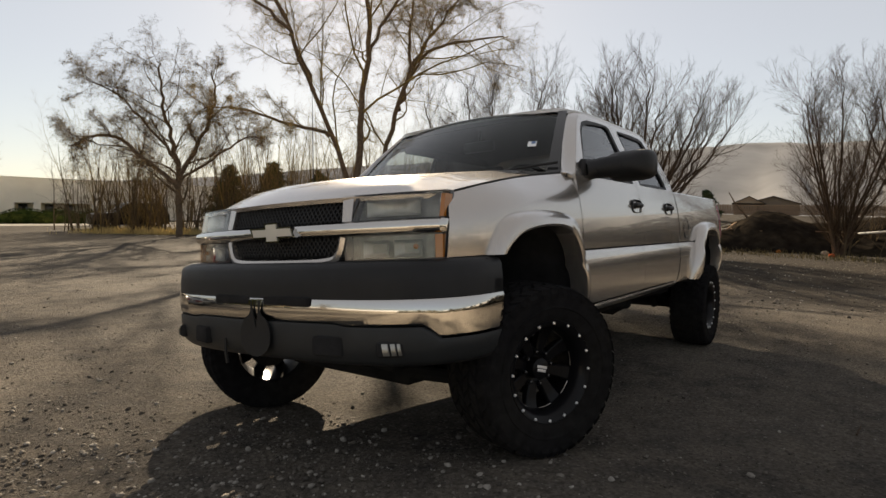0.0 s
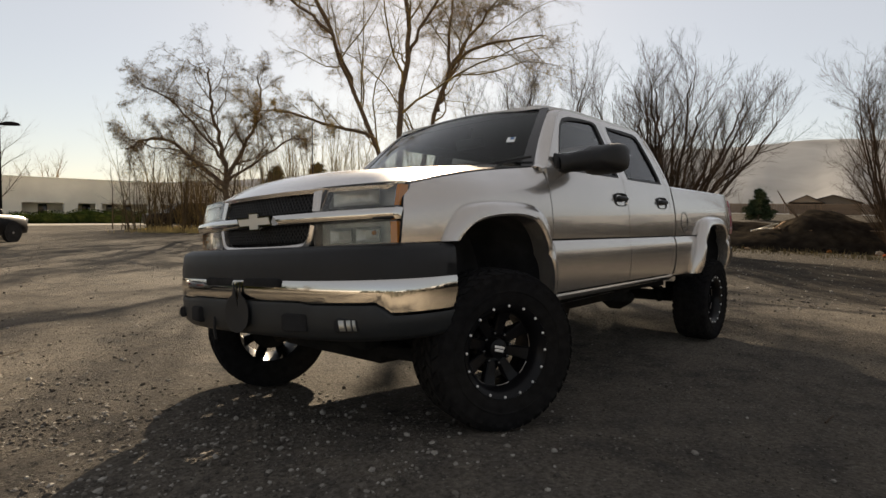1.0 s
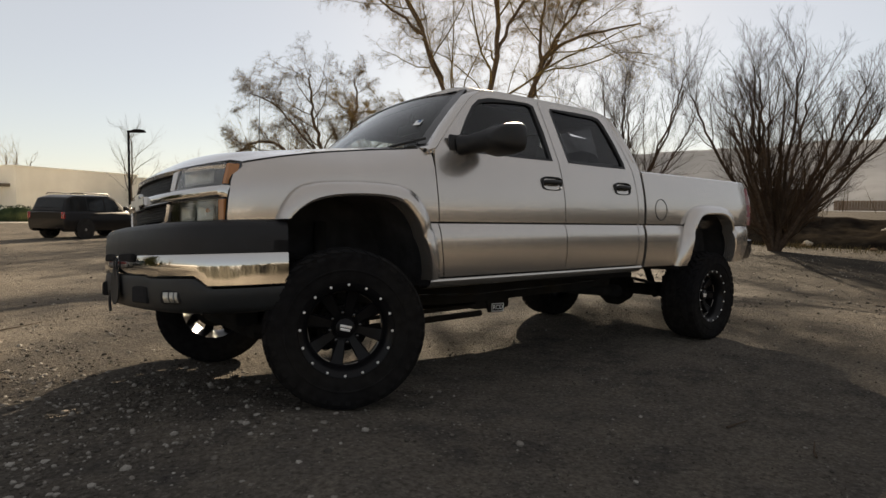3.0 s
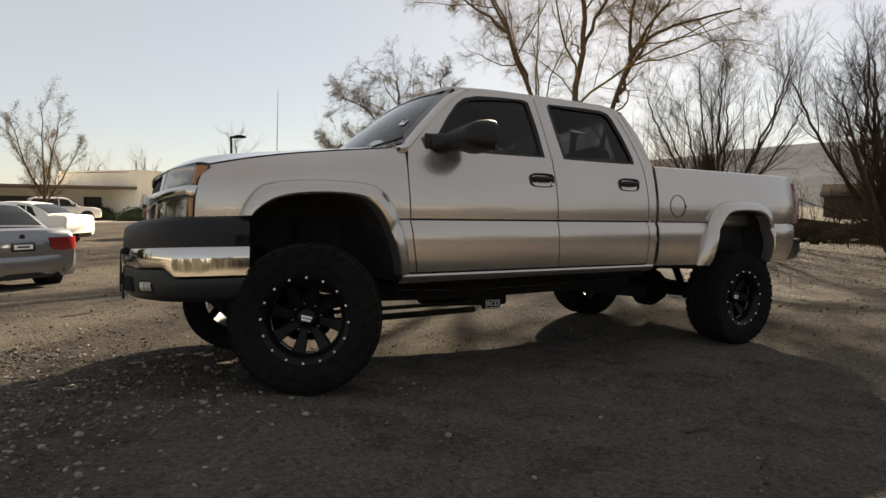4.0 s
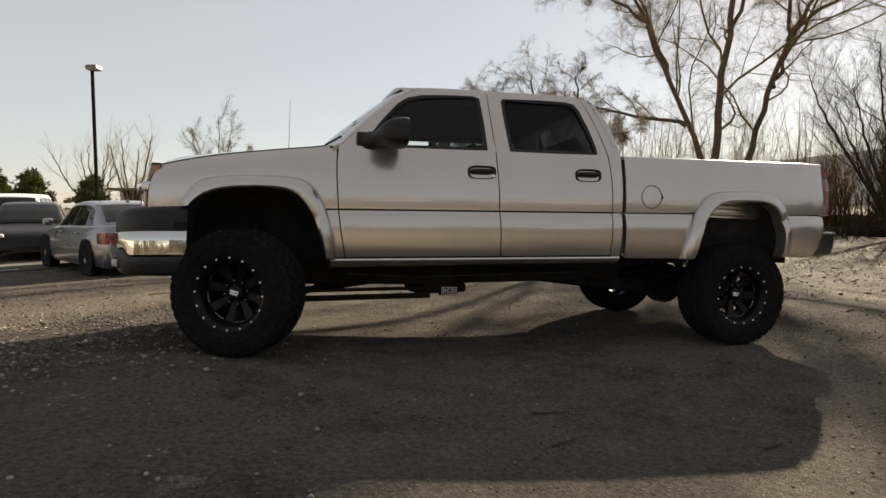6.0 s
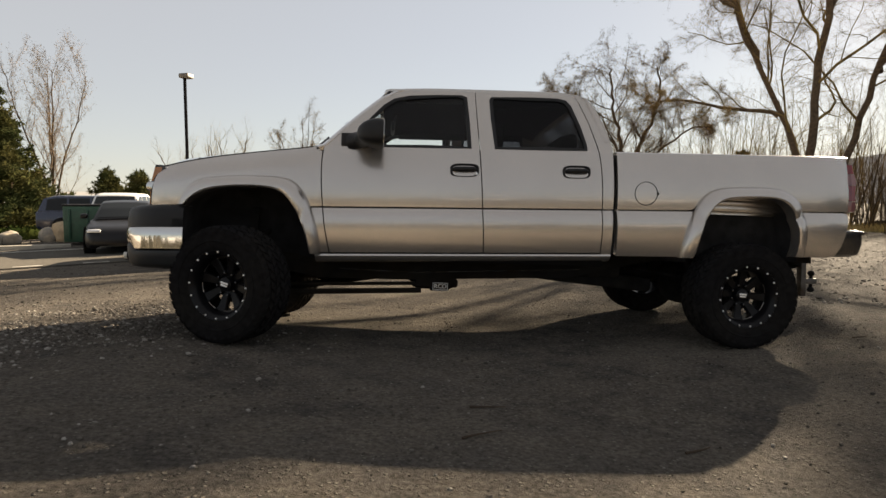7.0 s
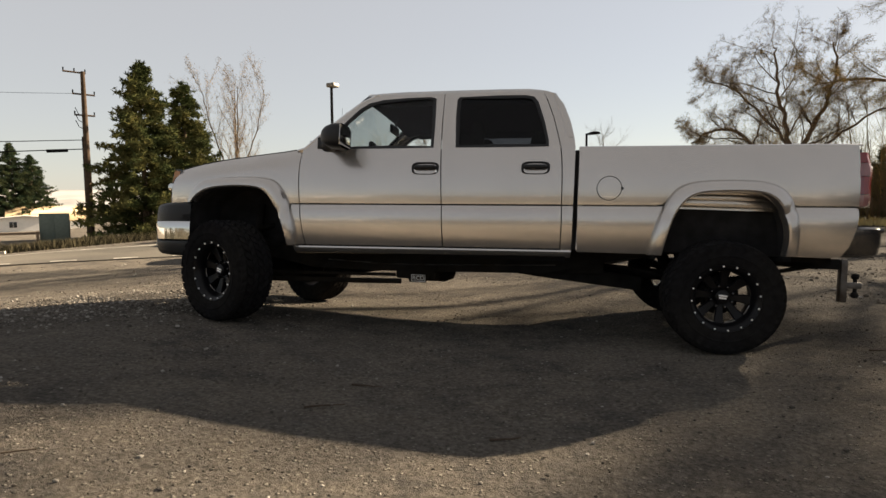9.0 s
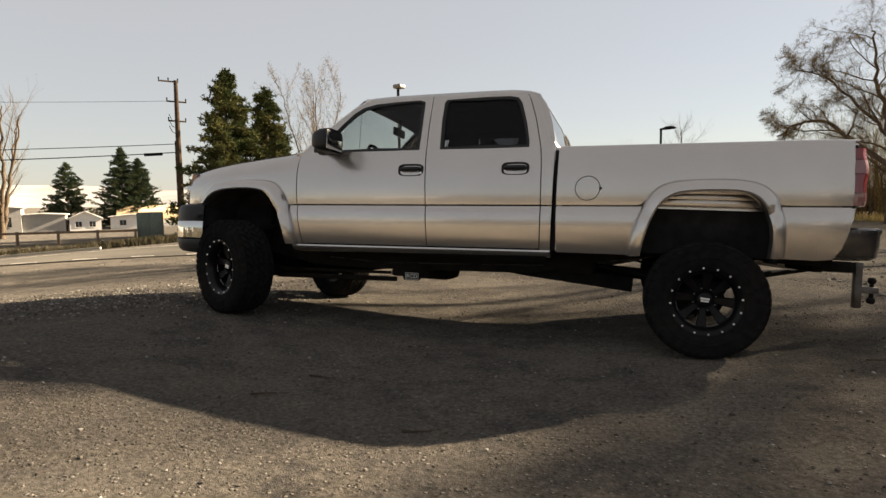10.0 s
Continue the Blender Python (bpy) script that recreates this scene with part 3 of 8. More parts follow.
def hood():
    bm = bmesh.new()
    rows = []
    for w in np.linspace(0, 1, 26):
        row = []
        for v in np.linspace(-1, 1, 33):
            e = abs(v)
            xf = -0.700 + 0.200 * e ** 2.6
            xr = 0.635 - 0.20 * (1 - e * e) - 0.03
            x = xf + (xr - xf) * w
            xs = -0.50 + (0.605 + 0.50) * w
            ye = y_fender(xs, hood_line(xs)) - 0.006
            z_edge = hood_line(xs) + 0.002
            z_mid = 1.320 + 0.122 * w ** 0.90
            k = e ** 2.4
            z = z_mid * (1 - k) + z_edge * k
            z -= 0.076 * max(0.0, 1 - w / 0.24) ** 2.2 * (1 - 0.92 * k)
            # raised centre field
            z += 0.012 * (smooth(0.82, 0.70, e) if e > 0.7 else 1.0) * smooth(0.03, 0.2, w)
            row.append(at(x, ye * v, z))
        rows.append(row)
    sheet(bm, rows, (0.004, 0, -0.02))
    body("hood", bm, PAINT, "pewter painted hood", None, 30)
    for sd in (-1, 1):
        bm = bmesh.new()
        pts = []
        for xs in np.linspace(-0.49, 0.56, 26):
            pts.append(at(xs, sd * (y_fender(xs, hood_line(xs)) - 0.002), hood_line(xs) - 0.0005))
        tube(bm, pts, 0.0055, 6)
        body("hood_gap", bm, LINER, "dark gap along the hood edge")
        bm = bmesh.new()
        front = [(-0.562, 0.962), (-0.558, 1.05), (-0.542, 1.15), (-0.505, 1.233)]
        tube(bm, [at(x - 0.002, sd * (y_fender(x, z) - 0.003), z) for x, z in front], 0.0055, 6)
        body("lamp_gap", bm, LINER, "dark gap between fender and front lamps")
    bm = bmesh.new()
    rows = []
    for w, dz in ((0, 0.0), (1, 0.004)):
        rows.append([at(0.60 - 0.20 * (1 - v * v) + 0.09 * w, v * 0.83, 1.388 + 0.024 * (1 - v * v) + dz) for v in np.linspace(-1, 1, 17)])
    sheet(bm, rows, (0, 0, -0.03))
    body("cowl", bm, BLACK_PLASTIC, "black cowl panel under the windscreen")
    for s, y in ((-1, -0.42), (1, 0.28)):
        bm = bmesh.new()
        tube(bm, [at(0.52, y, 1.43), at(0.58, y - 0.22, 1.455), at(0.66, y - 0.42, 1.475)], 0.008, 6)
        body("wiper", bm, BLACK_PLASTIC, "black windscreen wiper")


def face_x(y, z):
    """Plan curve of the nose: grille, bar and lamps."""
    return -0.715 + 0.145 * abs(y / 0.88) ** 2.3 + 0.22 * max(0.0, z - 1.10)


def nose_patch(bm, side, y0, y1, z0, z1, out=0.0, nu=10, nv=4, thick=0.02, skew0=0.0, skew1=0.0):
    rows = []
    for z in np.linspace(z0, z1, nv + 1):
        k = (z - z0) / max(z1 - z0, 1e-6)
        row = []
        for y in np.linspace(y0 + skew0 * k, y1 + skew1 * k, nu + 1):
            row.append(at(face_x(y, z) - out, side * y, z))
        rows.append(row)
    sheet(bm, rows, (thick, 0, 0))


def nose():
    # core behind the grille
    bm = bmesh.new()
    for s in (-1, 1):
        nose_patch(bm, s, 0.0, 0.86, 0.93, 1.25, -0.075, 12, 3)
    body("grille_core", bm, LINER, "black radiator support behind the grille")
    for z0, z1, w0, w1, label in ((1.135, 1.262, 0.40, 0.385, "black mesh upper grille"), (0.985, 1.062, 0.36, 0.395, "black mesh lower grille")):
        bm = bmesh.new()
        n = 0
        w = max(w0, w1)
        step, rise = 0.026, (z1 - z0)
        for k in range(int(-w / step) - 6, int(w / step) + 7):
            for d in (-1, 1):
                pts = []
                for u in np.linspace(0, 1, 6):
                    y, z = k * step + d * (u - 0.5) * rise * 0.80, z0 + rise * u
                    lim = w0 + (w1 - w0) * u
                    if abs(y) < lim:
                        pts.append(at(face_x(y, z) + 0.016, y, z))
                if len(pts) > 1:
                    tube(bm, pts, 0.0042, 4, False)
        body("grille_mesh", bm, BLACK_PLASTIC, label)
    # surround of the grille
    bm = bmesh.new()
    loop = chaikin([(0.0, 0.955), (0.33, 0.957), (0.385, 0.985), (0.405, 1.065)], 2)
    for s in (-1, 1):
        for pts, rad in (((loop), 0.02),):
            rows = []
            for off, out in ((0.026, -0.01), (0.024, 0.012), (0.004, 0.018), (-0.010, 0.010), (-0.016, -0.02)):
                row = []
                for i, p in enumerate(pts):
                    a, b = Vector(pts[max(i - 1, 0)]), Vector(pts[min(i + 1, len(pts) - 1)])
                    d = (b - a).normalized()
                    nrm = Vector((d.y, -d.x))
                    q = Vector(p) + nrm * off
                    row.append(at(face_x(q.x, q.y) - out, s * q.x, q.y))
                rows.append(row)
            sheet(bm, rows, None)
        nose_patch(bm, s, 0.402, 0.452, 1.132, 1.250, 0.006, 3, 4, 0.03, -0.012, -0.004)
    body("grille_surround", bm, PAINT, "pewter grille surround")
    # bright bar
    bm = bmesh.new()
    rows = []
    for z, out in ((1.068, -0.02), (1.068, 0.012), (1.078, 0.026), (1.098, 0.032), (1.118, 0.026), (1.128, 0.012), (1.128, -0.02)):
        row = [at(face_x(y, 1.098) - out, y, z) for y in np.linspace(-0.874, 0.874, 41)]
        ends = [[at(face_x(0.874, 1.098) + dx - out * 0.6, s * yy, 1.098 + (z - 1.098) * sc) for dx, yy, sc in ((0.010, 0.882, 0.92), (0.035, 0.884, 0.80))] for s in (-1, 1)]
        rows.append(ends[0][::-1] + row + ends[1])
    sheet(bm, rows, (0.004, 0, 0))
    body("grille_bar", bm, CHROME, "chrome bar across the nose")
    # plain cross-shaped badge
    bm = bmesh.new()
    x = face_x(0, 1.098) - 0.044
    for lo, hi, sk in (((-0.142, 1.074), (0.142, 1.124), 0.024), ((-0.044, 1.054), (0.044, 1.146), 0.010)):
        q = [(lo[0] - sk, lo[1]), (hi[0] - sk * 0.2, lo[1]), (hi[0] + sk, hi[1]), (lo[0] + sk * 0.2, hi[1])]
        rows = [[at(x, *q[0]), at(x, *q[1])], [at(x, *q[3]), at(x, *q[2])]]
        sheet(bm, rows, (0.022, 0, 0))
    badge = body("badge", bm, CHROME, "plain chrome cross-shaped badge")
    bm = bmesh.new()
    sheet(bm, [[at(x - 0.003, -0.146, 1.081), at(x - 0.003, 0.130, 1.081)], [at(x - 0.003, -0.130, 1.117), at(x - 0.003, 0.146, 1.117)]], (0.002, 0, 0))
    sheet(bm, [[at(x - 0.004, -0.040, 1.060), at(x - 0.004, 0.034, 1.060)], [at(x - 0.004, -0.034, 1.140), at(x - 0.004, 0.040, 1.140)]], (0.002, 0, 0))
    body("badge_face", bm, material("pale gold enamel", (0.62, 0.60, 0.55), 0.3, 0.5), "", badge)
    for s in (-1, 1):
        for name, z0, z1, y0 in (("headlight", 1.134, 1.243, 0.455), ("turn_lamp", 0.962, 1.062, 0.425)):
            bm = bmesh.new()
            nose_patch(bm, s, y0, 0.868, z0, z1, -0.045, 8, 2, 0.01)
            lamp = body(name, bm, REFLECTOR, "clear front lamp with an amber outer corner")
            bm = bmesh.new()
            ya = 0.852 if z0 > 1.1 else 0.838
            nose_patch(bm, s, y0, ya, z0, z1, 0.004, 12, 4, 0.006, 0.03 if z0 > 1.1 else -0.01)
            lens = body("lens", bm, LAMP_GLASS, "slightly hazed clear lens", lamp, 20)
            lens.visible_shadow = False
            bm = bmesh.new()
            nose_patch(bm, s, ya + 0.002, 0.871, z0 + 0.001, z1 - (0.010 if z0 > 1.1 else 0.001), 0.003, 4, 4, 0.050 if z0 > 1.1 else 0.035)
            body("amber_corner", bm, AMBER, "amber corner lens", lamp)
            bm = bmesh.new()
            for z in (z0 - 0.004, z1 + 0.002):
                nose_patch(bm, s, y0 - 0.004, 0.872, z, z + 0.004, 0.004, 10, 1, 0.05)
            nose_patch(bm, s, y0 - 0.006, y0, z0, z1, 0.004, 1, 4, 0.05, 0.03 if z0 > 1.1 else -0.01)
            nose_patch(bm, s, 0.866, 0.870, z0 - 0.004, z1 + 0.004, -0.03, 1, 4, 0.03)
            body("lamp_housing", bm, GLOSS_BLACK, "dark lamp housing", lamp)
            for y in ((0.64,) if z0 > 1.1 else (0.56, 0.71)):
                bm = bmesh.new()
                wide = 0.125 if z0 > 1.1 else 0.062
                rows = []
                for v in np.linspace(-1, 1, 9):
                    rows.append([at(face_x(y + q * wide, z0) + 0.040 - 0.030 * max(abs(q), abs(v)) ** 3 + (0.010 if s < 0 else 0.0), s * (y + q * wide), (z0 + z1) / 2 + 0.036 * v - 0.006) for q in np.linspace(-1, 1, 11)])
                sheet(bm, rows, (0.004, 0, 0))
                body("bulb_bowl", bm, BOWL, "silvered bulb bowl", lamp)
            if z0 < 1.1:
                bm = bmesh.new()
                bmesh.ops.create_icosphere(bm, subdivisions=2, radius=0.012, matrix=Matrix.Translation(at(face_x(0.74, z0) + 0.012, s * 0.752, (z0 + z1) / 2)))
                body("amber_bulb", bm, AMBER, "small amber bulb", lamp)


BUMPER = chaikin([(0.0, -0.862), (0.30, -0.855), (0.58, -0.822), (0.78, -0.762), (0.90, -0.675), (0.975, -0.555), (1.0, -0.44), (1.0, -0.325)], 2)


def bumper_strip(bm, levels, thick=0.03, ymax=1.0):
    """Skin along the bumper's plan curve; levels: (height, set-back)."""
    rows = []
    full = [(-y, x) for y, x in BUMPER[::-1]] + [(y, x) for y, x in BUMPER[1:]]
    for z, back in levels:
        row = []
        for y, x in full:
            zz = z(y, x) if callable(z) else z
            k = 1 - back
            row.append(at(x * 1.0 + back * 0.9 if x < -0.4 else x, y * (1 - back * 0.9), zz))
        rows.append(row)
    sheet(bm, rows, (0.02, 0, 0))


def front_bumper():
    def low(y, x):
        return 0.700 - 0.010 * smooth(0.50, 0.54, abs(y)) - 0.050 * smooth(0.86, 0.91, abs(y))

    def slot(y, x):
        return 0.795
    bm = bmesh.new()
    bumper_strip(bm, [(0.955, 0.14), (0.958, 0.05), (0.945, 0.018), (0.925, 0.006), (0.86, 0.0), (0.803, 0.0)])
    top = body("front_bumper", bm, BLACK_PLASTIC, "black plastic bumper top pad")
    bm = bmesh.new()
    bumper_strip(bm, [(0.800, 0.02), (0.800, 0.0), (0.790, -0.004), (0.74, -0.005), (lambda y, x: low(y, x) + 0.012, 0.0), (low, 0.012)])
    body("bumper_bar", bm, CHROME, "chrome bumper bar")
    bm = bmesh.new()
    bumper_strip(bm, [(lambda y, x: low(y, x) - 0.003, 0.004), (lambda y, x: low(y, x) - 0.02, 0.0), (0.60, 0.004), (0.55, 0.016), (0.525, 0.04), (0.512, 0.10)])
    body("air_dam", bm, DAM, "dark grey plastic air dam")
    # two slots beside the middle
    for y0, y1 in ((-0.36, -0.065), (0.035, 0.30)):
        bm = bmesh.new()
        box(bm, at(-0.870, y0, 0.768), at(-0.80, y1, 0.810), 0.014)
        body("bumper_slot", bm, LINER, "dark cooling slot in the bumper")
    for s in (-1, 1):
        bm = bmesh.new()
        m = Matrix.Translation(at(-0.762, s * 0.735, 0.60)) @ pose(0, 0, 0, 0, 0, s * -36)
        box(bm, (-0.02, -0.06, -0.032), (0.02, 0.06, 0.032), 0.015, m)
        fog = body("fog_lamp", bm, LINER, "small recessed fog lamp")
        for k, w in ((-0.034, 0.006), (-0.010, 0.009), (0.022, 0.012)):
            bm = bmesh.new()
            sheet(bm, [[tuple(m @ Vector((-0.0215 - 0.006 * math.sin(math.pi * v), k + q * w + 0.008 * (v - 0.5), -0.024 + 0.048 * v))) for q in (-1, -0.4, 0.4, 1)] for v in np.linspace(0, 1, 6)], (0.004, 0, 0))
            body("fog_reflector", bm, BOWL, "bright reflector facet", fog)
        bm = bmesh.new()
        y0, y1 = (0.30, 0.47)
        box(bm, (-0.02, -0.075, -0.042), (0.03, 0.075, 0.042), 0.014, Matrix.Translation(at(-0.832, s * 0.45, 0.605)) @ pose(0, 0, 0, 0, 0, s * -14))
        body("tow_hook_opening", bm, LINER, "dark tow hook opening")
    # hanging plate bracket under the bar
    bm = bmesh.new()
    pts = chaikin([(-0.03, 0.79), (-0.032, 0.73), (-0.08, 0.705), (-0.11, 0.65), (-0.10, 0.575), (-0.03, 0.535), (0.03, 0.535), (0.10, 0.575), (0.11, 0.65), (0.08, 0.705), (0.032, 0.73), (0.03, 0.79)], 1)
    rows = [[at(-0.878, -0.02 + y, z) for y, z in pts], [at(-0.872, -0.02, 0.66)] * len(pts)]
    sheet(bm, rows, (0.006, 0, 0))
    body("plate_bracket", bm, BLACK_PLASTIC, "black hanging plate bracket")
    bm = bmesh.new()
    tube(bm, [at(-0.85, 0.24, 0.60), at(-0.855, 0.235, 0.53), at(-0.85, 0.23, 0.48)], 0.008, 6)
    body("tow_strap", bm, BLACK_PLASTIC, "thin black strap end")


def mirror(side):
    bm = bmesh.new()
    rows = []
    n = 22
    for x, s in [(0.860 + 0.172 * u, (1 - (1 - u) ** 2.4) ** 0.5) for u in (0.02, 0.07, 0.15, 0.27, 0.42, 0.6, 0.8)] + [(1.032, 1.0), (1.044, 0.97)]:
        row = []
        for k in range(n):
            a = k * math.tau / n
            c, d = math.cos(a), math.sin(a)
            row.append(at(x + 0.02, side * (1.160 + 0.148 * s * math.copysign(abs(c) ** 0.5, c)), 1.452 + 0.094 * s * math.copysign(abs(d) ** 0.55, d)))
        rows.append(row)
    sheet(bm, rows, None, closed=True)
    bm.faces.new([v for v in bm.verts][:n])
    pod = body("door_mirror", bm, BLACK_PLASTIC, "large black towing door mirror")
    bm = bmesh.new()
    tube(bm, [at(0.84, side * 0.92, 1.43), at(0.90, side * 0.97, 1.44), at(0.935, side * 1.05, 1.448), at(0.95, side * 1.12, 1.45)], [0.070, 0.060, 0.066, 0.072], 12)
    box(bm, at(0.76, side * 0.945 - 0.012, 1.395), at(0.93, side * 0.945 + 0.012, 1.49), 0.01)
    body("mirror_arm", bm, BLACK_PLASTIC, "black mirror arm", pod)
    bm = bmesh.new()
    box(bm, at(1.058, side * 1.160 - 0.128, 1.378), at(1.068, side * 1.160 + 0.128, 1.526), 0.02)
    body("mirror_glass", bm, CHROME, "mirror glass", pod)


def bed():
    for s in (-1, 1):
        bed_side(s)
        tail_light(s)
    bm = bmesh.new()
    sheet(bm, [[at(2.832, -0.94, 0.62), at(2.832, 0.94, 0.62)], [at(2.832, -0.94, 1.39), at(2.832, 0.94, 1.39)]], (0.03, 0, 0))
    box(bm, at(2.84, -0.78, 0.965), at(4.74, 0.78, 0.995))
    body("bed_floor", bm, PAINT, "pewter painted bed floor and front wall")
    bm = bmesh.new()
    rows = [[at(x, y, z) for y in np.linspace(-0.80, 0.80, 9)] for x, z in ((4.79, 0.86), (4.80, 0.95), (4.805, 1.1), (4.80, 1.30), (4.795, 1.385), (4.77, 1.395))]
    sheet(bm, rows, (-0.05, 0, 0))
    body("tailgate", bm, PAINT, "pewter painted tailgate")
    bm = bmesh.new()
    rows = []
    plan = chaikin([(-0.96, 4.70), (-0.97, 4.80), (-0.94, 4.90), (-0.80, 4.95), (0, 4.965), (0.80, 4.95), (0.94, 4.90), (0.97, 4.80), (0.96, 4.70)], 2)
    for z, k in ((0.60, 0.90), (0.62, 0.97), (0.70, 1.0), (0.80, 1.0), (0.815, 0.98)):
        rows.append([at(max(4.64 + (x - 4.70) * k * 1.1, 4.635 + 0.38 * (z - 0.60)) + 0.04, y * k, z) for y, x in plan])
    sheet(bm, rows, (-0.03, 0, 0))
    box(bm, at(4.72, -0.93, 0.78), at(4.92, 0.93, 0.81), 0.01)
    body("rear_bumper", bm, GLOSS_BLACK, "dark rear step bumper")
    # tow hitch
    bm = bmesh.new()
    box(bm, at(4.80, -0.045, 0.495), at(5.05, 0.045, 0.575), 0.01)
    box(bm, at(4.66, -0.42, 0.50), at(4.74, 0.42, 0.58), 0.02)
    body("hitch_receiver", bm, UNDERBODY, "black hitch receiver tube")
    bm = bmesh.new()
    box(bm, at(5.06, -0.035, 0.215), at(5.112, 0.035, 0.575), 0.006)
    box(bm, at(5.06, -0.032, 0.335), at(5.225, 0.032, 0.382), 0.006)
    h = body("drop_hitch", bm, HITCH_STEEL, "dull worn steel drop hitch")
    for z, up in ((0.382, 1), (0.335, -1)):
        bm = bmesh.new()
        zz = z + 0.14
        lathe(bm, [(0.015, 0.0), (0.015, 0.03), (0.024, 0.036), (0.031, 0.055), (0.024, 0.075), (0.0005, 0.082)], 20, Matrix.Translation((5.185, 0, zz)) @ pose(0, 0, 0, 90 * up, 0, 0))
        body("tow_ball", bm, UNDERBODY, "dark tow ball", h)


def wheel_wells():
    for s in (-1, 1):
        for cx, r, x0, x1, label in ((0.12, 0.52, -0.30, 0.62, "front"), (3.9, 0.5, 3.40, 4.32, "rear")):
            bm = bmesh.new()
            rows = []
            for y in (0.955, 0.50):
                if label == "front":
                    pts = chaikin([(-0.34, 0.60), (-0.33, 0.95), (-0.20, 1.06), (0.1, 1.13), (0.36, 1.09), (0.52, 0.90), (0.60, 0.58)], 2)
                else:
                    pts = chaikin([(3.40, 0.56), (3.46, 0.90), (3.58, 1.05), (3.9, 1.08), (4.18, 1.05), (4.29, 0.90), (4.32, 0.56)], 2)
                rows.append([at(x, s * y, z) for x, z in pts])
            sheet(bm, rows, (0, 0, 0.01))
            if label == "front":
                sheet(bm, [[at(x, s * 0.5, z) for x in (-0.36, 0.62)] for z in (0.55, 1.15)], (0, -s * 0.02, 0))
            body("wheel_well", bm, LINER, "black wheel well liner")
        # ribbed outer face of the bed floor seen through the rear arch
        bm = bmesh.new()
        for k in range(3):
            box(bm, at(3.36, s * 0.815 - 0.02, 0.968 + 0.042 * k), at(4.36, s * 0.815 + 0.02, 1.004 + 0.042 * k), 0.010)
        body("bed_rib", bm, PAINT, "ribbed inner bed wall behind the rear wheel")
        bm = bmesh.new()
        box(bm, at(3.30, s * 0.70 - 0.03, 0.62), at(4.40, s * 0.70 + 0.03, 0.962), 0.01)
        body("inner_arch", bm, LINER, "black inner arch panel")
    bm = bmesh.new()
    box(bm, at(-0.62, -0.45, 0.62), at(0.62, 0.45, 1.18), 0.05)
    body("engine_bay", bm, LINER, "dark engine bay mass")
    for s in (-1, 1):
        bm = bmesh.new()
        sheet(bm, [[at(x, s * y, z) for x, y in ((-0.52, 0.80), (-0.36, 0.92))] for z in (0.62, 0.95)], (0.01, 0, 0))
        body("splash_shield", bm, LINER, "black splash shield")
        bm = bmesh.new()
        sheet(bm, [[at(x, s * 0.86, z) for x in (0.60, 2.80)] for z in (0.57, 0.64)], (0, -s * 0.02, 0))
        body("sill_back", bm, LINER, "black inner sill")


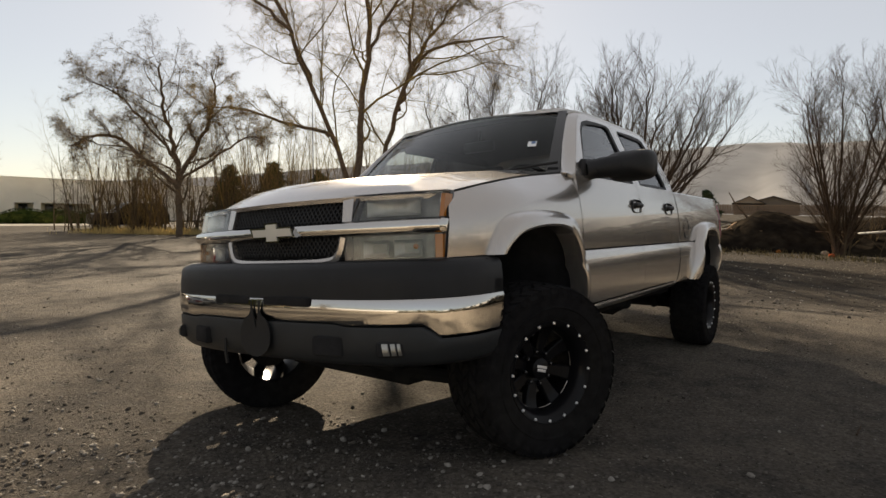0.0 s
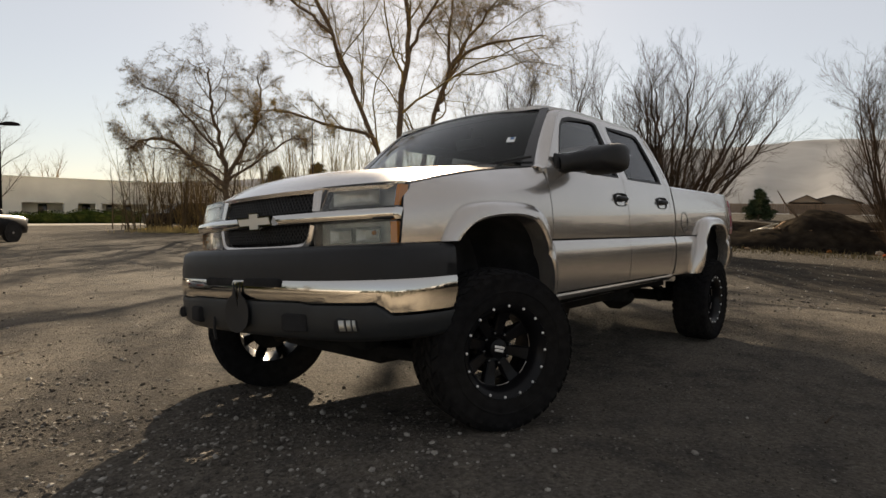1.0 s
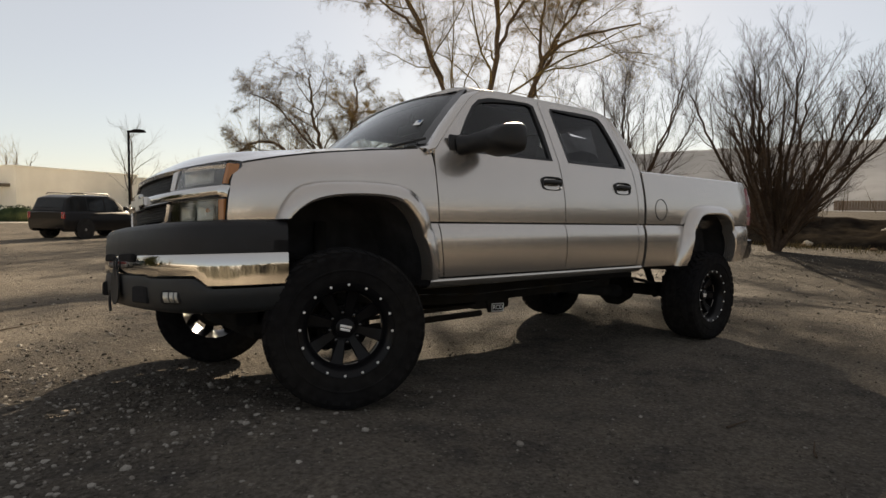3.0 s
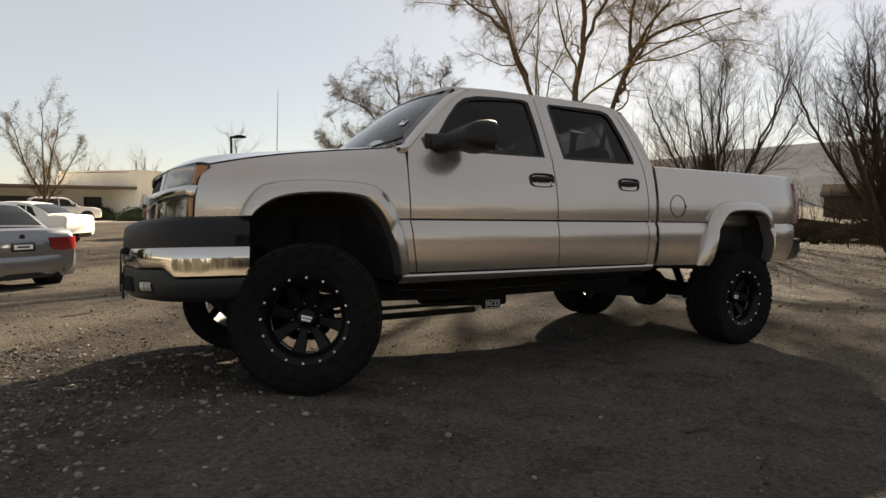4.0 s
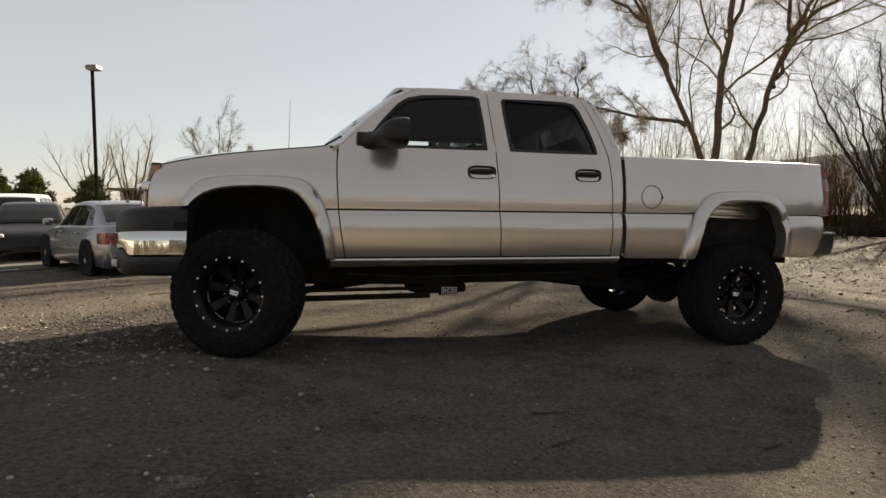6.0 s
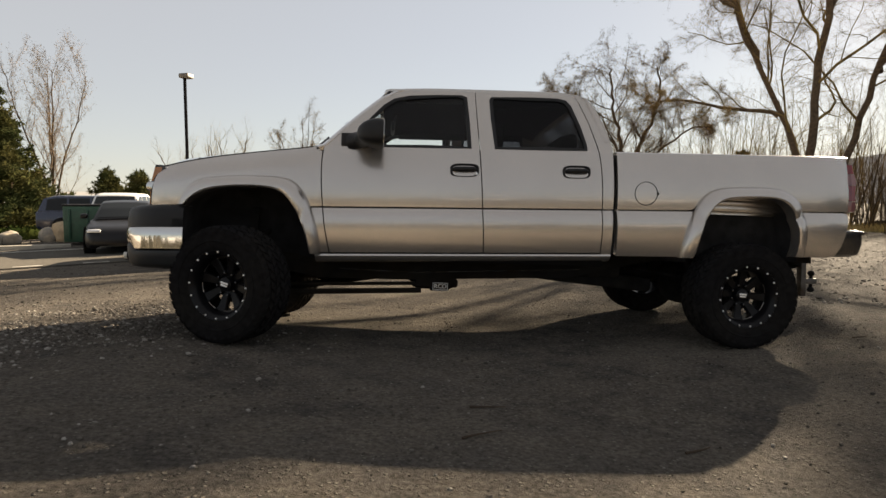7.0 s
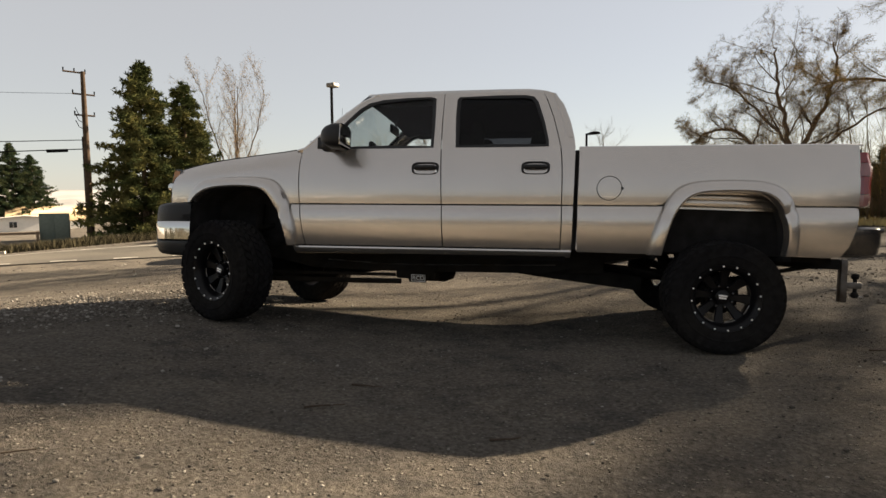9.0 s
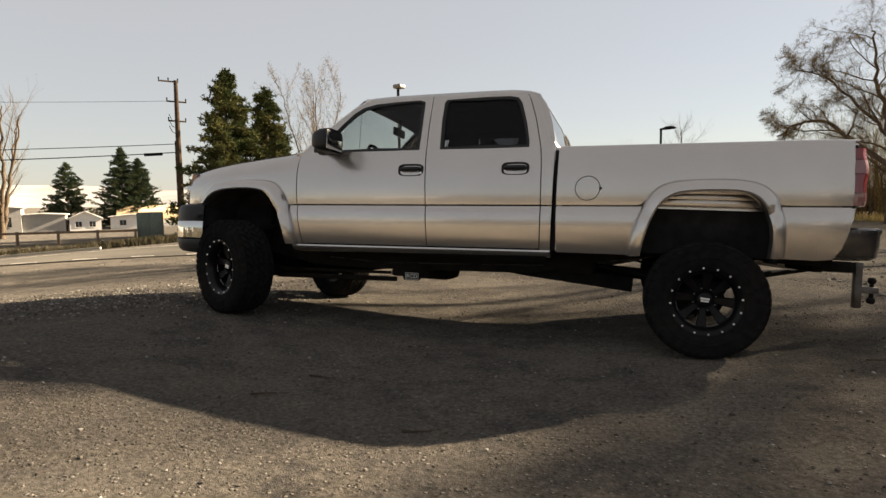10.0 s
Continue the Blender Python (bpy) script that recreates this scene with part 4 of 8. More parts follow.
def chassis():
    for s in (-1, 1):
        bm = bmesh.new()
        pts = [(-0.60, 0.60), (0.0, 0.60), (0.6, 0.47), (1.2, 0.45), (2.6, 0.46), (3.2, 0.58), (3.9, 0.68), (4.4, 0.60), (4.75, 0.58)]
        rows = []
        for dz, dy in ((-0.07, -0.035), (0.07, -0.035), (0.07, 0.035), (-0.07, 0.035), (-0.07, -0.035)):
            rows.append([at(x, s * 0.52 + dy, z + dz + 0.03) for x, z in pts])
        sheet(bm, rows, None)
        body("frame_rail", bm, UNDERBODY, "black chassis rail")
        # lift kit arm
        bm = bmesh.new()
        tube(bm, [(0.22, s * 0.60, 0.30), (1.40, s * 0.56, 0.335)], 0.022, 8)
        tube(bm, [(0.22, s * 0.60, 0.36), (1.35, s * 0.56, 0.39)], 0.014, 8)
        part("lift_arm", bm, UNDERBODY, truck, "long black lift kit arm")
    bm = bmesh.new()
    box(bm, (1.35, -0.56, 0.36), (1.70, 0.56, 0.43), 0.02)
    sheet(bm, [[(1.475, -0.575, 0.335), (1.615, -0.575, 0.335)], [(1.44, -0.575, 0.47), (1.70, -0.575, 0.47)]], (0, 0.02, 0))
    cross = part("crossmember", bm, UNDERBODY, truck, "black lift kit crossmember")
    # sign plate with its letters
    bm = bmesh.new()
    rows = [[(x, -0.580, z) for x in (1.495, 1.612)] for z in (0.345, 0.398)]
    sheet(bm, rows, (0, 0.004, 0))
    sign = part("sign_plate", bm, GLOSS_BLACK, cross, "small black plate with white letters RCD")
    bm = bmesh.new()
    for a, b in (((1.492, 0.342), (1.615, 0.346)), ((1.492, 0.397), (1.615, 0.401)), ((1.492, 0.342), (1.496, 0.401)), ((1.611, 0.342), (1.615, 0.401))):
        box(bm, (a[0], -0.583, a[1]), (b[0], -0.580, b[1]))
    part("sign_border", bm, WHITE_PAPER, sign, "thin white border")
    fc = bpy.data.curves.new("sign_text", "FONT")
    fc.body, fc.size, fc.extrude, fc.align_x, fc.align_y = "RCD", 0.046, 0.001, "CENTER", "CENTER"
    ft = new("sign_text", fc)
    ft.data.materials.append(WHITE_PAPER)
    ft.parent = sign
    ft.matrix_basis = Matrix.Translation((1.5535, -0.584, 0.3715)) @ pose(0, 0, 0, 90, 0, 0) @ Matrix.Diagonal((1.1, 1, 1, 1))
    for s in (-1, 1):
        bm = bmesh.new()
        tube(bm, [at(0.75, s * 0.565, 0.50), at(1.3, s * 0.565, 0.468), at(1.9, s * 0.565, 0.475), at(2.7, s * 0.565, 0.49)], 0.0035, 5)
        body("brake_line", bm, STEEL, "thin bare brake line along the frame")
    # transmission, transfer case, shafts, tank, exhaust
    bm = bmesh.new()
    tube(bm, [at(0.55, 0, 0.60), at(1.0, 0, 0.56), at(1.5, 0, 0.52), at(1.75, 0.02, 0.50)], [0.22, 0.17, 0.15, 0.10], 14)
    box(bm, (1.35, -0.05, 0.34), (1.75, 0.35, 0.60), 0.06)
    body("gearbox", bm, UNDERBODY, "dark gearbox and transfer case")
    bm = bmesh.new()
    tube(bm, [(1.75, 0.02, 0.55), (3.65, 0, 0.45)], 0.05, 12)
    part("drive_shaft", bm, UNDERBODY, truck, "dark rear drive shaft")
    bm = bmesh.new()
    tube(bm, [(0.15, 0.25, 0.22), (1.4, 0.22, 0.42)], 0.03, 10)
    part("front_shaft", bm, UNDERBODY, truck, "dark front drive shaft")
    bm = bmesh.new()
    box(bm, at(2.0, -0.47, 0.44), at(3.1, -0.10, 0.70), 0.05)
    body("fuel_tank", bm, UNDERBODY, "dark fuel tank")
    bm = bmesh.new()
    tube(bm, [(1.1, 0.42, 0.48), (2.0, 0.46, 0.47), (2.9, 0.46, 0.45), (3.35, 0.40, 0.56), (3.9, 0.50, 0.72), (4.35, 0.62, 0.60), (4.8, 0.80, 0.55)], 0.045, 12)
    tube(bm, [(2.2, 0.46, 0.47), (2.85, 0.46, 0.455)], 0.10, 14)
    part("exhaust", bm, STEEL, truck, "dull steel exhaust")
    bm = bmesh.new()
    tube(bm, [(1.95, -0.42, 0.54), (2.6, -0.39, 0.48), (3.40, -0.34, 0.40)], [0.05, 0.065, 0.06], 12)
    part("traction_bar", bm, UNDERBODY, truck, "dark bar under the bed")
    # rear axle
    bm = bmesh.new()
    tube(bm, [(3.886, -0.80, 0.405), (3.886, -0.3, 0.405), (3.886, 0.3, 0.405), (3.886, 0.80, 0.405)], [0.055, 0.06, 0.06, 0.055], 12)
    lathe(bm, [(0.0005, -0.19), (0.12, -0.16), (0.19, -0.05), (0.19, 0.05), (0.12, 0.16), (0.0005, 0.19)], 20, Matrix.Translation((3.87, 0.0, 0.40)))
    part("rear_axle", bm, UNDERBODY, truck, "dark rear axle with its differential")
    for s in (-1, 1):
        bm = bmesh.new()
        pts = [(3.15, s * 0.60, 0.56), (3.5, s * 0.60, 0.50), (3.886, s * 0.60, 0.48), (4.25, s * 0.60, 0.54), (4.6, s * 0.60, 0.62)]
        for k in range(4):
            n = 5 - k if k else 5
            q = [Vector(p) + Vector((0, 0, -0.016 * k)) for p in pts]
            q = [Vector((3.886, p.y, p.z)).lerp(p, 1 - 0.17 * k) for p in q]
            rows = [[tuple(p + Vector((0, dy, dz))) for p in q] for dy, dz in ((-0.035, 0), (0.035, 0), (0.035, 0.013), (-0.035, 0.013), (-0.035, 0))]
            sheet(bm, rows, None)
        box(bm, (3.82, s * 0.60 - 0.04, 0.44), (3.95, s * 0.60 + 0.04, 0.56), 0.01)
        part("leaf_spring", bm, UNDERBODY, truck, "dark rear leaf spring pack")
        bm = bmesh.new()
        tube(bm, [(3.80, s * 0.52, 0.36), (3.62, s * 0.46, 0.76)], [0.035, 0.032], 10)
        part("shock_absorber", bm, UNDERBODY, truck, "dark shock absorber")
        # front suspension
        z0 = -0.07 if s > 0 else 0.0
        bm = bmesh.new()
        tube(bm, [(0.0, s * 0.85, 0.30 + z0), (0.02, s * 0.40, 0.33)], [0.05, 0.06], 10)
        tube(bm, [(0.25, s * 0.42, 0.33), (0.02, s * 0.85, 0.30 + z0)], 0.035, 8)
        tube(bm, [(-0.22, s * 0.42, 0.33), (0.0, s * 0.85, 0.30 + z0)], 0.035, 8)
        tube(bm, [(0.0, s * 0.86, 0.30 + z0), (0.02, s * 0.82, 0.62 + z0), (0.03, s * 0.78, 0.70 + z0)], [0.06, 0.045, 0.04], 10)
        tube(bm, [(0.22, s * 0.45, 0.78), (0.03, s * 0.78, 0.70 + z0)], 0.025, 8)
        tube(bm, [(-0.18, s * 0.45, 0.78), (0.03, s * 0.78, 0.70 + z0)], 0.025, 8)
        tube(bm, [(0.06, s * 0.62, 0.34), (0.10, s * 0.55, 0.95)], 0.035, 10)
        part("front_suspension", bm, UNDERBODY, truck, "dark front suspension arms")
    bm = bmesh.new()
    box(bm, (-0.25, -0.45, 0.26), (0.30, 0.45, 0.36), 0.03)
    box(bm, (-0.34, -0.42, 0.34), (-0.20, 0.42, 0.56), 0.03)
    tube(bm, [(0.05, -0.2, 0.36), (0.05, 0.25, 0.36)], 0.13, 14)
    part("front_crossmember", bm, UNDERBODY, truck, "black front lift crossmember")


def wheel_meshes():
    """Tyre, tread, rim and small parts, once for all four wheels."""
    R, W = 0.412, 0.158
    out = []
    bm = bmesh.new()
    prof = [(0.232, -0.125), (0.245, -0.140), (0.28, -0.157), (0.33, -0.163), (0.368, -0.158), (0.392, -0.142), (0.396, -0.10), (0.398, 0.0), (0.396, 0.10), (0.392, 0.142), (0.368, 0.158), (0.33, 0.163), (0.28, 0.157), (0.245, 0.140), (0.232, 0.125)]
    lathe(bm, prof, 72, closed=True)
    # raised rings on the outer sidewall
    lathe(bm, [(0.300, -0.160), (0.303, -0.1655), (0.309, -0.1660), (0.312, -0.162)], 72)
    out.append(("tyre", finish("tyre", bm, RUBBER, 30), "black all-terrain tyre"))
    bm = bmesh.new()
    rnd = random.Random(5)
    n = 38
    rows = ((-0.132, 0.046, 1), (-0.078, 0.050, -1), (-0.024, 0.044, 1), (0.026, 0.044, -1), (0.078, 0.050, 1), (0.132, 0.046, -1))
    for k in range(n):
        for j, (yc, w, d) in enumerate(rows):
            a0 = (k + 0.5 * (j % 2)) * math.tau / n
            wid = math.tau / n * 0.40
            skew = d * 0.045
            shoulder = abs(yc) > 0.12
            r1 = R - (0.004 if shoulder else 0)
            vs = []
            for rr in (0.39, r1):
                sh = 1.0 if rr < 0.4 else 0.88
                for da, dy in ((-1, -1), (1, -1), (1, 1), (-1, 1)):
                    y = yc + dy * w / 2 * sh
                    a = a0 + da * wid * sh + skew * dy * 0.9
                    q = rr - (0.012 if shoulder and dy * yc > 0 and rr > 0.4 else 0)
                    vs.append(bm.verts.new((q * math.cos(a), y, q * math.sin(a))))
            for f in ((0, 1, 5, 4), (1, 2, 6, 5), (2, 3, 7, 6), (3, 0, 4, 7), (4, 5, 6, 7)):
                bm.faces.new([vs[i] for i in f])
    # side lugs
    for k in range(n):
        for s in (-1, 1):
            a = (k + (0.0 if s < 0 else 0.5)) * math.tau / n
            wid = math.tau / n * (0.34 if k % 2 else 0.22)
            vs = []
            for rr, yy in ((0.398, 0.140), (0.372, 0.165), (0.352, 0.163)):
                for da in (-1, 1):
                    vs.append(bm.verts.new((rr * math.cos(a + da * wid), s * yy, rr * math.sin(a + da * wid))))
            bm.faces.new((vs[0], vs[1], vs[3], vs[2]))
            bm.faces.new((vs[2], vs[3], vs[5], vs[4]))
    out.append(("tread", finish("tread", bm, RUBBER, 30), "chunky tread blocks"))
    bm = bmesh.new()
    lathe(bm, [(0.232, 0.13), (0.22, 0.12), (0.205, 0.05), (0.196, 0.02), (0.190, -0.030), (0.191, -0.070), (0.196, -0.098), (0.207, -0.120), (0.222, -0.134), (0.240, -0.140), (0.246, -0.132), (0.236, -0.122)], 64)
    out.append(("rim", finish("rim", bm, RIM_BLACK, 30), "satin black alloy rim barrel and lip"))
    bm = bmesh.new()
    for k in range(8):
        m = pose(0, 0, 0, 0, k * 45, 0)
        secs = ((0.070, 0.024, -0.026, 0.05), (0.10, 0.026, -0.032, 0.045), (0.14, 0.030, -0.037, 0.04), (0.17, 0.0335, -0.044, 0.035), (0.194, 0.0365, -0.054, 0.02))
        rows_ = []
        for r, w, y, th in secs:
            rows_.append([tuple(m @ Vector(p)) for p in ((-w, y + th, r), (-w, y + 0.006, r), (-w + 0.006, y, r), (w - 0.006, y, r), (w, y + 0.006, r), (w, y + th, r))])
        sheet(bm, rows_, None)
    lathe(bm, [(0.0005, -0.012), (0.070, -0.012), (0.092, -0.024), (0.098, -0.017), (0.098, 0.02)], 40)
    out.append(("spokes", finish("spokes", bm, RIM_BLACK, 30), "eight black flat spokes with open windows"))
    # thin bright cut round each window
    edge = bmesh.new()
    arc = [(0.1905 * math.sin(t), 0.1905 * math.cos(t)) for t in np.linspace(0.20, math.pi / 4 - 0.20, 7)]
    sheet(edge, [[(x * 0.985, -0.0560, z * 0.985), (x * 0.998, -0.0580, z * 0.998)] for x, z in arc], (0, 0.002, 0))
    edge = finish("milled_edge", edge, STEEL)
    bm = bmesh.new()
    lathe(bm, [(0.0005, -0.066), (0.042, -0.066), (0.050, -0.060), (0.053, -0.012)], 32)
    out.append(("hub_cap", finish("hub_cap", bm, RIM_BLACK), "satin black hub cap"))
    bm = bmesh.new()
    for k in range(2):
        box(bm, (-0.030 + 0.004 * k, -0.069, 0.002 - 0.017 * k), (0.030 - 0.004 * k, -0.066, 0.015 - 0.017 * k), 0.001)
    out.append(("cap_mark", finish("cap_mark", bm, MILLED), "two bright bars on the hub cap"))
    bm = bmesh.new()
    lathe(bm, [(0.001, 0.0), (0.105, 0.0), (0.11, 0.01), (0.11, 0.05), (0.14, 0.05), (0.14, 0.07), (0.001, 0.07)], 36)
    out.append(("brake_drum", finish("brake_drum", bm, UNDERBODY), "dark brake disc"))
    bolt = bmesh.new()
    lathe(bolt, [(0.0005, -0.0075), (0.0050, -0.007), (0.0070, -0.004), (0.0075, 0.0)], 10)
    bolt = finish("lip_bolt", bolt, MILLED)
    nut = bmesh.new()
    lathe(nut, [(0.0005, -0.03), (0.008, -0.028), (0.011, -0.02), (0.011, 0.0)], 6)
    nut = finish("lug_nut", nut, GLOSS_BLACK)
    return out, bolt, nut, edge


WHEEL_PARTS, BOLT, NUT, EDGE = wheel_meshes()


def wheel(x, y, z, steer, right, spin):
    w = new("wheel")
    w.parent = truck
    w.matrix_basis = pose(x, y, z, 0, 0, steer + (180 if right else 0)) @ pose(0, 0, 0, 0, spin, 0)
    w["label"] = "black alloy wheel with bright lip bolts and an all-terrain tyre"
    for name, me, label in WHEEL_PARTS:
        o = new(name, me)
        o.parent = w
        o["label"] = label
        if name == "tread":
            o["kind"] = "stuff"
    for k in range(16):
        a = (k + 0.5) * math.tau / 16
        o = new("lip_bolt", BOLT)
        o.parent = w
        o.matrix_basis = Matrix.Translation((0.230 * math.cos(a), -0.138, 0.230 * math.sin(a)))
    for k in range(8):
        o = new("milled_edge", EDGE)
        o.parent = w
        o.matrix_basis = pose(0, 0, 0, 0, k * 45, 0)
    for k in range(8):
        a = (k + 0.5) * math.tau / 8
        o = new("lug_nut", NUT)
        o.parent = w
        o.matrix_basis = Matrix.Translation((0.078 * math.cos(a), -0.018, 0.078 * math.sin(a)))


cab()
cab_shell()
for side in (-1, 1):
    fender(side)
    flare("front_flare", side, *FLARE_F, y_flare)
    flare("rear_flare", side, *FLARE_R, y_flare)
    mirror(side)
hood()
nose()
front_bumper()
bed()
wheel_wells()
chassis()
wheel(0.02, -1.00, 0.405, -24, False, 12)
wheel(0.02, 1.00, 0.265, -24, True, 30)
wheel(3.886, -0.905, 0.405, 0, False, 4)
wheel(3.886, 0.905, 0.405, 0, True, 20)
# whip aerial on the far fender
bm = bmesh.new()
tube(bm, [at(0.30, 0.86, 1.37), at(0.305, 0.86, 2.15)], [0.004, 0.0015], 6)
body("aerial", bm, BLACK_PLASTIC, "thin black whip aerial")

# ---- ground ----
# small mounds that meet the four tyres
TREAD = ((0.02, -1.00, 0.032), (3.89, -0.90, -0.015), (0.02, 1.00, -0.015), (3.89, 0.90, 0.004))


def ground_height(x, y):
    """Lot level with the shallow dip that the truck stands in."""
    base = -0.42 - 0.85 * smooth(-8, -24, x) - 2.75 * smooth(-24, -90, x) + 2.0 * smooth(38, 100, x) * smooth(120, 50, abs(y))
    u, v = min(max(x, -0.45), 4.4), min(max(y, -3.5), 1.3)
    dip = -0.0806 - 0.0817 * u - 0.0672 * v + 0.0166 * u * u + 0.0092 * u * v - 0.0041 * v * v
    dip += sum(h * math.exp(-((x - a) ** 2 + (y - b) ** 2) / 0.5) for a, b, h in TREAD)
    d = math.hypot(max(0.0, abs(x - 2.0) - 3.5), max(0.0, abs(y + 1.5) - 4.5))
    k = math.exp(-(d / 4.0) ** 2)
    return base * (1 - k) + dip * k


def spaced(lo, hi, near0, near1, fine, growth=1.16):
    v = list(np.arange(near0, near1 + fine / 2, fine))
    s, a = fine, v[-1]
    while a < hi:
        s *= growth
        a += s
        v.append(a)
    s, a = fine, v[0]
    while a > lo:
        s *= growth
        a -= s
        v.insert(0, a)
    return v


def ground_material():
    m = bpy.data.materials.new("packed gravel and dirt")
    m.use_nodes = True
    nt = m.node_tree
    p = nt.nodes["Principled BSDF"]
    p.inputs["Roughness"].default_value = 0.80
    p.inputs["Specular IOR Level"].default_value = 0.006
    p.inputs["Diffuse Roughness"].default_value = 0.85
    tc = nt.nodes.new("ShaderNodeTexCoord")

    def noise_tex(s, d, rough=0.55):
        n = nt.nodes.new("ShaderNodeTexNoise")
        n.inputs["Scale"].default_value, n.inputs["Detail"].default_value, n.inputs["Roughness"].default_value = s, d, rough
        nt.links.new(tc.outputs["Object"], n.inputs["Vector"])
        return n.outputs["Fac"]

    def remap(v, a, b, c=0.0, d=1.0):
        r = nt.nodes.new("ShaderNodeMapRange")
        for k, val in zip(("From Min", "From Max", "To Min", "To Max"), (a, b, c, d)):
            r.inputs[k].default_value = val
        nt.links.new(v, r.inputs["Value"])
        return r.outputs[0]

    def mix(fac, a, b):
        x = nt.nodes.new("ShaderNodeMix")
        x.data_type = "RGBA"
        nt.links.new(fac, x.inputs["Factor"])
        for k, v in (("A", a), ("B", b)):
            if isinstance(v, tuple):
                x.inputs[k].default_value = (*v, 1)
            else:
                nt.links.new(v, x.inputs[k])
        return x.outputs["Result"]

    big = remap(noise_tex(0.55, 7, 0.62), 0.40, 0.60)
    mid = remap(noise_tex(3.2, 9, 0.74), 0.36, 0.66)
    fine = remap(noise_tex(38, 6, 0.7), 0.33, 0.70)
    c = mix(big, (0.112, 0.102, 0.090), (0.055, 0.052, 0.050))
    c = mix(mid, c, (0.146, 0.129, 0.107))
    dark = nt.nodes.new("ShaderNodeMix")
    dark.data_type, dark.blend_type = "RGBA", "MULTIPLY"
    dark.inputs["Factor"].default_value = 1.0
    nt.links.new(c, dark.inputs["A"])
    nt.links.new(remap(noise_tex(38, 6, 0.7), 0.3, 0.72, 0.42, 1.55), dark.inputs["B"])
    c = dark.outputs["Result"]
    # pebbles pressed into the surface
    vor = nt.nodes.new("ShaderNodeTexVoronoi")
    vor.inputs["Scale"].default_value = 34
    nt.links.new(tc.outputs["Object"], vor.inputs["Vector"])
    peb = remap(vor.outputs["Distance"], 0.18, 0.34, 1.0, 0.0)
    sel = remap(vor.outputs["Color"], 0.56, 0.64)
    both = nt.nodes.new("ShaderNodeMath")
    both.operation = "MULTIPLY"
    nt.links.new(peb, both.inputs[0])
    nt.links.new(sel, both.inputs[1])
    c = mix(both.outputs[0], c, (0.20, 0.185, 0.16))
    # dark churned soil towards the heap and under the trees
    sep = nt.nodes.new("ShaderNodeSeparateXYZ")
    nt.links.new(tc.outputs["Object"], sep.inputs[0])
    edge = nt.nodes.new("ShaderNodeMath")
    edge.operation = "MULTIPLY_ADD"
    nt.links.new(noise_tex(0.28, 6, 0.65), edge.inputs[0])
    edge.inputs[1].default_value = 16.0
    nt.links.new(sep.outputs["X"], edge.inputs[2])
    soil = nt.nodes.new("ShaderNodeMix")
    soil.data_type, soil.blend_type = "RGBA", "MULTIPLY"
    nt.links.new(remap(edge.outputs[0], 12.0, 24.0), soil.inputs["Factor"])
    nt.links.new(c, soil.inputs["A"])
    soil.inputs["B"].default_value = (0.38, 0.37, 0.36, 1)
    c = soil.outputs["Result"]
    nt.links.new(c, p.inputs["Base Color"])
    hsum = nt.nodes.new("ShaderNodeMath")
    hsum.operation = "ADD"
    nt.links.new(noise_tex(26, 9, 0.75), hsum.inputs[0])
    nt.links.new(both.outputs[0], hsum.inputs[1])
    b = nt.nodes.new("ShaderNodeBump")
    b.inputs["Strength"].default_value, b.inputs["Distance"].default_value = 0.95, 0.036
    nt.links.new(hsum.outputs[0], b.inputs["Height"])
    nt.links.new(b.outputs[0], p.inputs["Normal"])
    return m


GRAVEL = ground_material()
gx, gy = spaced(-900, 1200, -5.0, 7.5, 0.09), spaced(-700, 1500, -6.5, 4.5, 0.09)
gv, gf = [], []
for y in gy:
    for x in gx:
        near = math.exp(-(math.hypot(x - 1.5, y) / 14) ** 2)
        z = ground_height(x, y)
        z += near * (0.012 * noise.noise((x * 0.9, y * 0.9, 0)) + 0.006 * noise.noise((x * 4, y * 4, 3)))
        gv.append((x, y, z))
nx = len(gx)
for j in range(len(gy) - 1):
    for i in range(nx - 1):
        a = j * nx + i
        gf.append((a, a + 1, a + 1 + nx, a + nx))
me = bpy.data.meshes.new("ground")
me.from_pydata(gv, [], gf)
me.polygons.foreach_set("use_smooth", [True] * len(gf))
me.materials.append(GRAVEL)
ground = tagged(new("ground", me), "packed tan gravel and dirt lot with scattered stones", "ground", "", "structure")

# ---- trees ----
BARK = material("grey-brown bark", (0.115, 0.09, 0.066), 0.9, vary=0.3, scale=9, bump=0.6, bump_scale=40, second=(0.10, 0.078, 0.058))
TWIG = material("thin tan twigs", (0.105, 0.082, 0.054), 0.85, vary=0.35, scale=1.2, second=(0.075, 0.058, 0.038))
TWIG_GOLD = material("golden budding twigs", (0.20, 0.152, 0.066), 0.85, vary=0.35, scale=0.8, second=(0.12, 0.095, 0.046))
NEEDLE = material("conifer needles", (0.052, 0.064, 0.026), 0.85, vary=0.4, scale=1.5, second=(0.115, 0.108, 0.040), second_scale=0.8)
NEEDLE_DARK = material("dark conifer needles", (0.030, 0.046, 0.026), 0.8, vary=0.4, scale=1.5, second=(0.055, 0.064, 0.03), second_scale=0.8)
HEDGE = material("juniper hedge", (0.018, 0.028, 0.008), 0.95, vary=0.4, scale=3, second=(0.034, 0.042, 0.011), second_scale=1.5)
DRY = material("dry grass", (0.52, 0.42, 0.20), 0.9, vary=0.35, scale=2, second=(0.36, 0.30, 0.14), second_scale=0.7)


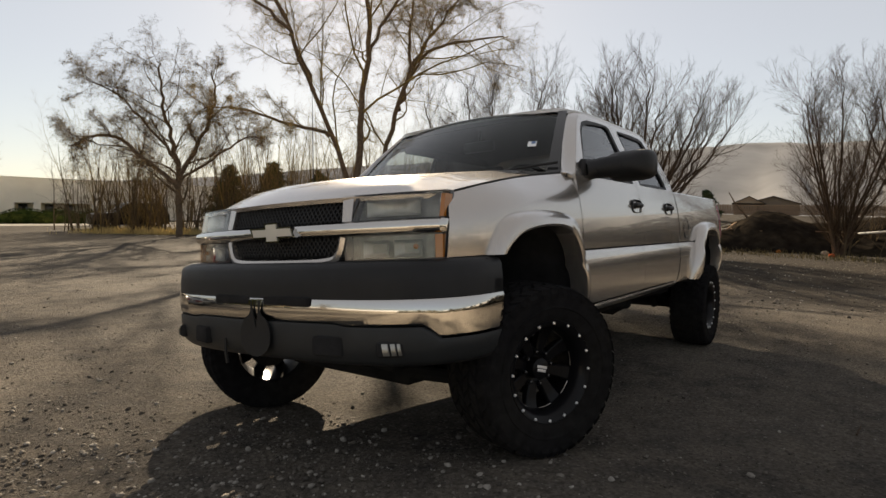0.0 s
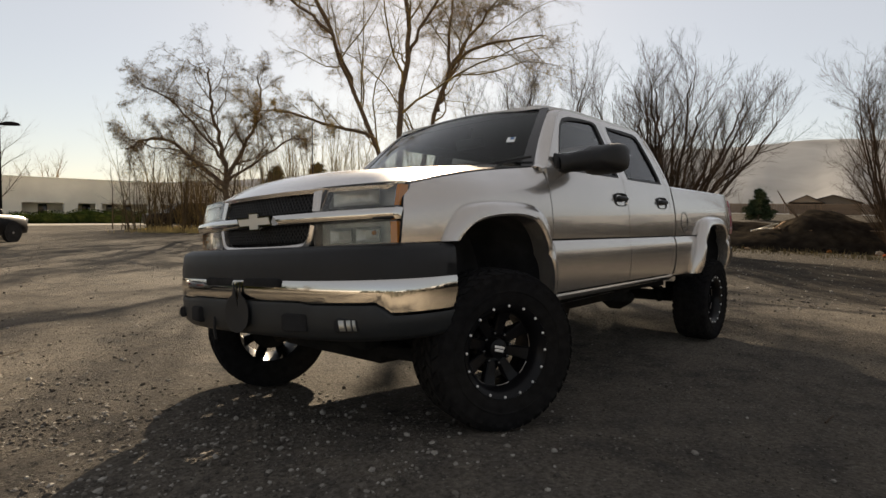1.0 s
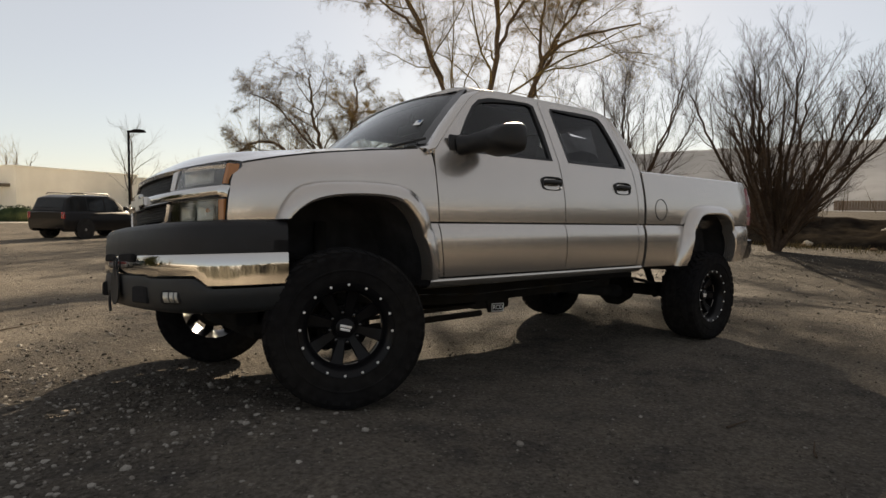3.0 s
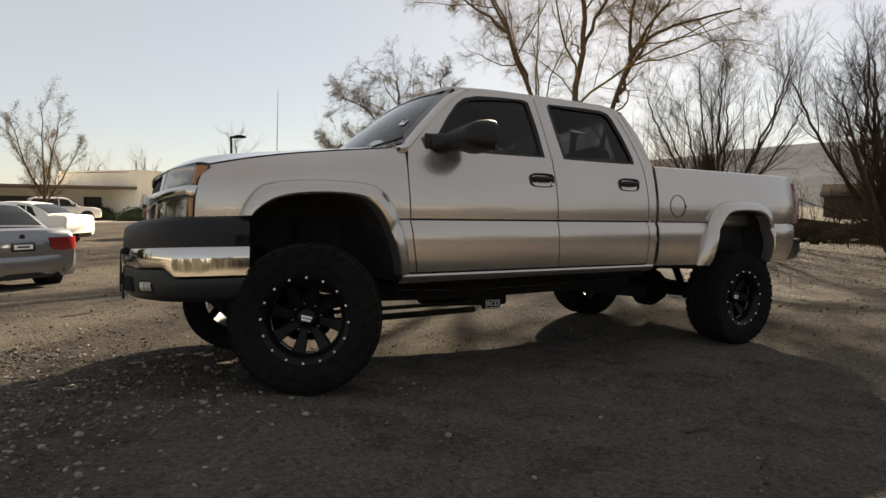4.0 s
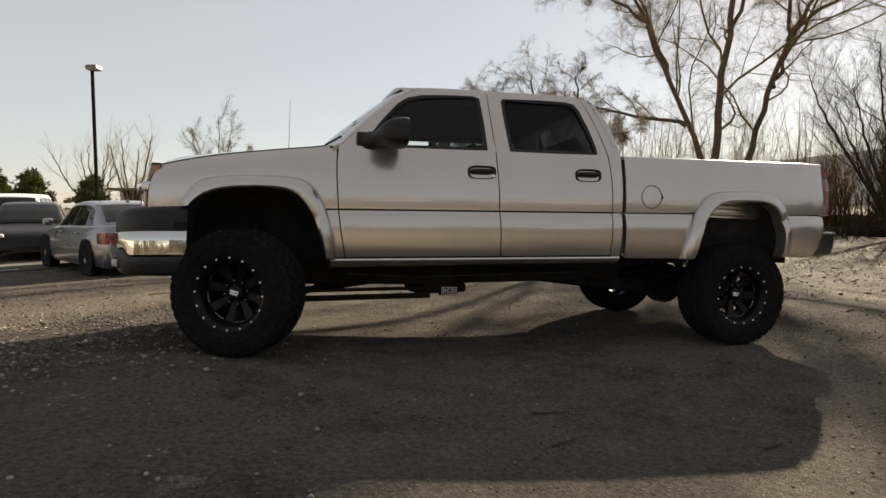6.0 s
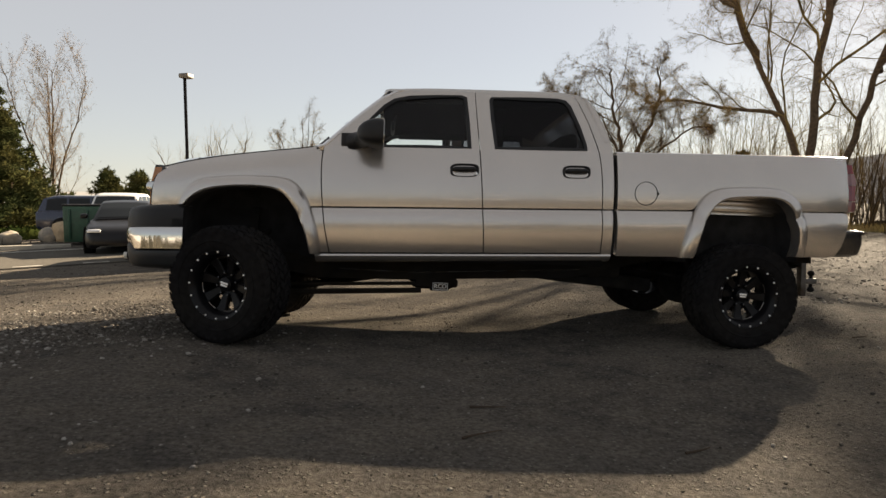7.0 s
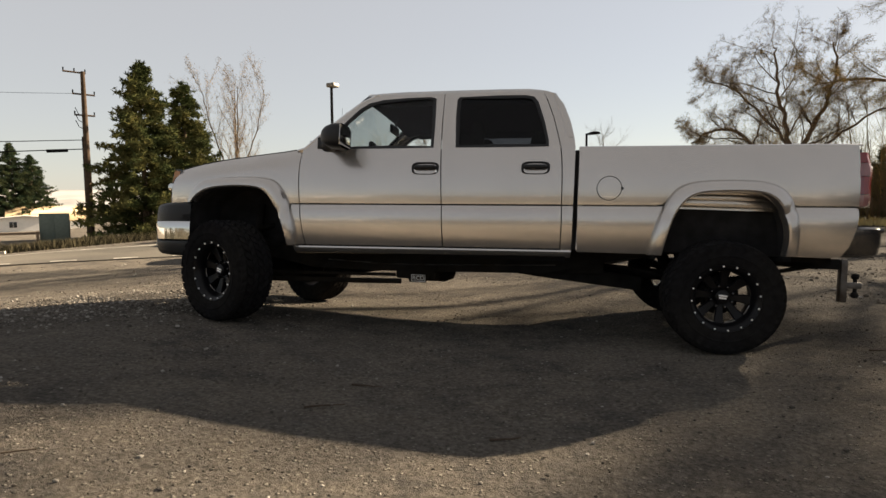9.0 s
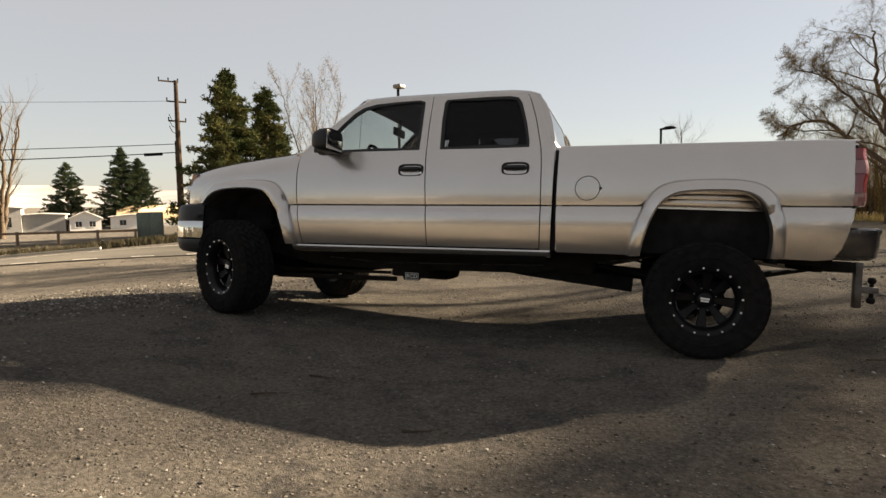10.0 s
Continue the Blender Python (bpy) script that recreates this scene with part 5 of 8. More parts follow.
class Twigs:
    """Collects thin tapered tubes as plain lists."""

    def __init__(self):
        self.v, self.f = [], []

    def add(self, pts, radii, sides):
        up = None
        base = len(self.v)
        n = len(pts)
        for i, p in enumerate(pts):
            d = pts[min(i + 1, n - 1)] - pts[max(i - 1, 0)]
            d = d.normalized() if d.length > 1e-9 else Vector((0, 0, 1))
            a = d.orthogonal().normalized() if up is None else up - d * up.dot(d)
            a = a.normalized() if a.length > 1e-6 else d.orthogonal().normalized()
            up, b = a, d.cross(a)
            for k in range(sides):
                w = k * math.tau / sides
                self.v.append(p + (a * math.cos(w) + b * math.sin(w)) * radii[i])
        for i in range(n - 1):
            for k in range(sides):
                q = base + i * sides
                self.f.append((q + k, q + (k + 1) % sides, q + sides + (k + 1) % sides, q + sides + k))

    def spike(self, p, q, r):
        """A straight twig that ends in a point."""
        d = (q - p).normalized()
        a = d.orthogonal().normalized()
        b, k = d.cross(a), len(self.v)
        self.v += [p + a * r, p + (b * 0.87 - a * 0.5) * r, p - (b * 0.87 + a * 0.5) * r, q]
        self.f += [(k, k + 1, k + 3), (k + 1, k + 2, k + 3), (k + 2, k, k + 3)]

    def mesh(self, name, mat):
        me = bpy.data.meshes.new(name)
        me.from_pydata([tuple(p) for p in self.v], [], self.f)
        me.polygons.foreach_set("use_smooth", [True] * len(self.f))
        me.materials.append(mat)
        return me


def limb(rnd, start, way, length, radius, segs, wander, pull, tip=0.25):
    """A wandering, tapering branch; pull: how it bends up (+) or droops (-)."""
    pts, d = [start.copy()], way.normalized()
    for i in range(segs):
        d = (d + Vector((rnd.gauss(0, wander), rnd.gauss(0, wander), rnd.gauss(0, wander) + pull))).normalized()
        pts.append(pts[-1] + d * (length / segs))
    return pts, [radius * (1 - (1 - tip) * i / segs) for i in range(segs + 1)]


def side_way(rnd, d, angle):
    a = d.orthogonal().normalized()
    b = d.cross(a)
    w = rnd.uniform(0, math.tau)
    return d * math.cos(angle) + (a * math.cos(w) + b * math.sin(w)) * math.sin(angle)


def grow(trunk, crown, rnd, pts, radii, level, plan):
    """Branches along a limb, level by level; plan: (count, length share, angle, wander, pull, from) for each level."""
    if level >= len(plan):
        return
    count, share, angle, wander, pull, lo = plan[level]
    total = sum((b - a).length for a, b in zip(pts, pts[1:]))
    for k in range(count):
        u = lo + (1 - lo) * (k + rnd.random()) / count
        x = u * (len(pts) - 1)
        i = min(int(x), len(pts) - 2)
        p = pts[i].lerp(pts[i + 1], x - i)
        d = (pts[i + 1] - pts[i]).normalized()
        r = (radii[i] + (radii[i + 1] - radii[i]) * (x - i))
        length = total * share * rnd.uniform(0.6, 1.25) * (1.1 - 0.5 * u)
        way = side_way(rnd, d, radians(angle * rnd.uniform(0.7, 1.25)))
        last = level == len(plan) - 1
        if last:
            crown.spike(p, p + (way + Vector((0, 0, pull))) * length, min(max(r * 0.5, 0.0022), 0.0034))
            continue
        segs = (7, 5, 4, 2)[level]
        q, s = limb(rnd, p, way, length, max(r * (0.42 if level < 1 else 0.40), 0.0032), segs, wander, pull, 0.3)
        crown.add(q, s, 3 if trunk is crown or level > 1 else 6 if level == 0 else 4)
        grow(trunk, crown, rnd, q, s, level + 1, plan)


DARK_BARK = material("dark brown bark", (0.075, 0.056, 0.042), 0.9, vary=0.3, scale=9, bump=0.6, bump_scale=40, second=(0.05, 0.038, 0.03))
DARK_TWIG = material("dark brown twigs", (0.062, 0.045, 0.031), 0.85, vary=0.35, scale=1.2, second=(0.045, 0.033, 0.024))


SHOOT = material("golden budding shoots", (0.23, 0.165, 0.070), 0.85, vary=0.35, scale=0.8, second=(0.14, 0.105, 0.05))


def bare_tree(name, label, stems, plan, seed, twig=TWIG, radius=0.22, group="", bark=BARK, buds=0):
    """A leafless tree from stem lines (in world places) and a branching plan."""
    rnd = random.Random(seed)
    foot = Vector(stems[0][0])
    t = thing(name, label, "tree", Matrix.Translation(foot), group)
    crown = Twigs()
    for k, stem in enumerate(stems):
        trunk = Twigs()
        line_ = chaikin(stem, 2)
        q = [Vector(p) - foot for p in line_]
        for i in range(1, len(q)):
            q[i] += Vector((rnd.gauss(0, 0.35), rnd.gauss(0, 0.35), 0)) * radius * min(1.0, q[i].z / 3 if q[i].z > 0 else 0)
        r0 = radius * (1 if k == 0 else 0.8 if k < 3 or radius < 0.15 else 0.5)
        s = [r0 * (1 - 0.82 * i / (len(q) - 1)) * (1.35 if i == 0 else 1) for i in range(len(q))]
        q[0] = q[0] - Vector((0, 0, 0.15))
        trunk.add(q, s, 10)
        grow(trunk, crown, rnd, q, s, 0, plan)
        kind = "trunk" if k == 0 else "limb"
        new(kind, trunk.mesh(kind, bark)).parent = t
    b = new("crown", crown.mesh("crown", twig))
    b.parent = t
    b["label"] = "bare twigs with an open, uneven outline"
    if buds:
        # fine budding shoots along the twigs
        ends, v, f = [p.co for p in b.data.vertices if p.co.z > 2.2], [], []
        for _ in range(buds):
            c = rnd.choice(ends) + Vector((rnd.gauss(0, 0.06), rnd.gauss(0, 0.06), rnd.gauss(0, 0.06)))
            d = Vector((rnd.gauss(0, 1), rnd.gauss(0, 1), rnd.gauss(0.3, 0.8))).normalized() * rnd.uniform(0.05, 0.17)
            e = d.orthogonal().normalized() * rnd.uniform(0.004, 0.009)
            k = len(v)
            v += [tuple(c - e), tuple(c + e), tuple(c + d * 0.6 + e * 1.6), tuple(c + d)]
            f.append((k, k + 1, k + 2, k + 3))
        me = bpy.data.meshes.new("fresh_growth")
        me.from_pydata(v, [], f)
        me.materials.append(SHOOT)
        q = new("fresh_growth", me)
        q.parent = t
        q["label"] = "fine golden budding shoots"
    return t


def at_ground(x, y, z=0.0):
    return (x, y, ground_height(x, y) + z)


G = ground_height
# tall three-stemmed cottonwood in front of the sun
bare_tree("cottonwood", "tall bare three-stemmed cottonwood with spreading limbs", [
    [at_ground(19.3, 18.6), (19.2, 18.5, 3.0), (19.3, 18.3, 6.5), (19.55, 18.0, 9.8), (19.2, 18.4, 12.5), (19.0, 18.8, 15.5), (18.8, 19.0, 18.0)],
    [at_ground(19.8, 19.1), (19.5, 19.5, 3.0), (18.5, 20.5, 6.5), (17.5, 21.4, 9.8), (16.4, 22.3, 12.6), (15.2, 23.0, 15.5)],
    [at_ground(20.5, 18.8), (21.3, 18.9, 3.4), (22.0, 18.2, 6.6), (22.4, 17.6, 8.9), (23.2, 16.6, 9.8), (24.6, 15.2, 10.3), (25.8, 14.2, 10.6)],
    [(19.45, 18.1, 8.8), (20.1, 17.3, 10.8), (20.9, 16.5, 12.8), (22.0, 15.2, 16.5)],
    [(22.3, 17.7, 8.6), (22.6, 18.0, 10.8), (23.2, 18.2, 13.5), (23.6, 18.4, 16.0)],
    [(18.9, 20.1, 5.0), (17.2, 21.4, 5.3), (15.6, 22.8, 6.0), (14.3, 23.9, 5.9)],
    [(17.5, 21.4, 9.8), (16.4, 23.0, 11.6), (15.3, 24.8, 12.8)],
    [(22.0, 18.2, 6.6), (23.6, 18.0, 9.4), (24.8, 17.5, 12.6)],
    [(22.4, 17.6, 8.9), (23.8, 16.6, 11.6), (25.2, 15.8, 13.6)],
    [(18.3, 20.7, 7.2), (17.9, 22.2, 10.5), (17.0, 23.8, 14.0)],
], [(13, 0.38, 52, 0.18, 0.04, 0.22), (11, 0.46, 46, 0.20, 0.01, 0.10), (9, 0.52, 42, 0.20, -0.02, 0.06), (10, 0.62, 40, 0.2, -0.06, 0.05)], 3, TWIG_GOLD, 0.21, buds=95000)
# wide spreading tree with drooping twigs
bare_tree("willow", "wide bare willow with arching drooping branches", [
    [at_ground(14.3, 26.1), (14.3, 26.1, 1.8), (14.25, 26.1, 3.6), (13.9, 26.3, 5.2), (13.6, 26.5, 6.6), (13.5, 26.4, 8.2)],
    [(14.3, 26.1, 2.6), (15.0, 25.5, 4.4), (15.7, 25.0, 6.2), (15.6, 25.1, 8.0)],
    [(14.3, 26.1, 2.2), (13.0, 26.9, 3.4), (11.9, 27.5, 4.5), (10.9, 28.0, 4.4), (10.2, 28.3, 3.8)],
    [(14.2, 26.1, 3.4), (12.9, 26.6, 5.2), (11.8, 27.3, 6.6), (10.6, 27.9, 7.0)],
    [(14.3, 26.1, 2.4), (16.0, 25.4, 3.8), (17.4, 24.8, 5.0), (18.4, 24.5, 4.8)],
], [(15, 0.40, 50, 0.18, 0.03, 0.18), (12, 0.46, 46, 0.20, -0.01, 0.08), (10, 0.48, 42, 0.20, -0.08, 0.06), (7, 0.60, 36, 0.18, -0.18, 0.05)], 8, TWIG, 0.17, buds=32000)


def fan_tree(name, label, x, y, height, spread, stems, seed, radius=0.16, twig=TWIG, near=False):
    rnd = random.Random(seed)
    z = ground_height(x, y)
    lines = []
    for k in range(stems):
        a = k * math.tau / stems + rnd.uniform(-0.4, 0.4)
        s = spread * (0.25 + 0.75 * rnd.random())
        h = height * rnd.uniform(0.72, 1.0) * (1 - 0.25 * s / spread)
        c, d = math.cos(a), math.sin(a)
        lines.append([(x + 0.12 * c, y + 0.12 * d, z), (x + 0.25 * s * c, y + 0.25 * s * d, z + 0.25 * h), (x + 0.6 * s * c, y + 0.6 * s * d, z + 0.55 * h), (x + 0.85 * s * c, y + 0.85 * s * d, z + 0.8 * h), (x + s * c, y + s * d, z + h)])
    return bare_tree(name, label, lines, [(13 if near else 9, 0.40, 30, 0.10, 0.08, 0.10), (8 if near else 7, 0.50, 30, 0.11, 0.07, 0.06), (6, 0.62, 30, 0.12, 0.05, 0.05)] + ([(3, 0.9, 28, 0.15, 0.04, 0.1)] if near else []), seed, twig, radius, "", DARK_BARK if near else BARK)


fan_tree("fan_tree", "bare many-stemmed tree fanning out from its foot", 23.2, 6.1, 7.7, 4.5, 18, 21, 0.12, DARK_TWIG, True)
fan_tree("fan_tree", "dark bare many-stemmed tree with upright twigs", 26.0, 15.1, 10.6, 3.8, 11, 22, 0.11, DARK_TWIG, True)
fan_tree("fan_tree", "bare bushy tree beside the rubble", 27.6, -1.4, 8.0, 3.8, 12, 23, 0.08, DARK_TWIG, True)
fan_tree("fan_tree", "bare bushy tree beside the rubble", 29.5, -4.6, 8.3, 3.8, 10, 24, 0.08, DARK_TWIG, True)
SLIM = [(17, 0.40, 36, 0.08, 0.07, 0.20), (9, 0.50, 32, 0.10, 0.06, 0.08), (7, 0.62, 30, 0.10, 0.05, 0.06)]
PALE_TWIG = material("pale tan twigs", (0.19, 0.145, 0.108), 0.85, vary=0.3, scale=1.2, second=(0.13, 0.10, 0.075))
VASE = [[at_ground(-3.3, 29.4), (-3.3, 29.4, 1.3), (-3.32, 29.4, 3.2), (-3.3, 29.45, 5.6)]] + [
    [(-3.3, 29.4, 0.9 + 0.12 * k), (-3.3 + 0.8 * math.cos(1.26 * k), 29.4 + 0.8 * math.sin(1.26 * k), 2.2 + 0.1 * k), (-3.3 + 1.6 * math.cos(1.26 * k + 0.2), 29.4 + 1.6 * math.sin(1.26 * k + 0.2), 3.9 + 0.25 * k)] for k in range(5)]
bare_tree("young_tree", "bare young tree with a vase-shaped crown on the lot", VASE, [(12, 0.34, 36, 0.08, 0.07, 0.15), (9, 0.46, 32, 0.10, 0.05, 0.08), (7, 0.6, 30, 0.10, 0.04, 0.06)], 25, TWIG, 0.06, buds=5000)
bare_tree("young_tree", "slim bare young tree by the building", [[at_ground(6.0, 33.0), (6.0, 33.05, 1.8), (6.05, 33.0, 3.4), (6.0, 33.0, 4.9)]], SLIM, 26, TWIG, 0.075)
TALL = [[at_ground(-18.4, 32.6)] + [(-18.4 + dx * k, 32.6 + dy * k, 2.8 + 1.95 * j) for j, k in ((0, 0.25), (1, 0.6), (2, 0.9), (3, 1.1))] for dx, dy in ((0.2, 0.1), (-1.5, -1.3), (1.3, 1.5), (-0.6, 1.2))]
bare_tree("tall_bare_tree", "tall pale bare tree beside the conifers", TALL, [(13, 0.34, 30, 0.08, 0.08, 0.12), (8, 0.50, 30, 0.10, 0.06, 0.06), (6, 0.65, 28, 0.10, 0.05, 0.06)], 27, PALE_TWIG, 0.09, buds=9000)
fan_tree("far_tree", "pale bare tree far down the road", -42.0, 27.0, 12.0, 5.0, 7, 28, 0.2)
fan_tree("far_tree", "pale bare tree beyond the lot", -13.0, 52.0, 9.0, 3.6, 6, 29, 0.13, TWIG_GOLD)
fan_tree("far_tree", "pale bare tree beyond the lot", -17.0, 56.0, 9.0, 3.6, 6, 30, 0.13, TWIG_GOLD)
fan_tree("far_tree", "small bare tree behind the white building", 21.0, 76.0, 8.5, 4.0, 6, 31, 0.15)
fan_tree("far_tree", "small bare tree behind the white building", 3.0, 72.0, 7.6, 4.0, 6, 32, 0.15, TWIG_GOLD)
fan_tree("far_tree", "small bare tree behind the white building", -4.0, 74.0, 7.4, 4.0, 6, 33, 0.15, TWIG_GOLD)


def thicket(name, label, spots, seed, twig, height, plan):
    """Many thin saplings as one tangle."""
    rnd = random.Random(seed)
    tw = Twigs()
    for x, y in spots:
        z = ground_height(x, y)
        h = height * rnd.uniform(0.55, 1.1)
        q, s = limb(rnd, Vector((x, y, z - 0.05)), Vector((rnd.gauss(0, 0.14), rnd.gauss(0, 0.14), 1)), h, rnd.uniform(0.02, 0.055), 5, 0.07, 0.05, 0.15)
        tw.add(q, s, 4)
        grow(tw, tw, rnd, q, s, 0, plan)
    return tagged(new(name, tw.mesh(name, twig)), label, "thicket", "", "stuff")


rnd = random.Random(77)
spots = [(rnd.uniform(14.5, 31), 0) for _ in range(160)]
spots = [(x, 46.5 - 0.88 * x + rnd.uniform(-1.5, 5.5)) for x, _ in spots]
thicket("sapling_thicket", "tangle of thin bare saplings and brush behind the lot", spots, 5, TWIG_GOLD, 7.6, [(13, 0.30, 34, 0.10, 0.06, 0.04), (5, 0.52, 34, 0.12, 0.05, 0.06), (4, 0.75, 32, 0.14, 0.03, 0.06)])
spots = [(rnd.uniform(12.5, 30), 0) for _ in range(210)]
spots = [(x, 43.5 - 0.86 * x + rnd.uniform(-1.2, 4.0)) for x, _ in spots]
thicket("brush_thicket", "low brown brush under the trees", spots, 6, TWIG, 4.6, [(11, 0.36, 42, 0.14, 0.04, 0.02), (4, 0.52, 40, 0.14, 0.02, 0.06), (3, 0.85, 36, 0.14, 0.0, 0.06)])
spots = [(rnd.uniform(27, 33), rnd.uniform(-8, -1.5)) for _ in range(22)]
thicket("rubble_brush", "bare brush beside the rubble heap", spots, 9, TWIG, 4.8, [(11, 0.30, 36, 0.14, 0.04, 0.05), (6, 0.42, 38, 0.16, 0.02, 0.1), (5, 0.55, 36, 0.14, 0.0, 0.1)])
spots = [(rnd.uniform(23, 33), rnd.uniform(8, 22)) for _ in range(110)]
thicket("far_brush", "dark bare brush among the trees", spots, 10, DARK_TWIG, 2.6, [(9, 0.38, 40, 0.14, 0.04, 0.05), (4, 0.46, 38, 0.16, 0.02, 0.1), (4, 0.6, 36, 0.14, 0.0, 0.1)])
spots = [(rnd.uniform(60, 110), rnd.uniform(18, 60)) for _ in range(60)]
thicket("field_brush", "pale brown shrubs across the field", spots, 12, TWIG, 4.5, [(8, 0.36, 36, 0.14, 0.04, 0.05), (4, 0.42, 38, 0.16, 0.02, 0.1)])


def conifer(name, label, x, y, height, width, seed, mat=NEEDLE, gaps=0.2, group=""):
    """A conifer of drooping boughs with needle tufts, denser towards the top."""
    rnd = random.Random(seed)
    z = ground_height(x, y)
    t = thing(name, label, "conifer", Matrix.Translation((x, y, z)), group)
    trunk, tufts_v, tufts_f = Twigs(), [], []
    q, s = limb(rnd, Vector((0, 0, -0.2)), Vector((0, 0, 1)), height, 0.022 * height, 8, 0.02, 0.05, 0.08)
    trunk.add(q, s, 9)
    boughs = int(height * (24 if gaps < 0.25 else 19))
    for k in range(boughs):
        u = (k + rnd.random()) / boughs
        if rnd.random() < gaps * 0.6:
            continue
        zz = height * (0.03 + 0.97 * u ** 1.05)
        reach = width * (1 - u) ** 0.78 * rnd.uniform(0.62, 1.18) + 0.15
        a = rnd.uniform(0, math.tau)
        way = Vector((math.cos(a), math.sin(a), rnd.uniform(-0.1, 0.35)))
        p, r = limb(rnd, Vector((0, 0, zz)), way, reach, 0.03, 4, 0.1, -0.02, 0.3)
        trunk.add(p, r, 3)
        n = int(8 + reach * 16)
        for j in range(n):
            w = rnd.uniform(0.25, 1.05) * 4
            i = min(int(w), 3)
            c = p[i].lerp(p[i + 1], w - i) + Vector((rnd.gauss(0, 0.13), rnd.gauss(0, 0.13), rnd.gauss(0, 0.10)))
            for _ in range(9):
                d = Vector((rnd.gauss(0, 1), rnd.gauss(0, 1), rnd.gauss(0.25, 0.7))).normalized() * rnd.uniform(0.12, 0.30)
                e = d.orthogonal().normalized() * rnd.uniform(0.018, 0.044)
                b = len(tufts_v)
                tufts_v += [tuple(c - e), tuple(c + e), tuple(c + d * 0.7 + e), tuple(c + d)]
                tufts_f.append((b, b + 1, b + 2, b + 3))
    me = bpy.data.meshes.new("crown")
    me.from_pydata(tufts_v, [], tufts_f)
    me.materials.append(mat)
    a, b = new("trunk", trunk.mesh("trunk", BARK)), new("crown", me)
    a.parent = b.parent = t
    b["label"] = "green needle tufts with gaps"
    return t


conifer("conifer", "tall green conifer with a pointed top", -19.7, 24.8, 9.5, 3.3, 41, NEEDLE, 0.15)
conifer("conifer", "green pine with loose open boughs", -20.0, 29.2, 9.3, 3.2, 42, NEEDLE, 0.3)
conifer("conifer", "green pine with loose open boughs", -17.4, 26.8, 6.0, 2.8, 47, NEEDLE, 0.3)
conifer("conifer", "dark green pointed conifer among the houses", -90.2, 85.0, 15.0, 5.6, 43, NEEDLE_DARK, 0.15)
conifer("conifer", "dark green pointed conifer among the houses", -87.8, 86.8, 13.0, 5.0, 48, NEEDLE_DARK, 0.15)
conifer("conifer", "dark spreading pine among the houses", -99.9, 81.5, 12.3, 5.0, 44, NEEDLE_DARK, 0.35)
conifer("conifer", "small dark conifer behind the truck bed", 33.0, 21.0, 4.6, 1.0, 45, NEEDLE_DARK, 0.2)
conifer("conifer", "small dark conifer beside the house", 72.0, 13.0, 3.4, 1.6, 46, NEEDLE_DARK, 0.2)
for k, (x, y, h) in enumerate(((-14.0, 34.0, 3.4), (-16.5, 35.5, 3.8), (-12.0, 38.0, 3.2), (22.0, 33.0, 4.2), (24.5, 31.5, 4.6), (26.5, 29.0, 4.0))):
    conifer("shrub_conifer", "broad green evergreen shrub behind the lot", x, y, h, 1.7, 60 + k, NEEDLE if x < 0 else NEEDLE_DARK, 0.2)


def leaf_mound(name, label, blobs, seed, mat, size=0.10, dense=260, category="hedge", kind=""):
    """A clipped, lumpy shrub: a solid heart under a skin of small leaves."""
    rnd = random.Random(seed)
    v, f = [], []
    bm = bmesh.new()
    foot = Vector((blobs[0][0], blobs[0][1], ground_height(blobs[0][0], blobs[0][1])))
    for x, y, rx, ry, h in blobs:
        z = ground_height(x, y)
        m = Matrix.Translation(Vector((x, y, z)) - foot) @ Matrix.Diagonal((rx * 0.9, ry * 0.9, h * 0.9, 1))
        bmesh.ops.create_icosphere(bm, subdivisions=3, radius=1, matrix=m)
        for _ in range(int(dense * rx * ry)):
            d = Vector((rnd.gauss(0, 1), rnd.gauss(0, 1), abs(rnd.gauss(0, 1)))).normalized()
            lump = 1 + 0.10 * noise.noise(d * 3 + Vector((x, y, 0)))
            c = Vector((d.x * rx * lump + x, d.y * ry * lump + y, d.z * h * lump + z)) - foot
            a = Vector((rnd.gauss(0, 1), rnd.gauss(0, 1), rnd.gauss(0.4, 1))).normalized() * size * rnd.uniform(0.6, 1.5)
            b = a.orthogonal().normalized() * size * 0.4
            k = len(v)
            v += [tuple(c - b), tuple(c + b), tuple(c + a + b * 0.5), tuple(c + a - b * 0.5)]
            f.append((k, k + 1, k + 2, k + 3))
    for p in bm.verts:
        p.co *= 1 + 0.04 * noise.noise(p.co * 2)
        p.co.z = max(p.co.z, -0.3)
    t = thing(name, label, category, Matrix.Translation(foot), "", kind)
    part("heart", bm, mat, t)
    me = bpy.data.meshes.new("leaves")
    me.from_pydata(v, [], f)
    me.materials.append(mat)
    o = new("leaves", me)
    o.parent = t
    o["kind"] = "stuff"
    return t


leaf_mound("hedge", "low clipped green juniper hedge before the building", [(11.0, 49.5, 2.3, 1.3, 0.8), (13.2, 49.0, 1.9, 1.3, 0.9)], 1, HEDGE)
leaf_mound("hedge", "low clipped green juniper hedge before the building", [(15.8, 49.3, 2.2, 1.5, 1.1), (18.2, 49.5, 1.9, 1.4, 1.15), (17.0, 48.4, 1.6, 1.1, 0.9)], 2, HEDGE)
leaf_mound("hedge", "low clipped green juniper hedge before the building", [(20.6, 49.2, 1.8, 1.3, 1.1), (22.6, 49.0, 1.6, 1.2, 1.0)], 3, HEDGE)
leaf_mound("hedge", "dark rounded shrub by the loading door", [(-1.2, 50.5, 1.3, 1.0, 1.2)], 4, NEEDLE_DARK)
leaf_mound("hedge", "dark rounded shrub by the loading door", [(1.6, 46.0, 1.9, 1.0, 1.1)], 5, NEEDLE_DARK)
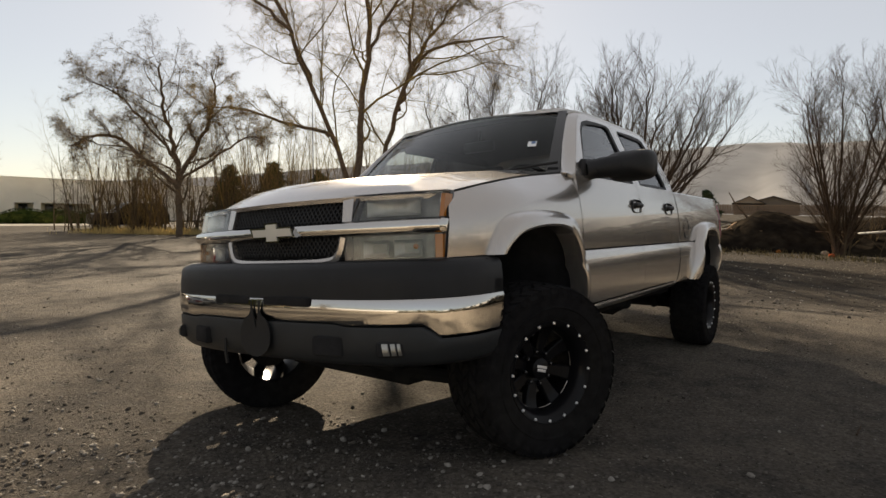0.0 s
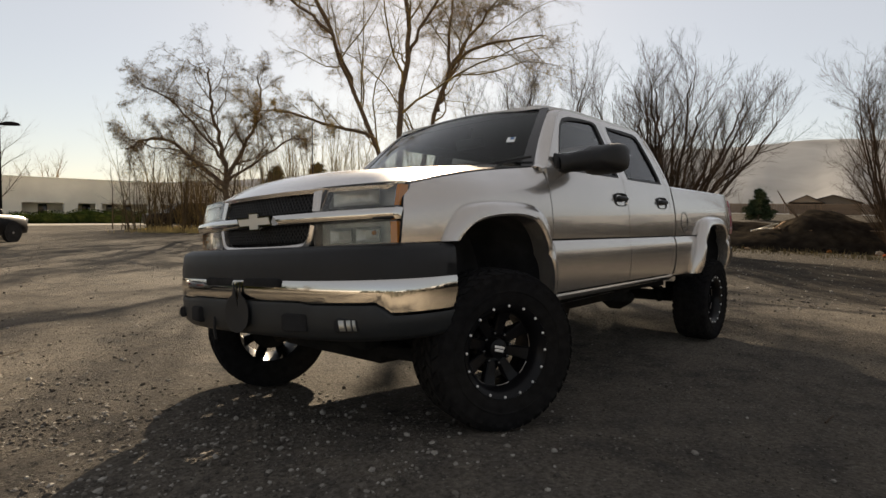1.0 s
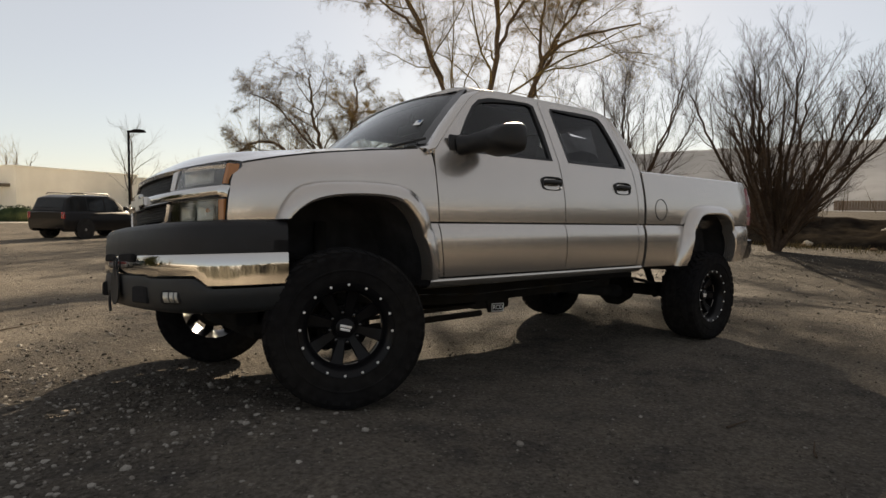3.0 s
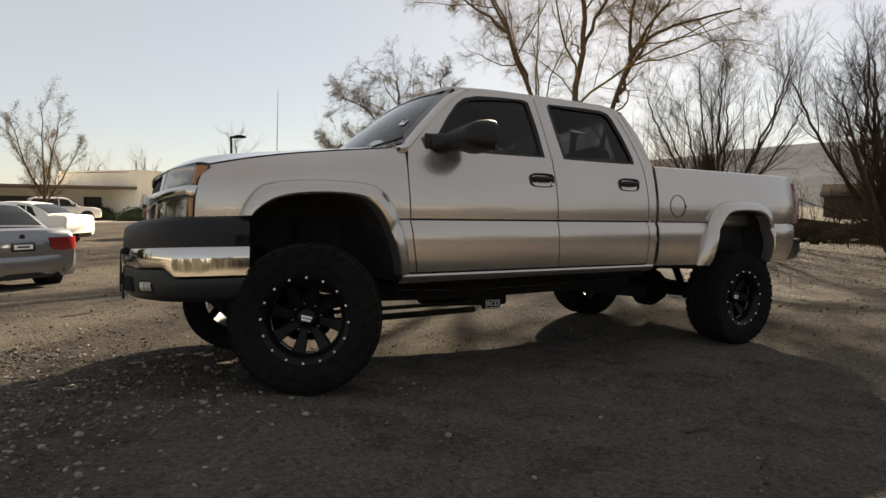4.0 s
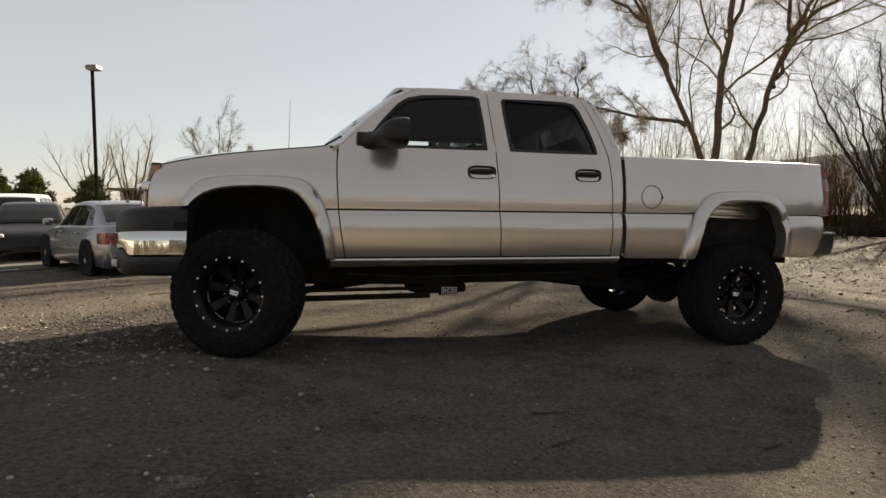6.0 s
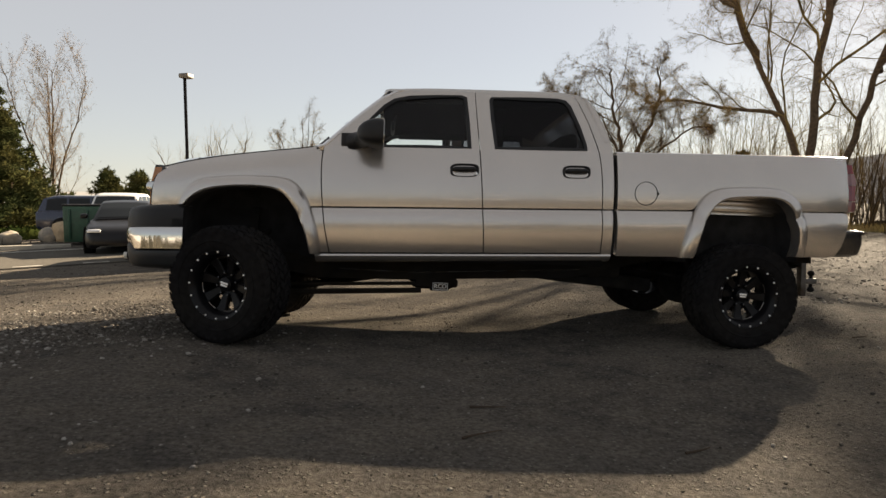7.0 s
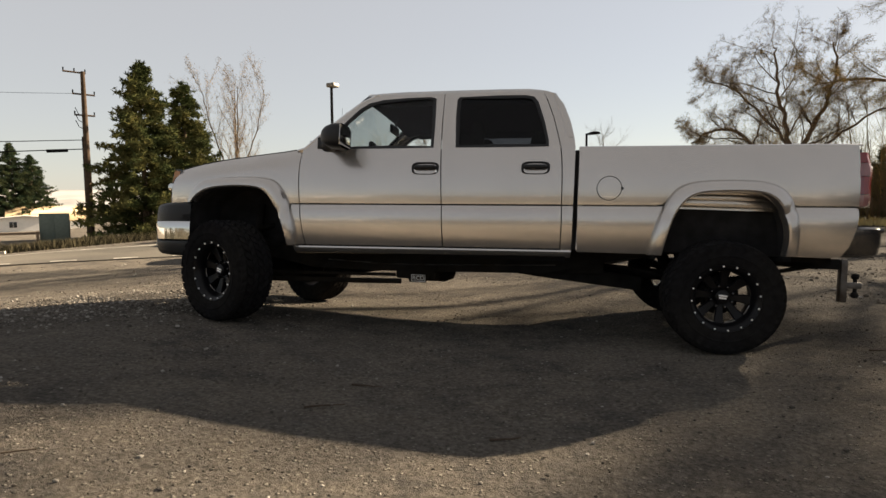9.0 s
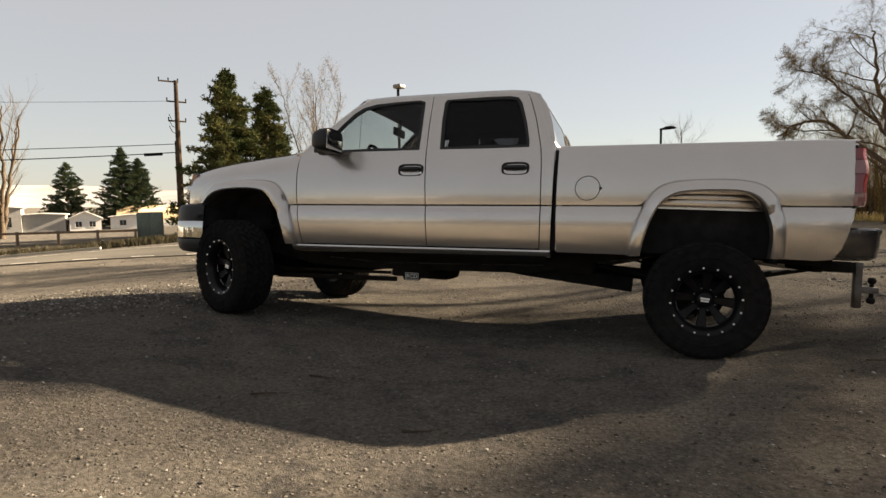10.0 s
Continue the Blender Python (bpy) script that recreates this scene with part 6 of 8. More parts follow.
leaf_mound("juniper", "low green juniper under the pines", [(-14.8, 23.0, 1.6, 1.0, 0.6), (-16.4, 22.4, 1.4, 1.0, 0.55)], 6, HEDGE)


# bare brown woods on the far side of the lot, behind the camera
rnd = random.Random(91)
woods = []
for k in range(26):
    a, r = radians(-172 + 6.6 * k), rnd.uniform(36, 46)
    woods.append((2 + r * math.cos(a), -5 + r * math.sin(a), rnd.uniform(2.6, 4.2), rnd.uniform(2.6, 4.2), rnd.uniform(2.6, 5.6)))
leaf_mound("far_woods", "brown bare woods closing the far side of the lot", woods, 12, material("brown woodland", (0.045, 0.042, 0.034), 0.9, vary=0.4, scale=0.6, second=(0.028, 0.027, 0.022), second_scale=0.2), 0.5, 30, "woods", "stuff")


def grass(name, label, area, count, seed, h=(0.15, 0.4), mat=DRY):
    rnd = random.Random(seed)
    v, f = [], []
    while len(f) < count:
        x, y = area(rnd)
        z = ground_height(x, y)
        a = rnd.uniform(0, math.tau)
        w, hh = rnd.uniform(0.01, 0.022), rnd.uniform(*h)
        lean = Vector((rnd.gauss(0, 0.35), rnd.gauss(0, 0.35), 1)) * hh
        c, e = Vector((x, y, z - 0.01)), Vector((math.cos(a), math.sin(a), 0)) * w
        k = len(v)
        v += [tuple(c - e), tuple(c + e), tuple(c + lean)]
        f.append((k, k + 1, k + 2))
    me = bpy.data.meshes.new(name)
    me.from_pydata(v, [], f)
    me.materials.append(mat)
    return tagged(new(name, me), label, "grass", "", "stuff")


def strip(x0, y0, x1, y1, half):
    tussocks = [(random.Random(int(x0 * 10) + k).random(), random.Random(int(y0 * 10) + k).gauss(0, half)) for k in range(26)]

    def pick(rnd):
        u, off = rnd.choice(tussocks)
        u = min(max(u + rnd.gauss(0, 0.03), 0), 1) if rnd.random() < 0.75 else rnd.random()
        if rnd.random() < 0.5:
            return x0 + (x1 - x0) * u + off + rnd.gauss(0, 0.25), y0 + (y1 - y0) * u + off + rnd.gauss(0, 0.25)
        return x0 + (x1 - x0) * u + rnd.gauss(0, half), y0 + (y1 - y0) * u + rnd.gauss(0, half)
    return pick


grass("dry_grass", "pale yellow dry grass along the edge of the lot", strip(13.0, 32.0, 27.0, 19.5, 0.8), 14000, 1, (0.15, 0.45))
grass("verge_grass", "dry brown weeds along the road", strip(-27, 6.0, -13.5, 17.5, 0.8), 14000, 2, (0.15, 0.45), material("brown weeds", (0.065, 0.056, 0.035), 0.9, vary=0.4, scale=2, second=(0.04, 0.037, 0.024)))
grass("mound_grass", "dry grass at the foot of the soil heap", strip(25.0, -7.5, 27.5, 11, 1.0), 1800, 3, (0.1, 0.3), material("dull dry grass", (0.15, 0.125, 0.07), 0.9, vary=0.35, scale=2, second=(0.09, 0.08, 0.045)))

# ---- buildings, road, soil, hills ----
STUCCO = material("off-white stucco", (0.80, 0.77, 0.69), 0.9, vary=0.06, scale=0.7, bump=0.2, bump_scale=60, second=(0.74, 0.71, 0.63), second_scale=0.25)
DARK_OPEN = material("dark doorway paint", (0.05, 0.048, 0.045), 0.7, vary=0.2)
ROOF_EDGE = material("brown roof edge", (0.16, 0.13, 0.10), 0.8, vary=0.2)
WINDOW_DARK = material("dark window glass", (0.02, 0.022, 0.025), 0.08)
ASPHALT = material("worn asphalt", (0.105, 0.098, 0.086), 0.85, vary=0.18, scale=30, bump=0.4, bump_scale=150, second=(0.078, 0.074, 0.067), second_scale=0.5)
LINE_PAINT = material("worn white road paint", (0.55, 0.53, 0.48), 0.8, vary=0.25, scale=6, second=(0.35, 0.33, 0.29), second_scale=3)
CONCRETE = material("pale concrete", (0.46, 0.43, 0.37), 0.9, vary=0.12, scale=4, bump=0.3, second=(0.38, 0.36, 0.31))
SOIL = material("dark turned soil", (0.016, 0.014, 0.012), 0.95, vary=0.4, scale=3, bump=0.9, bump_scale=14, second=(0.030, 0.025, 0.019), second_scale=0.8)
STONE = material("grey stone", (0.27, 0.25, 0.22), 0.9, vary=0.3, scale=6, bump=0.4, bump_scale=30, second=(0.36, 0.31, 0.24), second_scale=2)
POLE_BLACK = material("black lamp post paint", (0.012, 0.012, 0.013), 0.82, vary=0.15)
WOOD_POLE = material("weathered pole timber", (0.075, 0.056, 0.042), 0.9, vary=0.3, scale=5, bump=0.4, bump_scale=40)
WOOD = material("weathered boards", (0.19, 0.14, 0.10), 0.85, vary=0.25, scale=6, bump=0.3)


def frame_at(x, y, heading):
    """Pose on the ground; local x runs along heading (degrees from +x)."""
    return pose(x, y, ground_height(x, y), 0, 0, heading)


def facade(t, length, height, openings, depth, mat, recess=1.2, parapet=0.5):
    """Front wall along local x with openings (x0, x1, z0, z1), a body behind, a parapet band and recessed backs."""
    bm = bmesh.new()
    xs = sorted({0.0, length, *[o[0] for o in openings], *[o[1] for o in openings]})
    for a, b in zip(xs, xs[1:]):
        hole = next((o for o in openings if o[0] <= a and b <= o[1]), None)
        if hole:
            if hole[2] > 0:
                box(bm, (a, 0, -0.4), (b, 0.3, hole[2]))
            box(bm, (a, 0, hole[3]), (b, 0.3, height))
        else:
            box(bm, (a, 0, -0.4), (b, 0.3, height))
    box(bm, (0, recess + 0.3, -0.4), (length, depth, height - 0.05))
    for x in (0, length - 0.3):
        box(bm, (x + 0.001, 0.3, -0.4), (x + 0.299, recess + 0.3, height))
    box(bm, (0, 0.3, height - 0.35), (length, recess + 0.3, height - 0.1))
    part("wall", bm, mat, t)
    bm = bmesh.new()
    box(bm, (-0.06, -0.06, height), (length + 0.06, depth, height + 0.12), 0.02)
    part("parapet", bm, mat, t, "plain parapet cap")


# white office building with recessed windows
office = thing("office_building", "long low off-white stucco building with recessed windows", "building", frame_at(11.4, 57.0, 0))
facade(office, 34, 3.65, [(2.0, 5.2, 0, 1.55), (6.3, 7.8, 0, 1.55), (8.3, 12.5, 0, 1.55), (14, 19, 0, 1.55)], 16, STUCCO)
for x in (3.6, 7.1, 9.2, 10.8):
    bm = bmesh.new()
    box(bm, (x, 1.44, 0.0), (x + 0.7, 1.495, 1.45), 0.01)
    part("window", bm, WINDOW_DARK, office, "dark narrow window")
side_wing = thing("warehouse_wall", "tall blank off-white stucco wall of the building", "building", frame_at(1.8, 49.5, 38.0))
facade(side_wing, 12.2, 3.9, [], 10, STUCCO)
# lower loading wing
dock = thing("loading_wing", "low off-white loading wing with a dark roller door and deep eave", "building", frame_at(-14.0, 52.5, 0.0))
facade(dock, 15.5, 2.9, [(4.0, 8.4, 0, 2.1), (11.7, 13.6, 0, 2.1), (14.4, 15.4, 0, 2.0)], 5, STUCCO, 0.8)
bm = bmesh.new()
box(bm, (-0.3, -2.6, 2.72), (15.8, -0.07, 2.95), 0.02)
part("eave", bm, ROOF_EDGE, dock, "brown overhanging roof edge")
for a, b, z1 in ((4.0, 8.4, 2.1), (11.7, 13.6, 2.1), (14.4, 15.4, 2.0)):
    bm = bmesh.new()
    box(bm, (a + 0.02, 0.63, 0), (b - 0.02, 0.66, z1 - 0.01))
    door = part("roller_door", bm, DARK_OPEN, dock, "dark slatted roller door")
    for k in range(9):
        bm = bmesh.new()
        box(bm, (a + 0.03, 0.6, z1 * k / 9), (b - 0.03, 0.627, z1 * (k + 1) / 9 - 0.015), 0.006)
        part("slat", bm, DARK_OPEN, door)


def small_house(x, y, heading, w, d, h, roof_h, wall, roof_mat, label, windows):
    t = thing("house", label, "house", frame_at(x, y, heading))
    bm = bmesh.new()
    box(bm, (-w / 2, -d / 2, -0.3), (w / 2, d / 2, h))
    a = [bm.verts.new(p) for p in ((-w / 2, -d / 2, h), (w / 2, -d / 2, h), (0, -d / 2, h + roof_h))]
    bm.faces.new(a)
    a = [bm.verts.new(p) for p in ((-w / 2, d / 2, h), (w / 2, d / 2, h), (0, d / 2, h + roof_h))]
    bm.faces.new(a)
    part("wall", bm, wall, t)
    bm = bmesh.new()
    o = 0.35
    for s in (-1, 1):
        k = roof_h / (w / 2)
        sheet(bm, [[(s * (w / 2 + o), -d / 2 - o, h - o * k), (s * (w / 2 + o), d / 2 + o, h - o * k)], [(0, -d / 2 - o, h + roof_h), (0, d / 2 + o, h + roof_h)]], (0, 0, 0.12))
    part("roof", bm, roof_mat, t, "pitched roof")
    for wx, wz, ww, wh in windows:
        bm = bmesh.new()
        box(bm, (wx - ww / 2, -d / 2 - 0.03, wz), (wx + ww / 2, -d / 2 + 0.05, wz + wh), 0.01)
        win = part("window", bm, WINDOW_DARK, t, "dark window")
        bm = bmesh.new()
        for lo, hi in (((-ww / 2 - 0.08, wz - 0.08), (ww / 2 + 0.08, wz)), ((-ww / 2 - 0.08, wz + wh), (ww / 2 + 0.08, wz + wh + 0.08)), ((-ww / 2 - 0.08, wz), (-ww / 2, wz + wh)), ((ww / 2, wz), (ww / 2 + 0.08, wz + wh)), ((-0.02, wz), (0.02, wz + wh))):
            box(bm, (wx + lo[0], -d / 2 - 0.06, lo[1]), (wx + hi[0], -d / 2 - 0.032, hi[1]))
        part("frame", bm, wall, win)
    return t


WHITE_WALL = material("white painted siding", (0.70, 0.69, 0.66), 0.8, vary=0.06, scale=2)
GREY_WALL = material("grey siding", (0.33, 0.32, 0.30), 0.8, vary=0.08, scale=2)
TAN_ROOF = material("tan shingles", (0.30, 0.235, 0.15), 0.9, vary=0.12, scale=6)
DARK_ROOF = material("dark shingles", (0.06, 0.055, 0.05), 0.9, vary=0.2, scale=6)
PALE_ROOF = material("pale shingles", (0.42, 0.41, 0.39), 0.9, vary=0.1)
small_house(-94.6, 64.0, 49, 7.0, 6.0, 4.0, 0.3, GREY_WALL, GREY_WALL, "grey flat-roofed building below the road", [(1.6, 1.0, 1.2, 1.6)])
small_house(-90.8, 69.0, 47, 6.6, 6.0, 2.8, 0.2, GREY_WALL, PALE_ROOF, "low pale grey flat-roofed building below the road", [])
small_house(-87.0, 73.7, 49, 4.6, 7.0, 2.1, 1.1, WHITE_WALL, PALE_ROOF, "small white gabled house below the road", [(-1.0, 0.7, 0.9, 0.9), (1.0, 0.7, 0.9, 0.9)])
small_house(-81.9, 78.9, 45, 6.8, 6.0, 2.1, 0.3, WHITE_WALL, GREY_WALL, "low white flat-roofed building below the road", [(-1.5, 0.7, 1.0, 0.9)])
small_house(-84.9, 87.2, 134, 9.0, 12.0, 1.6, 2.3, WHITE_WALL, TAN_ROOF, "long white house with a tan roof below the road", [])
# the beige siding colour is darkened to carry the shade of backlit walls
h = small_house(121.0, 12.0, -80, 8.0, 11.0, 1.9, 1.2, material("beige siding darkened for shade", (0.17, 0.145, 0.115), 0.85, vary=0.08), DARK_ROOF, "beige house with shade-darkened walls and a dark roof behind a fence", [(-2.0, 0.7, 1.6, 0.9)])
h.location.z += 0.2
small_house(114.0, 14.6, -82, 4.6, 7.0, 2.0, 1.1, material("pale beige siding darkened for shade", (0.24, 0.21, 0.17), 0.85, vary=0.08), DARK_ROOF, "pale gabled house front behind a fence", [(0.0, 0.7, 1.4, 0.9)]).location.z += 0.0

small_house(69.5, 26.5, 26, 7.0, 11.0, 1.9, 1.2, material("dun siding", (0.085, 0.075, 0.062), 0.85, vary=0.1), DARK_ROOF, "low dun house with a dark roof beyond the field", [(-1.5, 0.7, 1.4, 1.0)])
# fence before the house
fence = thing("board_fence", "brown weathered board fence along the field", "fence", frame_at(100.0, -8.0, 84))
fence.location.z += 0.2
plank = bmesh.new()
box(plank, (0.0, -0.012, 0.0), (0.17, 0.012, 1.5), 0.008)
plank = finish("board", plank, WOOD)
for k in range(200):
    o = new("board", plank)
    o.parent = fence
    o.matrix_basis = pose(k * 0.19, 0.01 * math.sin(k * 2.3), -0.1 + 0.02 * math.sin(k * 1.7), 0, 0.5 * math.sin(k * 3.1), 0)

# paved strip with its lines
ROAD_A, ROAD_B = Vector((-40.5, -14.3)), Vector((6.0, 20.6))


def road_strip(name, off0, off1, z, mat, label, parent=None, s0=0.0, s1=1.0, n=60):
    d = (ROAD_B - ROAD_A).normalized()
    nrm = Vector((-d.y, d.x))
    rows = []
    for o in np.linspace(off0, off1, max(2, int(abs(off1 - off0) / 0.4) + 1)):
        row = []
        for u in np.linspace(s0, s1, n):
            p = ROAD_A.lerp(ROAD_B, u) + nrm * float(o)
            row.append((p.x, p.y, ground_height(p.x, p.y) + z))
        rows.append(row)
    bm = bmesh.new()
    sheet(bm, rows, (0, 0, -0.08))
    return part(name, bm, mat, parent, label)


road = tagged(road_strip("road", -2.9, 2.9, 0.03, ASPHALT, "", None, 0.0, 0.76), "worn grey asphalt road beside the lot", "road", "", "structure")
road_strip("edge_line", 1.9, 2.02, 0.036, LINE_PAINT, "worn white edge line", road, 0.0, 0.745)
for k in range(20):
    s = 0.30 + k * 0.022
    road_strip("dash_line", -2.75, -2.66, 0.036, LINE_PAINT, "worn white dash", road, s, s + 0.009, 4)
kerb = tagged(road_strip("kerb", 3.4, 3.6, 0.14, CONCRETE, "", None, 0.0, 0.62), "pale concrete kerb along the road", "kerb", "", "structure")
# pale concrete apron before the building
bm = bmesh.new()
rows = [[(x, y, ground_height(x, y) + 0.03) for x in np.linspace(-4, 24, 20)] for y in (43.0, 45.0, 47.0)]
sheet(bm, rows, (0, 0, -0.1))
tagged(part("apron", bm, CONCRETE), "pale concrete apron before the building", "pavement", "", "structure")
for x, y, a, w in ((-9.2, 13.2, 25, 2.2), (-6.9, 13.9, 20, 1.6), (-4.6, 15.2, 20, 1.8)):
    t = thing("kerb_stone", "pale concrete parking kerb on the lot", "kerb", frame_at(x, y, a), "parking kerbs")
    bm = bmesh.new()
    box(bm, (-w / 2, -0.09, -0.02), (w / 2, 0.09, 0.14), 0.03)
    part("block", bm, CONCRETE, t)


def rock(name, label, x, y, size, seed, mat=STONE, flat=0.7):
    rnd = random.Random(seed)
    bm = bmesh.new()
    bmesh.ops.create_icosphere(bm, subdivisions=3, radius=1)
    o = Vector((rnd.uniform(0, 50), rnd.uniform(0, 50), 0))
    for v in bm.verts:
        v.co *= 1 + 0.35 * noise.noise(v.co * 1.1 + o) + 0.10 * noise.noise(v.co * 3 + o)
        v.co = Vector((v.co.x * size, v.co.y * size * 0.8, v.co.z * size * flat))
    ob = part(name, bm, mat, None, "", pose(x, y, ground_height(x, y) + size * flat * 0.55, 0, 0, rnd.uniform(0, 360)), 60)
    return tagged(ob, label, "rock")


rock("boulder", "tan landscape boulder beside the road", -10.0, 17.2, 0.62, 1, material("tan stone", (0.42, 0.33, 0.22), 0.9, vary=0.2, bump=0.4, bump_scale=20), 0.75)
rock("boulder", "grey landscape boulder beside the road", -12.2, 17.4, 0.5, 2, STONE, 0.6)
rock("boulder", "dark landscape boulder beside the road", -11.0, 17.9, 0.42, 3, STONE, 0.8)
rock("boulder", "small tan boulder on the lot", -3.2, 24.5, 0.4, 4, STONE, 0.8)

# dark soil heap with rubble
bm = bmesh.new()
rows = []
for u in np.linspace(0, 1, 90):
    y = -16 + 42 * u
    row = []
    for w in np.linspace(-1, 1, 26):
        x = 32.5 - 0.12 * (y - 3) + w * 4.2 + 0.6 * noise.noise((y * 0.3, 7, 0))
        h = 2.15 * max(0, 1 - w * w) ** 0.8 * (0.66 + 0.34 * smooth(9, 3, y)) * (0.62 + 0.5 * noise.noise((y * 0.28, 1, w))) * smooth(-16, -13, y) * smooth(26, 22, y)
        h += (0.22 * noise.noise((x * 1.1, y * 1.1, 0)) + 0.08 * noise.noise((x * 3.5, y * 3.5, 0))) * max(0, 1 - w * w)
        row.append((x, y, ground_height(x, y) + max(h, -0.05) - 0.03))
    rows.append(row)
sheet(bm, rows, None)
tagged(part("soil_heap", bm, SOIL, None, "", None, 60), "long heap of dark turned soil at the edge of the lot", "soil", "", "structure")
rnd = random.Random(4)
RUBBLE = (STONE, SOIL, WOOD, CONCRETE)
for k in range(34):
    y = rnd.uniform(-8, 12)
    x = 28.0 - 0.12 * (y - 3) + rnd.gauss(0, 0.7)
    rock("rubble", "broken lump of rubble by the soil heap", x, y, rnd.uniform(0.08, 0.30), 100 + k, RUBBLE[k % 4 if k % 3 else 1], 0.6)
for k in range(10):
    y = rnd.uniform(-6, 4)
    t = thing("plank", "loose weathered plank on the soil heap", "plank", pose(30.6 + rnd.gauss(0, 0.6), y, ground_height(30, y) + 0.95 + rnd.uniform(0, 0.15), rnd.gauss(0, 8), rnd.gauss(0, 12), rnd.uniform(0, 180)))
    bm = bmesh.new()
    box(bm, (-rnd.uniform(0.5, 1.1), -0.08, -0.02), (rnd.uniform(0.5, 1.1), 0.08, 0.02), 0.005)
    part("board", bm, WOOD if k % 2 else WHITE_WALL, t)
rock("orange_debris", "crumpled orange-red debris by the brush", 27.2, -1.2, 0.15, 55, material("orange plastic", (0.22, 0.05, 0.02), 0.9, vary=0.3), 0.6)
rock("orange_debris", "crumpled orange debris by the brush", 28.5, 0.9, 0.13, 56, material("rust orange", (0.24, 0.10, 0.03), 0.9, vary=0.3), 0.7)
# dead branch sticking out of the heap
bm = bmesh.new()
tube(bm, [(0, 0, -0.3), (0.1, 0.3, 0.6), (0.15, 0.9, 1.3), (0.2, 1.25, 1.9)], [0.07, 0.06, 0.045, 0.02], 7)
tagged(part("dead_branch", bm, BARK, None, "", pose(32.0, 2.5, ground_height(32.0, 2.5) + 1.0)), "dead branch sticking out of the soil heap", "branch")


# hills round the horizon
def hill_height(az):
    keys = ((-180, 1.5), (-120, 2.5), (-60, 5.0), (-20, 6.0), (8, 6.35), (14, 6.05), (25, 5.65), (33, 5.15), (45, 4.0), (60, 2.4), (80, 1.2), (100, 0.7), (120, 0.8), (133, 0.95), (140, 1.45), (150, 1.2), (180, 1.5))
    return float(np.interp(az, [k[0] for k in keys], [k[1] for k in keys]))


rows = []
for k, r in enumerate((420, 520, 620, 720, 820, 900, 980, 1040, 1100)):
    u = k / 8
    row = []
    for az in np.linspace(-180, 180, 361)[:-1]:
        a = radians(az)
        top = math.tan(radians(hill_height(az))) * 1040
        ridge = 0.10 * noise.noise((math.cos(a) * 16, math.sin(a) * 16, u * 3)) + 0.06 * noise.noise((math.cos(a) * 45, math.sin(a) * 45, u * 6))
        z = -8 + (top + 8) * (smooth(0, 0.93, u) + (ridge if 0 < k < 8 else 0) * (0.35 if k > 6 else 1))
        row.append((r * math.cos(a), r * math.sin(a), z))
    rows.append(row)
bm = bmesh.new()
sheet(bm, rows, None, closed=True)
# distance haze is put into the hill colour as pale grey
HILL = material("haze-paled grass hills", (0.29, 0.287, 0.285), 0.95, vary=0.10, scale=0.02, second=(0.23, 0.229, 0.226), second_scale=0.006)
tagged(part("hills", bm, HILL, None, "", None, 180), "dry rolling hills on the horizon, paled and greyed for haze", "hills", "", "structure")


# lamp posts
def lamp_post(x, y, top, heading, flat):
    t = thing("street_lamp", "tall black parking lot lamp with a flat head", "street lamp", frame_at(x, y, heading), "parking lot lamps")
    h = top - ground_height(x, y)
    bm = bmesh.new()
    box(bm, (-0.045, -0.045, 0.1), (0.045, 0.045, h), 0.01)
    part("pole", bm, POLE_BLACK, t)
    bm = bmesh.new()
    lathe(bm, [(0.0005, 0.22), (0.22, 0.22), (0.24, 0.18), (0.24, -0.1)], 20, pose(0, 0, 0, 90, 0, 0))
    part("footing", bm, CONCRETE, t, "round concrete footing")
    bm = bmesh.new()
    if flat:
        rows = []
        for x0, w, z0, z1 in ((-0.05, 0.05, -0.05, 0.04), (0.12, 0.08, -0.04, 0.06), (0.25, 0.18, -0.03, 0.11), (0.50, 0.20, -0.02, 0.12), (0.66, 0.16, -0.01, 0.09), (0.72, 0.10, 0.0, 0.04)):
            rows.append([(x0, -w, z0 + h), (x0, -w, z1 * 0.7 + h), (x0, -w * 0.5, z1 + h), (x0, w * 0.5, z1 + h), (x0, w, z1 * 0.7 + h), (x0, w, z0 + h)])
        sheet(bm, rows, None, closed=True)
        bm.faces.new([v for v in bm.verts][-6:])
    else:
        box(bm, (-0.14, -0.20, h - 0.02), (0.27, 0.20, h + 0.16), 0.05, None, 3)
    part("lamp_head", bm, POLE_BLACK if flat else material("bronze lamp head", (0.11, 0.095, 0.075), 0.5, vary=0.15), t, "lamp head")


lamp_post(-6.4, 19.0, 5.72, -20, False)
lamp_post(4.65, 26.8, 4.28, -25, True)


